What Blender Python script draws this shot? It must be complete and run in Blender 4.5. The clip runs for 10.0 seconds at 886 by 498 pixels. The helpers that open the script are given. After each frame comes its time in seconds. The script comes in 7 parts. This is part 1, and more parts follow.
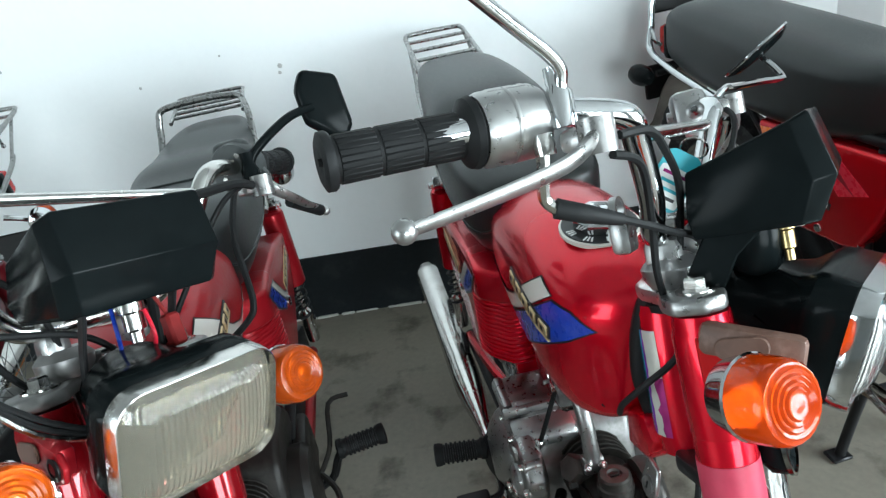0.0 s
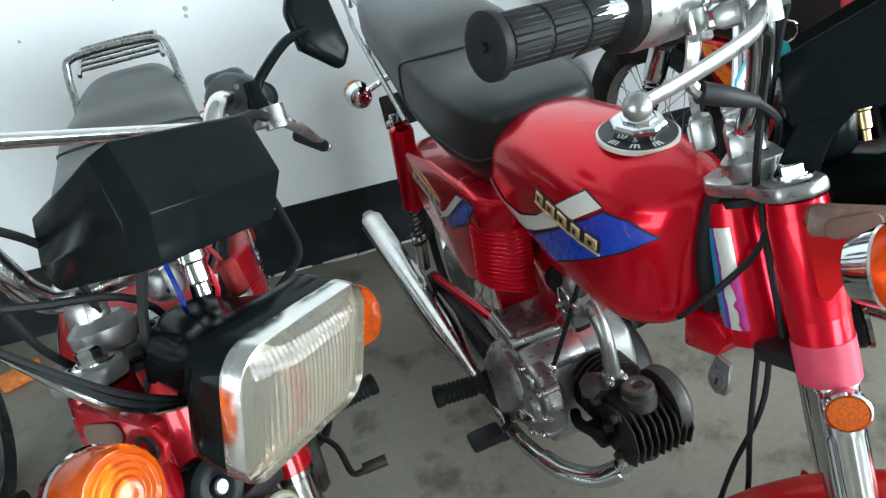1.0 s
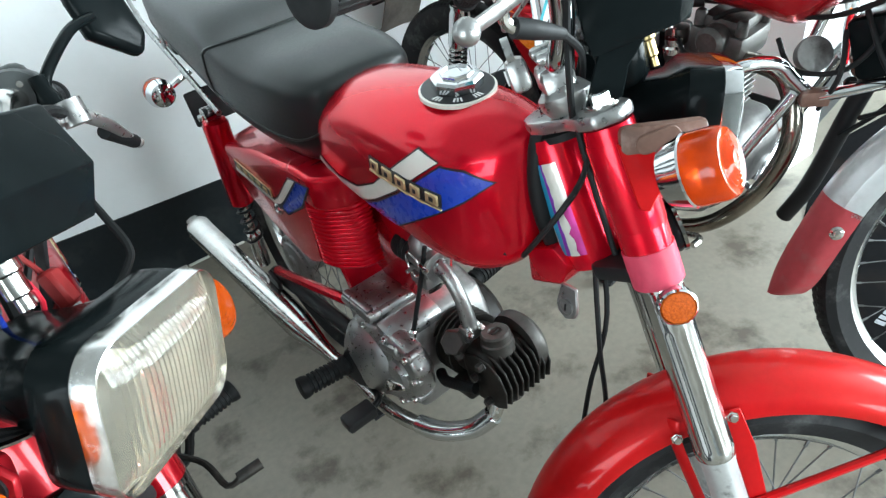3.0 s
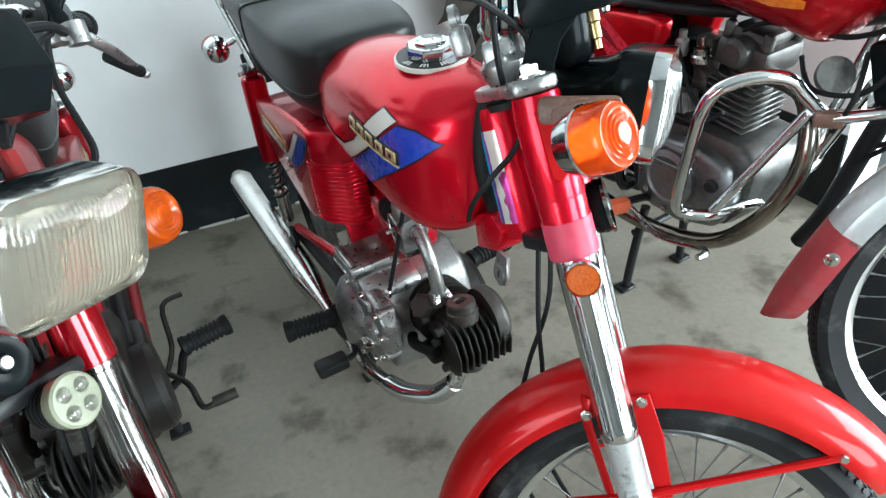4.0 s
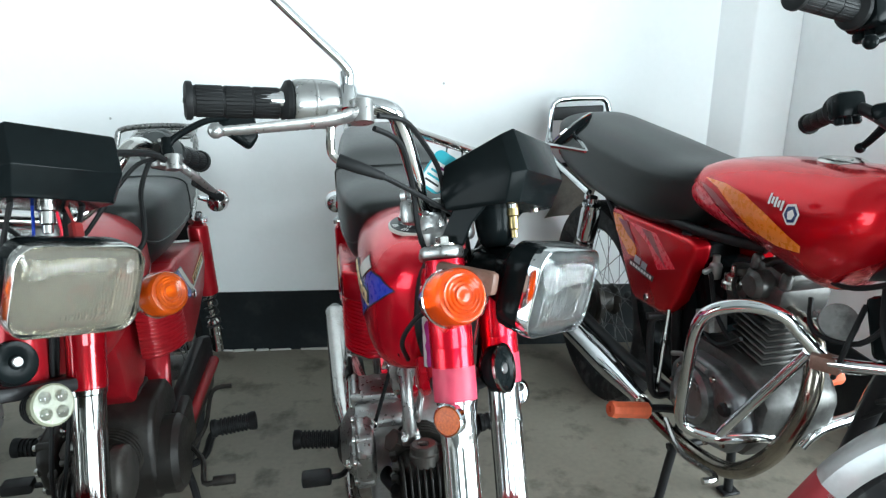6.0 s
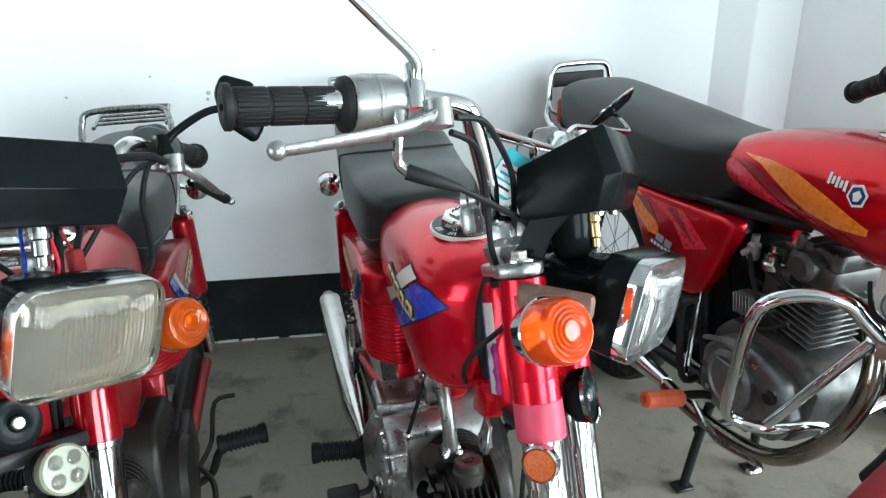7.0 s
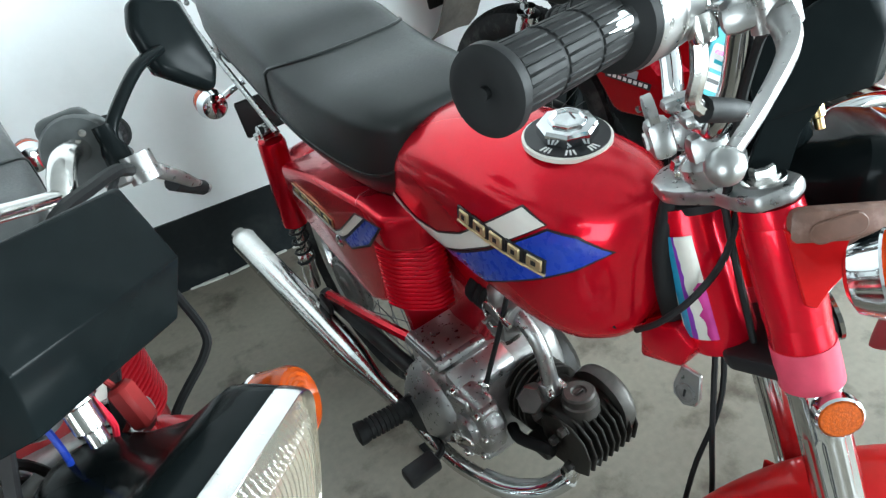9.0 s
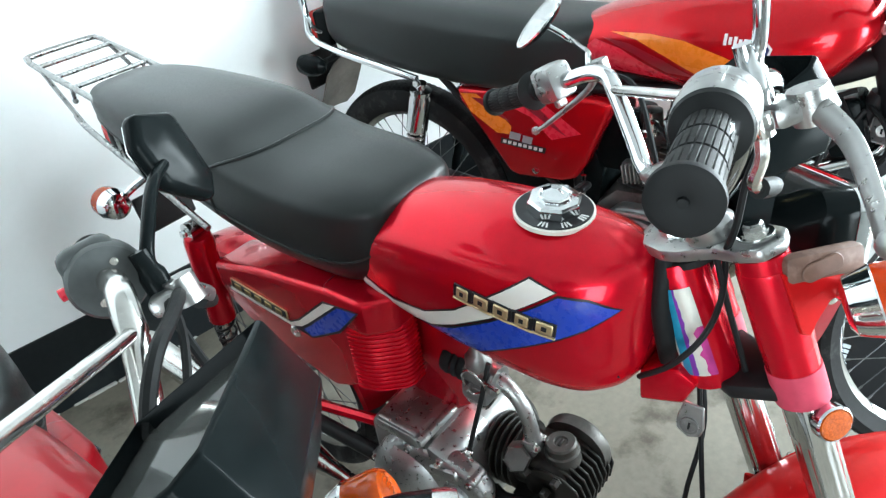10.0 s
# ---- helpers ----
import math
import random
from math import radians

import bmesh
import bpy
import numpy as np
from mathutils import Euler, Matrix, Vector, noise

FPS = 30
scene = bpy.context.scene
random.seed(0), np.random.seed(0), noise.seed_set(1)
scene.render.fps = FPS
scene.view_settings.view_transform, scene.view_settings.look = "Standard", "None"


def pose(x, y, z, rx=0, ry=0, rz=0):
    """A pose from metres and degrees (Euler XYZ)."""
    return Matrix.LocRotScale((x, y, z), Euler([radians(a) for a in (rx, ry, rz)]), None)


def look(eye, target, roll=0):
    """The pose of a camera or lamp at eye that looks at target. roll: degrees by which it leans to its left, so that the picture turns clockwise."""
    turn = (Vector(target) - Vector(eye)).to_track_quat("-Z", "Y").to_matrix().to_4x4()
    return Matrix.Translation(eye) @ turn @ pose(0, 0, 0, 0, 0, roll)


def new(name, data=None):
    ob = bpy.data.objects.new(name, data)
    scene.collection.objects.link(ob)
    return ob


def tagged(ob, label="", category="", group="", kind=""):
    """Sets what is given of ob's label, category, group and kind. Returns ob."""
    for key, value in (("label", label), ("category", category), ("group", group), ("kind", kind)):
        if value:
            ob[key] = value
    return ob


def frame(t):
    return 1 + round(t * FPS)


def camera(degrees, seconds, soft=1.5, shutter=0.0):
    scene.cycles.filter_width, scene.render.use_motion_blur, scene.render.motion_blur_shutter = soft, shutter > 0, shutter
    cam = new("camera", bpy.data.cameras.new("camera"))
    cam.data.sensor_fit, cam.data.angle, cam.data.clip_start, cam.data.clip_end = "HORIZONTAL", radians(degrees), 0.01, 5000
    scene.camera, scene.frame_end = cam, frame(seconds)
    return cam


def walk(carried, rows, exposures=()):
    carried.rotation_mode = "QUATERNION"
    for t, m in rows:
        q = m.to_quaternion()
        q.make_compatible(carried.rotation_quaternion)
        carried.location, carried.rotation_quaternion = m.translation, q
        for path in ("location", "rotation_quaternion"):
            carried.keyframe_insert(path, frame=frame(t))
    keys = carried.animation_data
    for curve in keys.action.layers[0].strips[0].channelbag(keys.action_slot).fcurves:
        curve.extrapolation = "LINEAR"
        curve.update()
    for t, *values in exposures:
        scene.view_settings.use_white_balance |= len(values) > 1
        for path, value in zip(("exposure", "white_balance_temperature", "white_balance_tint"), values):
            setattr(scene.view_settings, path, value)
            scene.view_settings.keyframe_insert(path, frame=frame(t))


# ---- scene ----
cam = camera(67.5, 10.0, 1.3)
PATH = [
    (0, (0.0912, 0.0824, 1.2987), (-0.0301, 1.8509, 0.3726), -10.70),
    (0.2, (0.04, 0.055, 1.309), (-0.086, 1.775, 0.297), -12.4),
    (0.3, (0.01, 0.042, 1.31), (-0.088, 1.768, 0.305), -9.4),
    (0.5, (-0.0512, 0.0218, 1.3050), (-0.1111, 1.7410, 0.2847), -7.42),
    (1, (-0.1075, 0.1288, 1.2750), (0.0957, 1.7899, 0.1798), -10.77),
    (1.5, (-0.1424, 0.2254, 1.2345), (0.3190, 1.6720, -0.0670), -9.64),
    (2, (-0.2250, 0.2019, 1.2381), (0.6034, 1.5534, 0.0185), -5.52),
    (2.5, (-0.2290, 0.1648, 1.2473), (0.5970, 1.5395, 0.0524), -5.02),
    (2.7, (-0.1986, 0.1469, 1.2546), (0.5640, 1.5605, 0.0629), -7.46),
    (3.8, (-0.0161, 0.0241, 1.2315), (0.4458, 1.5706, 0.0504), -9.14),
    (4, (-0.0122, -0.0188, 1.2145), (0.4221, 1.5550, 0.0592), -7.45),
    (4.5, (0.0214, -0.1672, 1.2008), (0.4098, 1.3758, -0.0110), -5.15),
    (5, (0.0604, -0.2530, 1.1981), (0.5173, 1.3392, 0.0773), 1.52),
    (5.1, (0.0750, -0.2619, 1.2101), (0.4710, 1.4158, 0.1961), 0.61),
    (5.3, (0.096, -0.257, 1.205), (0.42, 1.511, 0.33), 1.3),
    (5.5, (0.1474, -0.2475, 1.2013), (0.3986, 1.5625, 0.3883), 0.93),
    (5.9, (0.246, -0.248, 1.222), (0.323, 1.636, 0.553), -0.8),
    (6, (0.2679, -0.2379, 1.2254), (0.2828, 1.6570, 0.5858), -1.04),
    (6.2, (0.2807, -0.2287, 1.2344), (0.2455, 1.6769, 0.6282), -1.56),
    (7.3, (0.0633, -0.0462, 1.2529), (0.2394, 1.7611, 0.4148), -1.99),
    (7.5, (0.0271, -0.0331, 1.2517), (0.1875, 1.7599, 0.3801), -1.70),
    (8, (-0.0411, 0.0602, 1.2467), (0.1486, 1.8399, 0.3539), -4.68),
    (8.5, (-0.0829, 0.2002, 1.2320), (0.1687, 1.7986, 0.0565), -9.81),
    (9, (-0.1391, 0.2771, 1.2783), (0.4325, 1.7608, 0.0650), -10.62),
    (9.3, (-0.2249, 0.3375, 1.3158), (0.5957, 1.7228, 0.1295), -10.07),
    (9.5, (-0.2649, 0.3523, 1.3273), (0.6546, 1.6765, 0.1436), -8.54),
    (10, (-0.2950, 0.3726, 1.3422), (0.7334, 1.6622, 0.2112), -7.49),
]
EXPOSURE = [(0, -0.38, 6050, 3), (0.5, -0.27, 6050, 3), (1, -0.13, 6050, 3), (2.0, 0.27, 6050, 3), (2.5, 0.24, 6050, 3), (4.0, 0.15, 6050, 3), (4.5, 0.08, 6050, 3), (5.0, 0.08, 6050, 3), (5.5, 0.06, 6050, 3), (6.0, -0.24, 6050, 3), (7.5, -0.22, 6050, 3), (8.5, -0.22, 6050, 3), (9.0, 0.20, 6050, 3), (9.5, 0.38, 6050, 3), (10, 0.46, 6050, 3)]
walk(cam, [(t, look(eye, target, roll)) for t, eye, target, roll in PATH], EXPOSURE)
LAMP = 720
# ==== place ====
# ---- light ----
world = bpy.data.worlds.new("sky")
scene.world = world
world.use_nodes = True
wn = world.node_tree
sky = wn.nodes.new("ShaderNodeTexSky")
sky.sky_type = "NISHITA"
sky.sun_disc = False
sky.sun_elevation, sky.sun_rotation = radians(48), radians(200)
wn.links.new(sky.outputs[0], wn.nodes["Background"].inputs[0])
wn.nodes["Background"].inputs[1].default_value = 0.12

def area_lamp(name, eye, target, w, h, power, colour):
    d = bpy.data.lights.new(name, "AREA")
    d.shape, d.size, d.size_y, d.energy, d.color = "RECTANGLE", w, h, power, colour
    ob = new(name, d)
    ob.matrix_world = look(eye, target)
    return ob

area_lamp("gateway_daylight", (4.29, -0.75, 1.3), (0.2, 0.9, 0.9), 2.9, 2.3, LAMP * 0.75, (0.92, 0.98, 1.0))
area_lamp("doorway_daylight", (2.4, -4.62, 1.3), (0.2, 1.0, 1.0), 2.8, 2.2, LAMP * 0.44, (0.92, 0.98, 1.0))
# weak fill added from the left for the bright wall; no source known there
area_lamp("left_fill", (-3.86, -1.7, 1.45), (0.2, 1.6, 0.9), 2.6, 2.3, LAMP * 0.18, (0.92, 0.98, 1.0))
sun = bpy.data.lights.new("sun", "SUN")
sun.energy, sun.angle, sun.color = 2.0, radians(0.5), (1.0, 0.96, 0.9)
new("sun", sun).matrix_world = look((2.0, -4.0, 7.0), (0, 0, 0))


# ---- materials ----
def material(name, colour, rough=0.5, metal=0.0, coat=0.0, vary=0.12, scale=6.0, fine=90.0, bump=0.0, rvary=0.1, spec=0.5, trans=0.0, ior=1.45, stain=None, stain_amount=0.0, stain_scale=3.0):
    m = bpy.data.materials.new(name)
    m.use_nodes = True
    n, l = m.node_tree.nodes, m.node_tree.links
    p = n["Principled BSDF"]
    p.inputs["Metallic"].default_value = metal
    p.inputs["Coat Weight"].default_value = coat
    p.inputs["Coat Roughness"].default_value = 0.035
    p.inputs["Specular IOR Level"].default_value = spec
    p.inputs["Transmission Weight"].default_value = trans
    p.inputs["IOR"].default_value = ior
    tc = n.new("ShaderNodeTexCoord")
    big = n.new("ShaderNodeTexNoise")
    big.inputs["Scale"].default_value, big.inputs["Detail"].default_value = scale, 6
    small = n.new("ShaderNodeTexNoise")
    small.inputs["Scale"].default_value, small.inputs["Detail"].default_value = fine, 4
    for t in (big, small):
        l.new(tc.outputs["Object"], t.inputs["Vector"])
    mix = n.new("ShaderNodeMix")
    mix.data_type = "FLOAT"
    mix.inputs[0].default_value = 0.35
    l.new(big.outputs[0], mix.inputs[2])
    l.new(small.outputs[0], mix.inputs[3])
    ramp = n.new("ShaderNodeValToRGB")
    c = Vector(colour)
    ramp.color_ramp.elements[0].position, ramp.color_ramp.elements[1].position = 0.32, 0.68
    ramp.color_ramp.elements[0].color = (*(c * (1 - vary)), 1)
    ramp.color_ramp.elements[1].color = (*[min(1, v * (1 + vary)) for v in c], 1)
    l.new(mix.outputs[0], ramp.inputs[0])
    out = ramp.outputs[0]
    if stain:
        st = n.new("ShaderNodeTexNoise")
        st.inputs["Scale"].default_value, st.inputs["Detail"].default_value, st.inputs["Roughness"].default_value = stain_scale, 7, 0.62
        l.new(tc.outputs["Object"], st.inputs["Vector"])
        sr = n.new("ShaderNodeValToRGB")
        sr.color_ramp.elements[0].position, sr.color_ramp.elements[1].position = 0.53, 0.66
        sr.color_ramp.elements[0].color, sr.color_ramp.elements[1].color = (0, 0, 0, 1), (stain_amount,) * 3 + (1,)
        l.new(st.outputs[0], sr.inputs[0])
        sm = n.new("ShaderNodeMix")
        sm.data_type = "RGBA"
        l.new(sr.outputs[0], sm.inputs[0])
        l.new(out, sm.inputs[6])
        sm.inputs[7].default_value = (*stain, 1)
        out = sm.outputs[2]
    l.new(out, p.inputs["Base Color"])
    rr = n.new("ShaderNodeMapRange")
    rr.inputs[1].default_value, rr.inputs[2].default_value = 0.3, 0.7
    rr.inputs[3].default_value, rr.inputs[4].default_value = max(0.02, rough * (1 - rvary)), min(1, rough * (1 + rvary))
    l.new(small.outputs[0], rr.inputs[0])
    l.new(rr.outputs[0], p.inputs["Roughness"])
    if bump:
        b = n.new("ShaderNodeBump")
        b.inputs["Strength"].default_value, b.inputs["Distance"].default_value = 1.0, bump
        l.new(mix.outputs[0], b.inputs["Height"])
        l.new(b.outputs[0], p.inputs["Normal"])
    return m


RED = material("candy_red_paint", (0.60, 0.0034, 0.019), 0.25, 0.62, 0.40, 0.08, 5, 300, 0.0, spec=0.1, rvary=0.03)
RED_WORN = material("worn_red_paint", (0.46, 0.006, 0.008), 0.36, 0.2, 0.30, 0.12, 7, 120, 0.0, spec=0.1, stain=(0.46, 0.022, 0.014), stain_amount=0.4, stain_scale=6)
RED_DARK = material("dark_red_paint", (0.11, 0.005, 0.010), 0.35, 0.0, 0.5, 0.2, 6, 120, spec=0.2, stain=(0.04, 0.015, 0.014), stain_amount=0.6, stain_scale=8)
RED_DUSTY = material("dusty_red_paint", (0.36, 0.010, 0.018), 0.36, 0.35, 0.35, 0.12, 6, 120, spec=0.15, rvary=0.1, stain=(0.30, 0.035, 0.038), stain_amount=0.5, stain_scale=5)
# crimson of the mudguard; on the fork shrouds it paints in the cowl's shade
RED_DEEP = material("deep_shaded_crimson", (0.24, 0.0022, 0.007), 0.22, 0.45, 0.9, 0.1, 5, 200, spec=0.1, rvary=0.05)
RED_C = material("signal_red_paint", (0.56, 0.0038, 0.012), 0.25, 0.6, 0.50, 0.08, 5, 300, spec=0.1, rvary=0.03)
PINK = material("faded_pink_tape", (0.46, 0.048, 0.088), 0.42, vary=0.18, scale=30, spec=0.3)
CHROME = material("chrome", (0.64, 0.65, 0.66), 0.09, 1.0, vary=0.08, scale=20, fine=160, rvary=0.6)
# brown-stained chrome, its base darkened to stand for dark reflections
CHROME_DARK = material("dark_reflecting_chrome", (0.26, 0.26, 0.25), 0.14, 1.0, vary=0.2, scale=20, fine=140, rvary=0.4, stain=(0.14, 0.11, 0.09), stain_amount=0.5, stain_scale=18)
CARRIER_STEEL = material("dull_carrier_steel", (0.33, 0.33, 0.325), 0.30, 1.0, vary=0.15, scale=20, fine=120, rvary=0.3, stain=(0.16, 0.14, 0.12), stain_amount=0.4, stain_scale=20)
CHROME_OLD = material("pitted_chrome", (0.62, 0.61, 0.59), 0.20, 1.0, vary=0.14, scale=18, fine=120, rvary=0.4, bump=0.00005, stain=(0.30, 0.24, 0.19), stain_amount=0.4, stain_scale=16)
ALU = material("cast_aluminium", (0.37, 0.37, 0.365), 0.34, 0.9, vary=0.14, scale=14, fine=120, bump=0.00012, rvary=0.3, stain=(0.26, 0.25, 0.24), stain_amount=0.5, stain_scale=9)
ALU_DIRTY = material("oxidised_aluminium", (0.27, 0.265, 0.26), 0.38, 0.7, vary=0.22, scale=22, fine=120, bump=0.00015, stain=(0.035, 0.03, 0.026), stain_amount=0.75, stain_scale=11)
ALU_LEG = material("weathered_fork_leg", (0.52, 0.53, 0.53), 0.42, 0.65, vary=0.14, scale=22, fine=150, bump=0.0002, stain=(0.17, 0.165, 0.16), stain_amount=0.8, stain_scale=38)
IRON = material("oily_cast_iron", (0.019, 0.017, 0.015), 0.45, 0.1, vary=0.4, scale=24, fine=120, bump=0.0003, spec=0.3, stain=(0.06, 0.052, 0.044), stain_amount=0.5, stain_scale=22)
DARK = material("black_frame_paint", (0.012, 0.012, 0.013), 0.42, vary=0.3, scale=15, fine=150, spec=0.3)
PLASTIC = material("black_plastic", (0.0055, 0.0075, 0.0080), 0.19, vary=0.25, scale=12, fine=60, spec=0.07, rvary=0.15)
RUBBER = material("black_rubber", (0.010, 0.0105, 0.011), 0.58, vary=0.25, scale=20, fine=200, bump=0.0002, spec=0.22)
TYRE = material("tyre_rubber", (0.014, 0.014, 0.015), 0.6, vary=0.3, scale=14, fine=160, bump=0.0003, spec=0.25, stain=(0.10, 0.10, 0.098), stain_amount=0.5, stain_scale=16)
VINYL = material("black_vinyl", (0.013, 0.0158, 0.0158), 0.37, vary=0.22, scale=9, fine=420, bump=0.00025, rvary=0.2, spec=0.45)
AMBER = material("amber_lens", (0.62, 0.056, 0.002), 0.10, vary=0.2, scale=60, trans=0.35, ior=1.45, spec=0.3)
AMBER_OLD = material("aged_amber_lens", (0.58, 0.085, 0.004), 0.10, vary=0.2, scale=60, trans=0.45, ior=1.45, spec=0.3)
AMBER_FLAT = material("amber_reflector", (0.42, 0.075, 0.006), 0.24, vary=0.4, scale=420, fine=900, bump=0.0008)
TAILRED = material("red_lens", (0.60, 0.02, 0.02), 0.2, vary=0.1, trans=0.2)
GLASS = material("headlamp_glass", (0.95, 0.96, 0.96), 0.03, vary=0.01, trans=0.985, ior=1.45)
GLASS_OLD = material("yellowed_headlamp_glass", (0.95, 0.88, 0.74), 0.05, vary=0.05, trans=0.95, ior=1.45)
SILVERED = material("lamp_reflector", (0.96, 0.94, 0.89), 0.10, 1.0, vary=0.04)
SPOKE_STEEL = material("dull_spoke_steel", (0.16, 0.16, 0.16), 0.5, 0.8, vary=0.2, scale=30)
SMOKED = material("smoked_meter_window", (0.060, 0.062, 0.060), 0.06, vary=0.35, scale=14, spec=0.9, rvary=0.5, stain=(0.16, 0.16, 0.15), stain_amount=0.5, stain_scale=12)
DULL_METER = material("grey_meter_glass", (0.20, 0.21, 0.21), 0.12, vary=0.2, scale=40)
EAR = material("faded_red_bracket", (0.24, 0.022, 0.022), 0.5, vary=0.25, scale=18, fine=90, spec=0.22, stain=(0.16, 0.06, 0.05), stain_amount=0.5, stain_scale=16)
RUSTY_ARM = material("rusty_brown_bracket", (0.14, 0.075, 0.055), 0.5, vary=0.3, scale=24, fine=120, bump=0.0002, stain=(0.26, 0.17, 0.14), stain_amount=0.6, stain_scale=30)
SHEET_BLACK = material("dark_sheet_black", (0.0035, 0.0035, 0.004), 0.7, vary=0.3, scale=10, fine=60, bump=0.0004, spec=0.04, stain=(0.014, 0.010, 0.008), stain_amount=0.5, stain_scale=6)
HUB_OLD = material("mottled_hub_alloy", (0.27, 0.27, 0.265), 0.5, 0.45, vary=0.2, scale=30, fine=140, bump=0.0002, stain=(0.10, 0.096, 0.09), stain_amount=0.8, stain_scale=26)
HUB_PALE = material("pale_hub_paint", (0.66, 0.68, 0.68), 0.42, 0.1, vary=0.08, scale=20, fine=140, bump=0.0001, stain=(0.42, 0.42, 0.41), stain_amount=0.5, stain_scale=30)
ENGINE_GREY = material("grimy_engine_alloy", (0.10, 0.098, 0.094), 0.40, 0.6, vary=0.3, scale=20, fine=110, bump=0.0002, stain=(0.016, 0.015, 0.014), stain_amount=0.85, stain_scale=9)
HEAT_CHROME = material("heat_stained_chrome", (0.30, 0.27, 0.23), 0.18, 1.0, vary=0.3, scale=14, fine=120, rvary=0.5, stain=(0.10, 0.07, 0.045), stain_amount=0.7, stain_scale=12)
CASE_GREY = material("dull_engine_cover", (0.20, 0.205, 0.21), 0.40, 0.75, vary=0.2, scale=16, fine=110, bump=0.0001, stain=(0.06, 0.055, 0.05), stain_amount=0.7, stain_scale=10)
SWITCH_GREY = material("worn_grey_switch_plastic", (0.055, 0.060, 0.060), 0.42, vary=0.2, scale=20, fine=120, spec=0.35)
HEAD_GREY = material("oily_grey_casting", (0.075, 0.070, 0.064), 0.42, 0.5, vary=0.3, scale=24, fine=120, bump=0.0002, stain=(0.02, 0.018, 0.016), stain_amount=0.6, stain_scale=16)
GREEN_DECAL = material("green_mark", (0.02, 0.25, 0.08), 0.4)
FLAP = material("faded_red_rubber", (0.40, 0.055, 0.065), 0.55, vary=0.14, scale=20, spec=0.25, stain=(0.30, 0.12, 0.11), stain_amount=0.5, stain_scale=14)
FLAP_GREY = material("faded_brown_rubber", (0.17, 0.155, 0.135), 0.6, vary=0.25, scale=14, spec=0.2, stain=(0.07, 0.06, 0.05), stain_amount=0.5, stain_scale=9)
# near-black for two whole engines and, on the first bike, bolts and far cover
ENGINE_BLACK = material("near_black_engine", (0.017, 0.015, 0.0135), 0.42, 0.25, vary=0.35, scale=20, fine=110, bump=0.0002, stain=(0.055, 0.05, 0.045), stain_amount=0.5, stain_scale=14)
MIRROR = material("mirror_glass", (0.88, 0.90, 0.90), 0.02, 1.0, vary=0.02)
WHITE_DECAL = material("white_stripe", (0.78, 0.76, 0.70), 0.25, coat=0.6, vary=0.04)
BLUE_DECAL = material("blue_stripe", (0.015, 0.05, 0.42), 0.28, coat=0.7, vary=0.1)
NAVY_DECAL = material("navy_badge", (0.010, 0.035, 0.12), 0.28, coat=0.5)
BLACK_DECAL = material("black_pinstripe", (0.01, 0.01, 0.012), 0.35)
ORANGE_DECAL = material("orange_stripe", (0.90, 0.23, 0.015), 0.28, coat=0.7, vary=0.14, scale=9)
CRIMSON_DECAL = material("crimson_stripe", (0.75, 0.02, 0.05), 0.28, coat=0.7, vary=0.1)
MAROON_DECAL = material("maroon_stripe", (0.27, 0.006, 0.018), 0.3, coat=0.7, vary=0.15)
GOLD = material("gold_emblem", (0.72, 0.56, 0.32), 0.36, 0.75, vary=0.14, scale=60)
BRASS = material("brass", (0.55, 0.42, 0.20), 0.3, 1.0, vary=0.15, scale=50)
GREY_BAR = material("grey_lettering", (0.38, 0.40, 0.43), 0.3, 0.4)
TEAL = material("teal_card", (0.05, 0.40, 0.48), 0.4)
WHITE_CARD = material("white_card", (0.80, 0.80, 0.78), 0.5)
MAGENTA = material("magenta_foil", (0.50, 0.05, 0.28), 0.18, 0.5, vary=0.25, scale=30)
CYAN_FOIL = material("cyan_foil", (0.05, 0.38, 0.62), 0.18, 0.5, vary=0.25, scale=30)
PURPLE_FOIL = material("purple_foil", (0.26, 0.06, 0.50), 0.18, 0.5, vary=0.25, scale=30)
WHITE_FOIL = material("silver_foil", (0.72, 0.72, 0.66), 0.22, 0.4, vary=0.12, scale=30)
SILVER_PAINT = material("silver_grey_paint", (0.52, 0.54, 0.54), 0.34, 0.3, 0.5, vary=0.1, scale=8, stain=(0.3, 0.3, 0.29), stain_amount=0.4, stain_scale=14)
ORANGE_RUBBER = material("orange_rubber", (0.62, 0.12, 0.05), 0.6, vary=0.15, scale=30)
PALE_LENS = material("pale_lens", (0.27, 0.28, 0.20), 0.25, vary=0.1, scale=40, trans=0.25)
WALL = material("white_wall_paint", (0.86, 0.88, 0.885), 0.75, vary=0.02, scale=1.4, fine=60, bump=0.0004, stain=(0.70, 0.71, 0.70), stain_amount=0.22, stain_scale=2.2)
SKIRT = material("black_skirting_paint", (0.010, 0.013, 0.015), 0.34, vary=0.35, scale=5, fine=70, bump=0.0006, spec=0.35, stain=(0.04, 0.045, 0.045), stain_amount=0.5, stain_scale=5)
FLOOR = material("cement_floor", (0.215, 0.195, 0.158), 0.46, vary=0.2, scale=2.0, fine=60, bump=0.0005, stain=(0.075, 0.062, 0.046), stain_amount=0.85, stain_scale=6.0)
# greys of the unseen walls and ceiling, chosen to hold down fill and reflections
WALL_DIM = material("dimmed_wall_grey", (0.30, 0.31, 0.30), 0.85, vary=0.06)
CEIL = material("grey_ceiling", (0.38, 0.39, 0.39), 0.85, vary=0.04)
EARTH = material("street_ground", (0.28, 0.26, 0.22), 0.9, vary=0.2, scale=1.0)
PAPER = material("orange_paper", (0.75, 0.22, 0.04), 0.6, vary=0.3, scale=60)


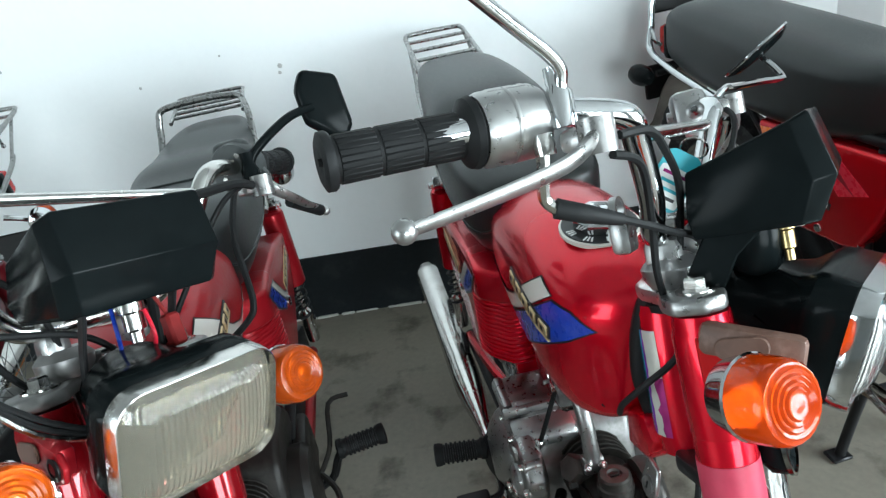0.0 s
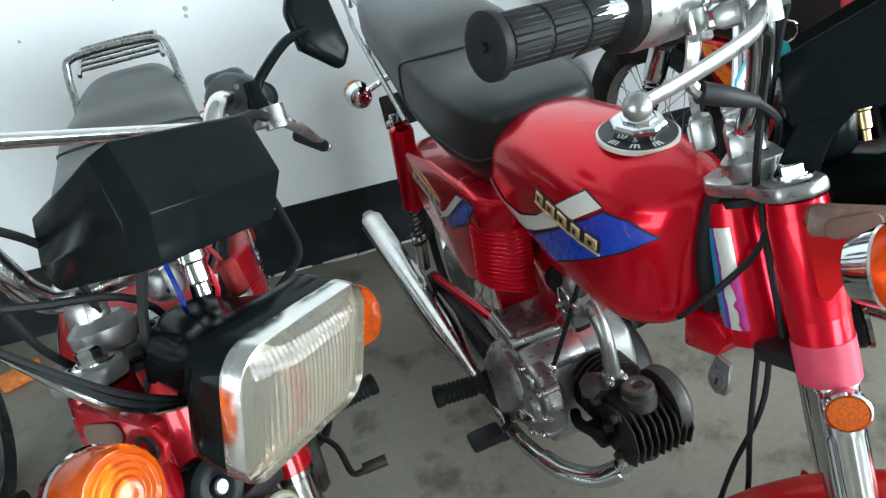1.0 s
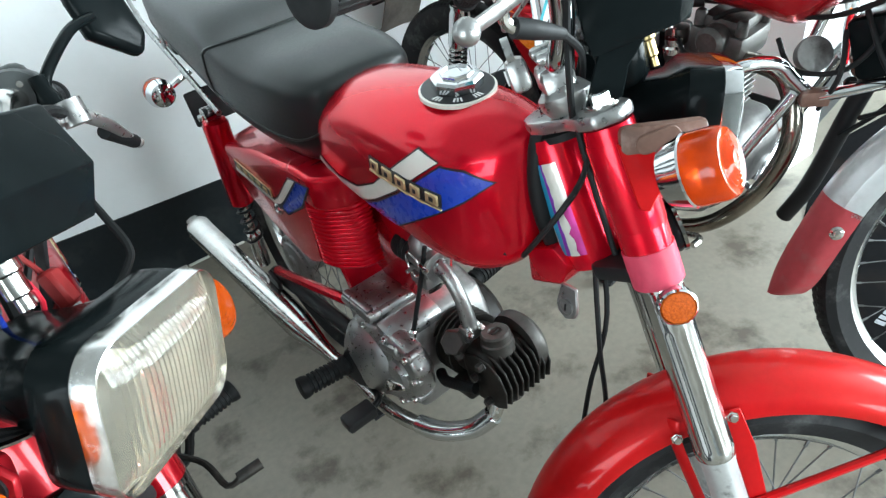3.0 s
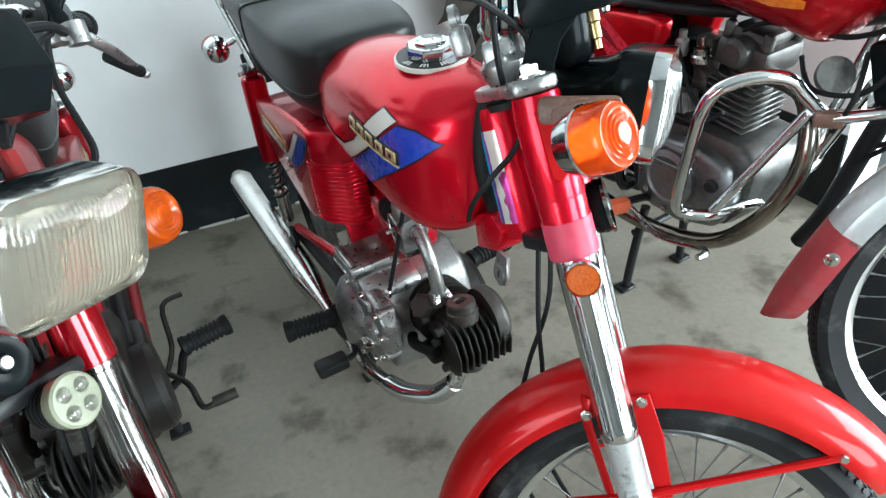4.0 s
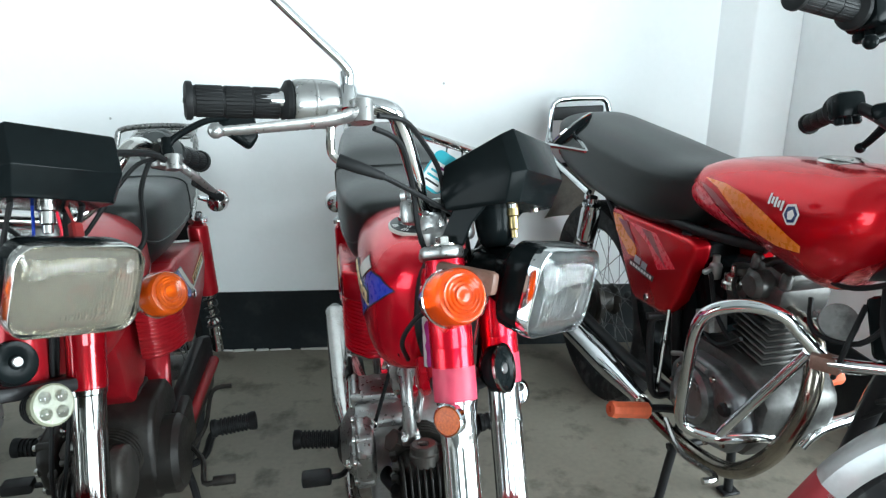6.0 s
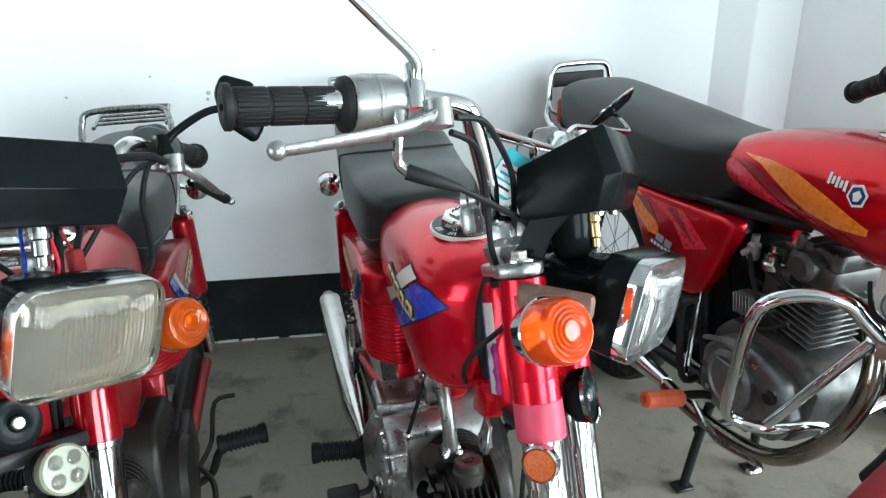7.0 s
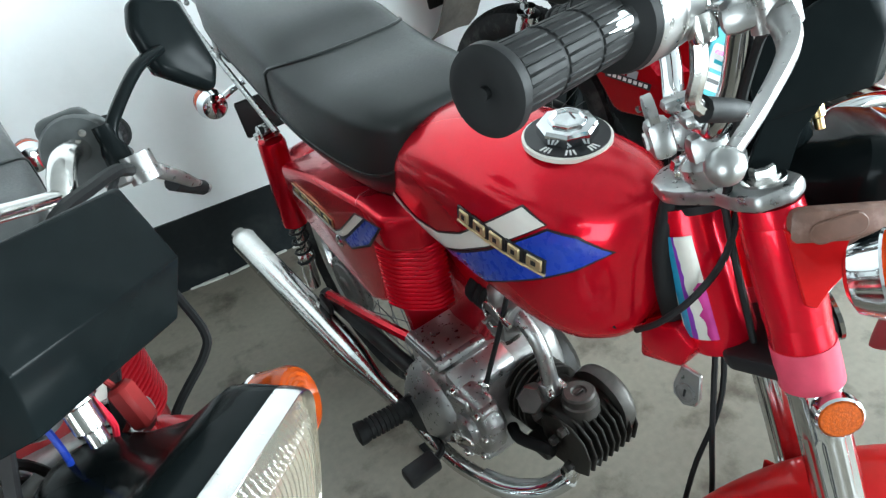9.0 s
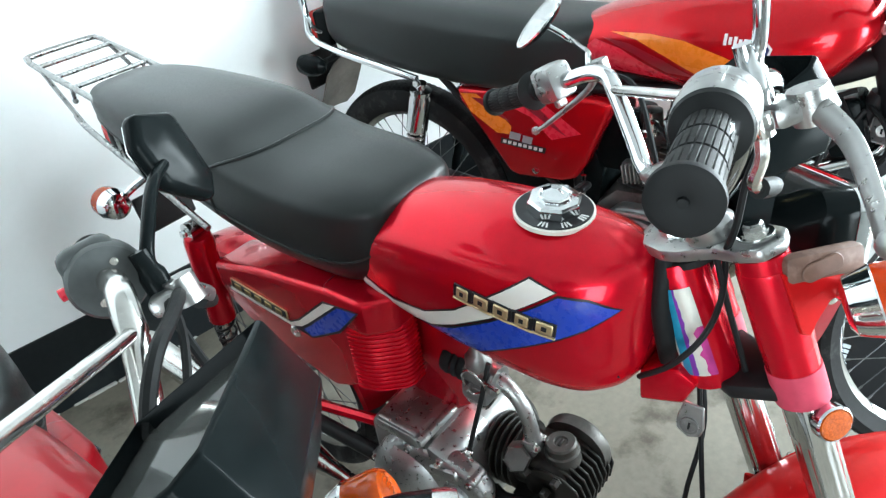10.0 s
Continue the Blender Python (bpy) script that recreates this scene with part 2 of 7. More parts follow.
# ---- mesh helpers ----
def catmull(pts, n=6, closed=False):
    p = [Vector(q) for q in pts]
    if len(p) < 3:
        return p
    out, k = [], len(p)
    for i in range(k if closed else k - 1):
        a, b, c, d = (p[(i + j) % k] if closed else p[min(max(i + j, 0), k - 1)] for j in (-1, 0, 1, 2))
        for s in range(n):
            t = s / n
            out.append(0.5 * (2 * b + (c - a) * t + (2 * a - 5 * b + 4 * c - d) * t * t + (3 * b - a - 3 * c + d) * t ** 3))
    if not closed:
        out.append(p[-1])
    return out


def along(p, q, spin=0):
    """A frame at p whose z runs to q."""
    d = Vector(q) - Vector(p)
    return Matrix.Translation(p) @ d.to_track_quat("Z", "Y").to_matrix().to_4x4() @ pose(0, 0, 0, 0, 0, spin)


class Shape:
    def __init__(self):
        self.v, self.f = [], []

    def add(self, vs, fs, m=None):
        o = len(self.v)
        self.v += [tuple(m @ Vector(p)) if m else tuple(p) for p in vs]
        self.f += [[i + o for i in f] for f in fs]
        return self

    def rings(self, rings, caps=True, closed=False, m=None):
        k = len(rings[0])
        vs = [p for r in rings for p in r]
        fs = []
        n = len(rings)
        for i in range(n if closed else n - 1):
            for j in range(k):
                a, b = i * k + j, i * k + (j + 1) % k
                c, d = ((i + 1) % n) * k + (j + 1) % k, ((i + 1) % n) * k + j
                fs.append([a, b, c, d])
        if caps and not closed:
            fs += [list(range(k))[::-1], [(n - 1) * k + j for j in range(k)]]
        return self.add(vs, fs, m)

    def tube(self, pts, r, seg=10, smooth=5, closed=False, m=None, flat=1.0):
        p = catmull(pts, smooth, closed) if smooth else [Vector(q) for q in pts]
        n = len(p)
        rad = r if isinstance(r, (list, tuple)) else [r]
        rad = [float(np.interp(i / max(1, n - 1), np.linspace(0, 1, len(rad)), rad)) for i in range(n)]
        up, out = None, []
        for i in range(n):
            a, b = (p[i - 1], p[(i + 1) % n]) if closed else (p[max(0, i - 1)], p[min(n - 1, i + 1)])
            t = (b - a).normalized()
            if up is None:
                up = t.orthogonal().normalized()
            up = (up - t * up.dot(t)).normalized()
            side = t.cross(up)
            out.append([p[i] + rad[i] * (math.cos(w) * up + flat * math.sin(w) * side) for w in (2 * math.pi * j / seg for j in range(seg))])
        return self.rings(out, True, closed, m)

    def lathe(self, prof, m=None, seg=20, a0=0.0, a1=360.0):
        full = abs(a1 - a0) > 359.9
        ang = [radians(a0 + (a1 - a0) * j / (seg if full else seg - 1)) for j in range(seg)]
        rings = [[(max(r, 1e-5) * math.cos(w), max(r, 1e-5) * math.sin(w), h) for w in ang] for r, h in prof]
        if full:
            return self.rings(rings, True, False, m)
        vs, k = [p for r in rings for p in r], seg
        fs = [[i * k + j, i * k + j + 1, (i + 1) * k + j + 1, (i + 1) * k + j] for i in range(len(rings) - 1) for j in range(k - 1)]
        return self.add(vs, fs, m)

    def ring(self, prof, m=None, seg=40, a0=0.0, a1=360.0):
        """A closed profile of (radius, height) turned about z: a hoop or a piece of one."""
        full = abs(a1 - a0) > 359.9
        ang = [radians(a0 + (a1 - a0) * j / (seg if full else seg - 1)) for j in range(seg)]
        rings = [[(r * math.cos(w), r * math.sin(w), h) for r, h in prof] for w in ang]
        return self.rings(rings, not full, full, m)

    def box(self, size, m=None, bevel=0.0, seg=2, taper=1.0):
        bm = bmesh.new()
        bmesh.ops.create_cube(bm, size=1.0)
        for v in bm.verts:
            k = taper if v.co.z > 0 else 1.0
            v.co = Vector((v.co.x * size[0] * k, v.co.y * size[1] * k, v.co.z * size[2]))
        if bevel:
            bmesh.ops.bevel(bm, geom=bm.edges[:], offset=bevel, segments=seg, affect="EDGES", profile=0.5)
        return self.from_bm(bm, m)

    def prism(self, poly, depth, m=None, bevel=0.0, seg=2):
        """A flat outline of (x, y) given the thickness depth, centred on z = 0."""
        bm = bmesh.new()
        face = bm.faces.new([bm.verts.new((x, y, -depth / 2)) for x, y in poly])
        top = bmesh.ops.extrude_face_region(bm, geom=[face])
        bmesh.ops.translate(bm, vec=(0, 0, depth), verts=[g for g in top["geom"] if isinstance(g, bmesh.types.BMVert)])
        bmesh.ops.recalc_face_normals(bm, faces=bm.faces[:])
        if bevel:
            bmesh.ops.bevel(bm, geom=[e for e in bm.edges if e.calc_face_angle(0) > 0.35], offset=bevel, segments=seg, affect="EDGES", profile=0.5, clamp_overlap=True)
        return self.from_bm(bm, m)

    def from_bm(self, bm, m=None):
        bm.verts.index_update()
        self.add([v.co.copy() for v in bm.verts], [[v.index for v in f.verts] for f in bm.faces], m)
        bm.free()
        return self

    def mesh(self, name, sharp=38):
        me = bpy.data.meshes.new(name)
        me.from_pydata(self.v, [], self.f)
        bm = bmesh.new()
        bm.from_mesh(me)
        bmesh.ops.recalc_face_normals(bm, faces=bm.faces[:])
        bm.to_mesh(me)
        bm.free()
        me.polygons.foreach_set("use_smooth", [True] * len(me.polygons))
        me.set_sharp_from_angle(angle=radians(sharp))
        return me


def part(name, shape, mat, parent=None, label="", m=None, sharp=38):
    """One mesh object under a thing or a part; a Shape, or a mesh that is shared."""
    me = shape if isinstance(shape, bpy.types.Mesh) else shape.mesh(name, sharp)
    if not me.materials:
        me.materials.append(mat)
    ob = new(name, me)
    if parent is not None:
        ob.parent = parent
    if m is not None:
        ob.matrix_local = m
    if label:
        tagged(ob, label)
    return ob


def thing(name, m, label, category, group=""):
    ob = new(name)
    ob.empty_display_size = 0.1
    ob.matrix_world = m
    return tagged(ob, label, category, group)


def structure(name, shape, mat, label, category):
    return tagged(part(name, shape, mat), label, category, kind="structure")


def bar_panel(shape, p, u, v, w, h, t=0.0015):
    """A thin bar with its middle at p, w long along u and h high along v."""
    u, v = Vector(u).normalized(), Vector(v).normalized()
    n = u.cross(v).normalized()
    v = n.cross(u)
    return shape.box((w, h, t), Matrix.Translation(p) @ Matrix((u, v, n)).transposed().to_4x4(), min(t, h) * 0.25, 1)


X90, Y90 = pose(0, 0, 0, 90), pose(0, 0, 0, 0, 90)


# ---- room ----
def room():
    f = Shape().box((9.0, 8.6, 0.12), pose(0.3, -1.6, -0.06))
    structure("floor", f, FLOOR, "worn brownish grey cement floor with dark stains", "floor")
    structure("wall_back", Shape().box((5.2, 0.18, 2.9), pose(-1.31, 2.175 + 0.09, 1.45)), WALL, "white painted wall with faint marks", "wall")
    # the side wall stands a little askew, and ends in a corner
    p0, p1 = Vector((1.500, 2.120, 0)), Vector((1.585, 1.26, 0))
    d = (p1 - p0).normalized()
    yaw = math.degrees(math.atan2(d.y, d.x))
    n = Vector((-d.y, d.x, 0))
    length = (p1 - p0).length
    def slab(a, b, z0, z1, thick, off=0.0):
        mid = p0 + d * (a + b) / 2 + n * (thick / 2 - off)
        return Shape().box((b - a, thick, z1 - z0), Matrix.Translation((mid.x, mid.y, (z0 + z1) / 2)) @ pose(0, 0, 0, 0, 0, yaw))
    structure("wall_side", slab(-0.05, length, 0, 2.9, 0.18), WALL, "white painted side wall ending in a corner", "wall")
    foot = [(1.255, 2.180), (1.338, 2.072), (1.503, 2.086), (1.52, 2.30), (1.255, 2.30)]
    structure("pilaster", Shape().prism(foot, 2.9, pose(0, 0, 1.45), 0.006, 2), WALL, "white pilaster with a splayed side in the corner", "pilaster")
    q = p1 + n * 0.18
    # the shade on this wall is put into its grey colour
    structure("wall_far", Shape().box((3.2, 0.16, 2.9), Matrix.Translation((p1.x + 1.62, p1.y + 0.52 + 0.09, 1.45)) @ pose(0, 0, 0, 0, 0, 17)), WALL_DIM, "wall beyond the corner, its shade put into a grey colour", "wall")
    lw = Shape()
    for y0, y1, z0, z1 in ((-5.9, -3.1, 0, 2.9), (-0.3, 2.7, 0, 2.9), (-3.1, -0.3, 2.7, 2.9)):
        lw.box((0.18, y1 - y0, z1 - z0), pose(-4.0, (y0 + y1) / 2, (z0 + z1) / 2))
    structure("wall_left", lw, WALL_DIM, "unseen grey wall with an opening for the added left fill", "wall")
    rw = Shape()
    for y0, y1, z0, z1 in ((-5.9, -2.25, 0, 2.9), (0.75, 2.7, 0, 2.9), (-2.25, 0.75, 2.55, 2.9)):
        rw.box((0.18, y1 - y0, z1 - z0), pose(4.4, (y0 + y1) / 2, (z0 + z1) / 2))
    structure("wall_right", rw, WALL_DIM, "unseen wall with a wide gateway, greyed to dim reflections", "wall")
    structure("ceiling", Shape().box((9.0, 8.6, 0.15), pose(0.3, -1.6, 2.98)), CEIL, "unseen ceiling, greyed to cut the fill light", "ceiling")
    # the shop front is open to the street
    g = Shape()
    for x0, x1, z0, z1 in ((-4.1, 0.9, 0, 2.9), (3.9, 4.5, 0, 2.9), (0.9, 3.9, 2.5, 2.9)):
        g.box((x1 - x0, 0.2, z1 - z0), pose((x0 + x1) / 2, -4.8, (z0 + z1) / 2))
    structure("wall_front", g, WALL_DIM, "unseen front wall with a wide opening, greyed to dim reflections", "wall")
    # painted skirting
    s = 0.252
    structure("skirting_back", Shape().box((5.2, 0.006, s), pose(-1.31, 2.175 - 0.003, s / 2)), SKIRT, "black painted skirting band", "skirting")
    structure("skirting_side", slab(-0.0, length, 0, s, 0.01, 0.006), SKIRT, "black painted skirting band", "skirting")
    structure("skirting_pilaster", Shape().prism([(x - (0.004 if x < 1.5 else -0.004), y - 0.004) for x, y in foot], s, pose(0, 0, s / 2)), SKIRT, "black painted skirting band", "skirting")
    structure("skirting_far", Shape().box((3.2, 0.01, s), Matrix.Translation((p1.x + 1.62 + 0.025, p1.y + 0.52 + 0.004, s / 2)) @ pose(0, 0, 0, 0, 0, 17)), SKIRT, "black painted skirting band", "skirting")
    structure("ground", Shape().box((80, 80, 0.1), pose(0, -3.4, -0.14)), EARTH, "pale dusty street ground", "ground")
    # cement smear where the floor meets the wall
    rnd = random.Random(4)
    sm = Shape()
    x = -0.75
    while x < 0.1:
        w = rnd.uniform(0.03, 0.09)
        sm.box((w, rnd.uniform(0.006, 0.016), 0.008), pose(x, 2.165, 0.003, 0, 0, rnd.uniform(-8, 8)), 0.003, 1)
        x += w * rnd.uniform(0.8, 1.6)
    structure("cement_smear", sm, material("pale_cement", (0.5, 0.49, 0.46), 0.85), "pale cement smear along the foot of the wall", "smear")
    chip_paint = material("grey_chip", (0.45, 0.45, 0.44), 0.8)
    for x, z, r in ((-0.445, 0.925, 0.008), (-0.45, 0.905, 0.006), (-0.894, 0.93, 0.005), (0.30, 1.03, 0.005), (-1.3, 1.05, 0.006), (-0.62, 0.985, 0.004)):
        structure("wall_chip", Shape().lathe([(r, 0), (r * 0.7, 0.0015)], pose(x, 2.1748, z, 90, 0, 0), 7), chip_paint, "small grey chip in the white wall paint", "chip")


room()


# ---- motorcycles: shared pieces (x to the rider's right, y ahead, z up) ----
def section(zc, ht, hb, hw, y, n=2.6, k=32, nb=None):
    out = []
    for j in range(k):
        w = 2 * math.pi * j / k
        c, s = math.cos(w), math.sin(w)
        e = 2 / (n if s > 0 or nb is None else nb)
        out.append((hw * math.copysign(abs(c) ** e, c), y, zc + (ht if s > 0 else hb) * math.copysign(abs(s) ** e, s)))
    return out


def stations(table, n):
    """Smoothly spaced rows between the rows of a table."""
    rows = [Vector(r[:3]) for r in table], [Vector((*r[3:5], 0)) for r in table]
    a, b = catmull(rows[0], n), catmull(rows[1], n)
    return [(*p, q.x, q.y) for p, q in zip(a, b)]


def loft(table, n=5, power=2.6, k=32, low=None):
    """Rows of y, zc, ht, hb, hw."""
    return Shape().rings([section(zc, max(ht, 0.002), max(hb, 0.002), max(hw, 0.002), y, power, k, low) for y, zc, ht, hb, hw in stations(table, n)])


def side_of(table, y, z, power=2.25, low=None):
    st = stations(table, 8)
    ys = [r[0] for r in st]
    zc, ht, hb, hw = (float(np.interp(y, ys, [r[i] for r in st])) for i in (1, 2, 3, 4))
    h = ht if z > zc else hb
    power = power if z > zc else low or LOW
    return hw * max(0.0, 1 - min(1, abs(z - zc) / h) ** power) ** (1 / power)


def decal(table, poly, side=1, lift=0.0008, power=2.25, low=None):
    """An outline of (y, z) laid on the flank of a loft."""
    bm = bmesh.new()
    bm.faces.new([bm.verts.new((0, y, z)) for y, z in poly])
    bmesh.ops.triangulate(bm, faces=bm.faces[:])
    for _ in range(4):
        long = [e for e in bm.edges if e.calc_length() > 0.012]
        if not long:
            break
        bmesh.ops.subdivide_edges(bm, edges=long, cuts=1)
        bmesh.ops.triangulate(bm, faces=[f for f in bm.faces if len(f.verts) > 3])
    for v in bm.verts:
        v.co.x = side * (side_of(table, v.co.y, v.co.z, power, low) + lift)
    return Shape().from_bm(bm)


def grow(poly, d):
    c = Vector((sum(p[0] for p in poly) / len(poly), sum(p[1] for p in poly) / len(poly)))
    out = []
    n = len(poly)
    for i in range(n):
        a, b, e = Vector(poly[i - 1]), Vector(poly[i]), Vector(poly[(i + 1) % n])
        u, v = (b - a).normalized(), (e - b).normalized()
        nrm = Vector((u.y, -u.x)) + Vector((v.y, -v.x))
        nrm = nrm.normalized() if nrm.length > 1e-4 else Vector((u.y, -u.x))
        area = sum(poly[j - 1][0] * poly[j][1] - poly[j][0] * poly[j - 1][1] for j in range(n))
        out.append(tuple(b + nrm * d * (1 if area > 0 else -1)))
    return out


SPOKE = {}


def wheel(name, parent, m, r, width, rim_r, hub_r, label, spokes=36, tread=True, drum=0.075, finish=None, narrow=0.54):
    """A spoked wheel about its own x axis."""
    hub = part(name, Shape().lathe([(0.012, -0.058), (0.022, -0.056), (0.024, -0.048), (hub_r, -0.044), (hub_r + 0.004, -0.040), (hub_r, -0.030), (hub_r * 0.8, -0.022), (hub_r * 0.8, 0.018), (drum, 0.024), (drum + 0.003, 0.026), (drum + 0.003, 0.042), (drum, 0.045), (drum * 0.84, 0.046), (drum * 0.80, 0.050), (0.03, 0.052), (0.026, 0.056), (0.012, 0.057)], Y90, 36), finish or HUB_OLD, parent, label, m)
    t = width / 2
    prof = [(rim_r - 0.006, -t * 0.55), (rim_r + 0.010, -t * 0.78), (rim_r + (r - rim_r) * 0.45, -t), (r - 0.012, -t * 0.86), (r - 0.003, -t * 0.5), (r, 0), (r - 0.003, t * 0.5), (r - 0.012, t * 0.86), (rim_r + (r - rim_r) * 0.45, t), (rim_r + 0.010, t * 0.78), (rim_r - 0.006, t * 0.55)]
    tyre = Shape().ring(prof, Y90, 72)
    if tread:
        for j in range(120):
            for s in (-1, 1):
                tyre.box((0.0048, 0.010, 0.0022), pose(0, 0, 0, 3 * j + (1.5 if s > 0 else 0)) @ pose(s * t * 0.18, 0, r - 0.0013, 0, s * 6, s * 30), 0, 1)
                tyre.box((0.0056, 0.009, 0.0022), pose(0, 0, 0, 3 * j + 1.0) @ pose(s * t * 0.44, 0, r - 0.0029, 0, s * 10, -s * 30), 0, 1)
                tyre.box((0.0060, 0.008, 0.0022), pose(0, 0, 0, 3 * j + 0.4) @ pose(s * t * 0.68, 0, r - 0.0076, 0, s * 40, s * 20), 0, 1)
    part("tyre", tyre, TYRE, hub, "black rubber tyre with dusty sidewalls")
    w = t * narrow
    rp = [(rim_r, -w), (rim_r + 0.004, -w + 0.002), (rim_r - 0.003, -w + 0.006), (rim_r - 0.016, -w * 0.35), (rim_r - 0.017, w * 0.35), (rim_r - 0.003, w - 0.006), (rim_r + 0.004, w - 0.002), (rim_r, w), (rim_r - 0.007, w - 0.002), (rim_r - 0.021, w * 0.35), (rim_r - 0.021, -w * 0.35), (rim_r - 0.007, -w + 0.002)]
    part("rim", Shape().ring(rp, Y90, 72), CHROME, hub, "chromed steel rim, slightly pitted")
    key = (round(rim_r, 4), round(hub_r, 4), round(drum, 4))
    if key not in SPOKE:
        pair = []
        for s, rad in ((-1, hub_r), (1, drum)):
            a = radians(38)
            p = Vector((s * 0.036, rad * math.sin(a), rad * math.cos(a)))
            q = Vector((s * 0.004, 0, rim_r - 0.018))
            pair.append(Shape().tube([p, q], 0.0012, 5, 0).tube([p + (q - p) * 0.93, q], 0.0024, 5, 0).mesh("spoke"))
        SPOKE[key] = pair
    if "hole" not in SPOKE:
        SPOKE["hole"] = Shape().lathe([(0.0030, 0), (0.0030, 0.0010), (0.0018, 0.0013), (0, 0.0009)], Y90, 8).mesh("spoke_hole")
    for j in range(spokes // 2):
        w = 4 * math.pi * j / spokes
        part("spoke_hole", SPOKE["hole"], DARK, hub, "", pose(0.0456, drum * 0.92 * math.cos(w), drum * 0.92 * math.sin(w)))
    for j in range(spokes):
        flip = pose(0, 0, 0) if (j // 2) % 2 else Matrix.Diagonal((1, -1, 1, 1))
        part("spoke", SPOKE[key][j % 2], SPOKE_STEEL, hub, "", pose(0, 0, 0, 360 * j / spokes) @ flip)
    return hub


def hexnut(s, m, r=0.011, h=0.010):
    return s.lathe([(r * 1.25, 0), (r * 1.25, 0.002), (r, 0.002), (r, h), (r * 0.8, h + 0.002), (0.0, h + 0.002)], m, 6)


def indicator(parent, m, label, mat=AMBER, r=0.036):
    """A round turn signal that faces the y of m."""
    turn = m @ pose(0, 0, 0, -90)
    cup = part("indicator", Shape().lathe([(0.004, -0.026), (r * 0.60, -0.025), (r * 0.84, -0.020), (r * 0.92, -0.012), (r * 1.0, -0.002), (r * 1.04, 0.002), (r * 1.0, 0.004), (r * 0.9, 0.0)], None, 32), CHROME, parent, label, turn)
    n = 48
    rings = []
    for rr, h, rip in ((0.97, 0.0, 0), (1.0, 0.003, 0), (1.01, 0.010, 0.014), (0.985, 0.028, 0.014), (0.95, 0.0335, 0.014), (0.88, 0.0368, 0.014), (0.80, 0.0372, 0.014), (0.74, 0.0392, 0.014), (0.66, 0.0384, 0.014), (0.60, 0.0404, 0.014), (0.52, 0.0394, 0.014), (0.46, 0.0412, 0.014), (0.38, 0.0402, 0.014), (0.32, 0.0420, 0.014), (0.22, 0.0408, 0), (0.16, 0.0414, 0), (0.02, 0.0412, 0)):
        rings.append([(r * rr * (1 - rip * (j % 2)) * math.cos(2 * math.pi * j / n), r * rr * (1 - rip * (j % 2)) * math.sin(2 * math.pi * j / n), h) for j in range(n)])
    part("lens", Shape().rings(rings), mat, cup, "orange ribbed plastic lens")
    part("reflector_bowl", Shape().lathe([(r * 0.85, 0.002), (r * 0.4, -0.010), (0, -0.014)], None, 20), SILVERED, cup)
    return cup


def rounded(w, h, r, k=9):
    out = []
    for cx, cy, a in ((w / 2 - r, h / 2 - r, 0), (-w / 2 + r, h / 2 - r, 90), (-w / 2 + r, -h / 2 + r, 180), (w / 2 - r, -h / 2 + r, 270)):
        out += [(cx + r * math.cos(radians(a + 90 * j / k)), cy + r * math.sin(radians(a + 90 * j / k))) for j in range(k + 1)]
    return out


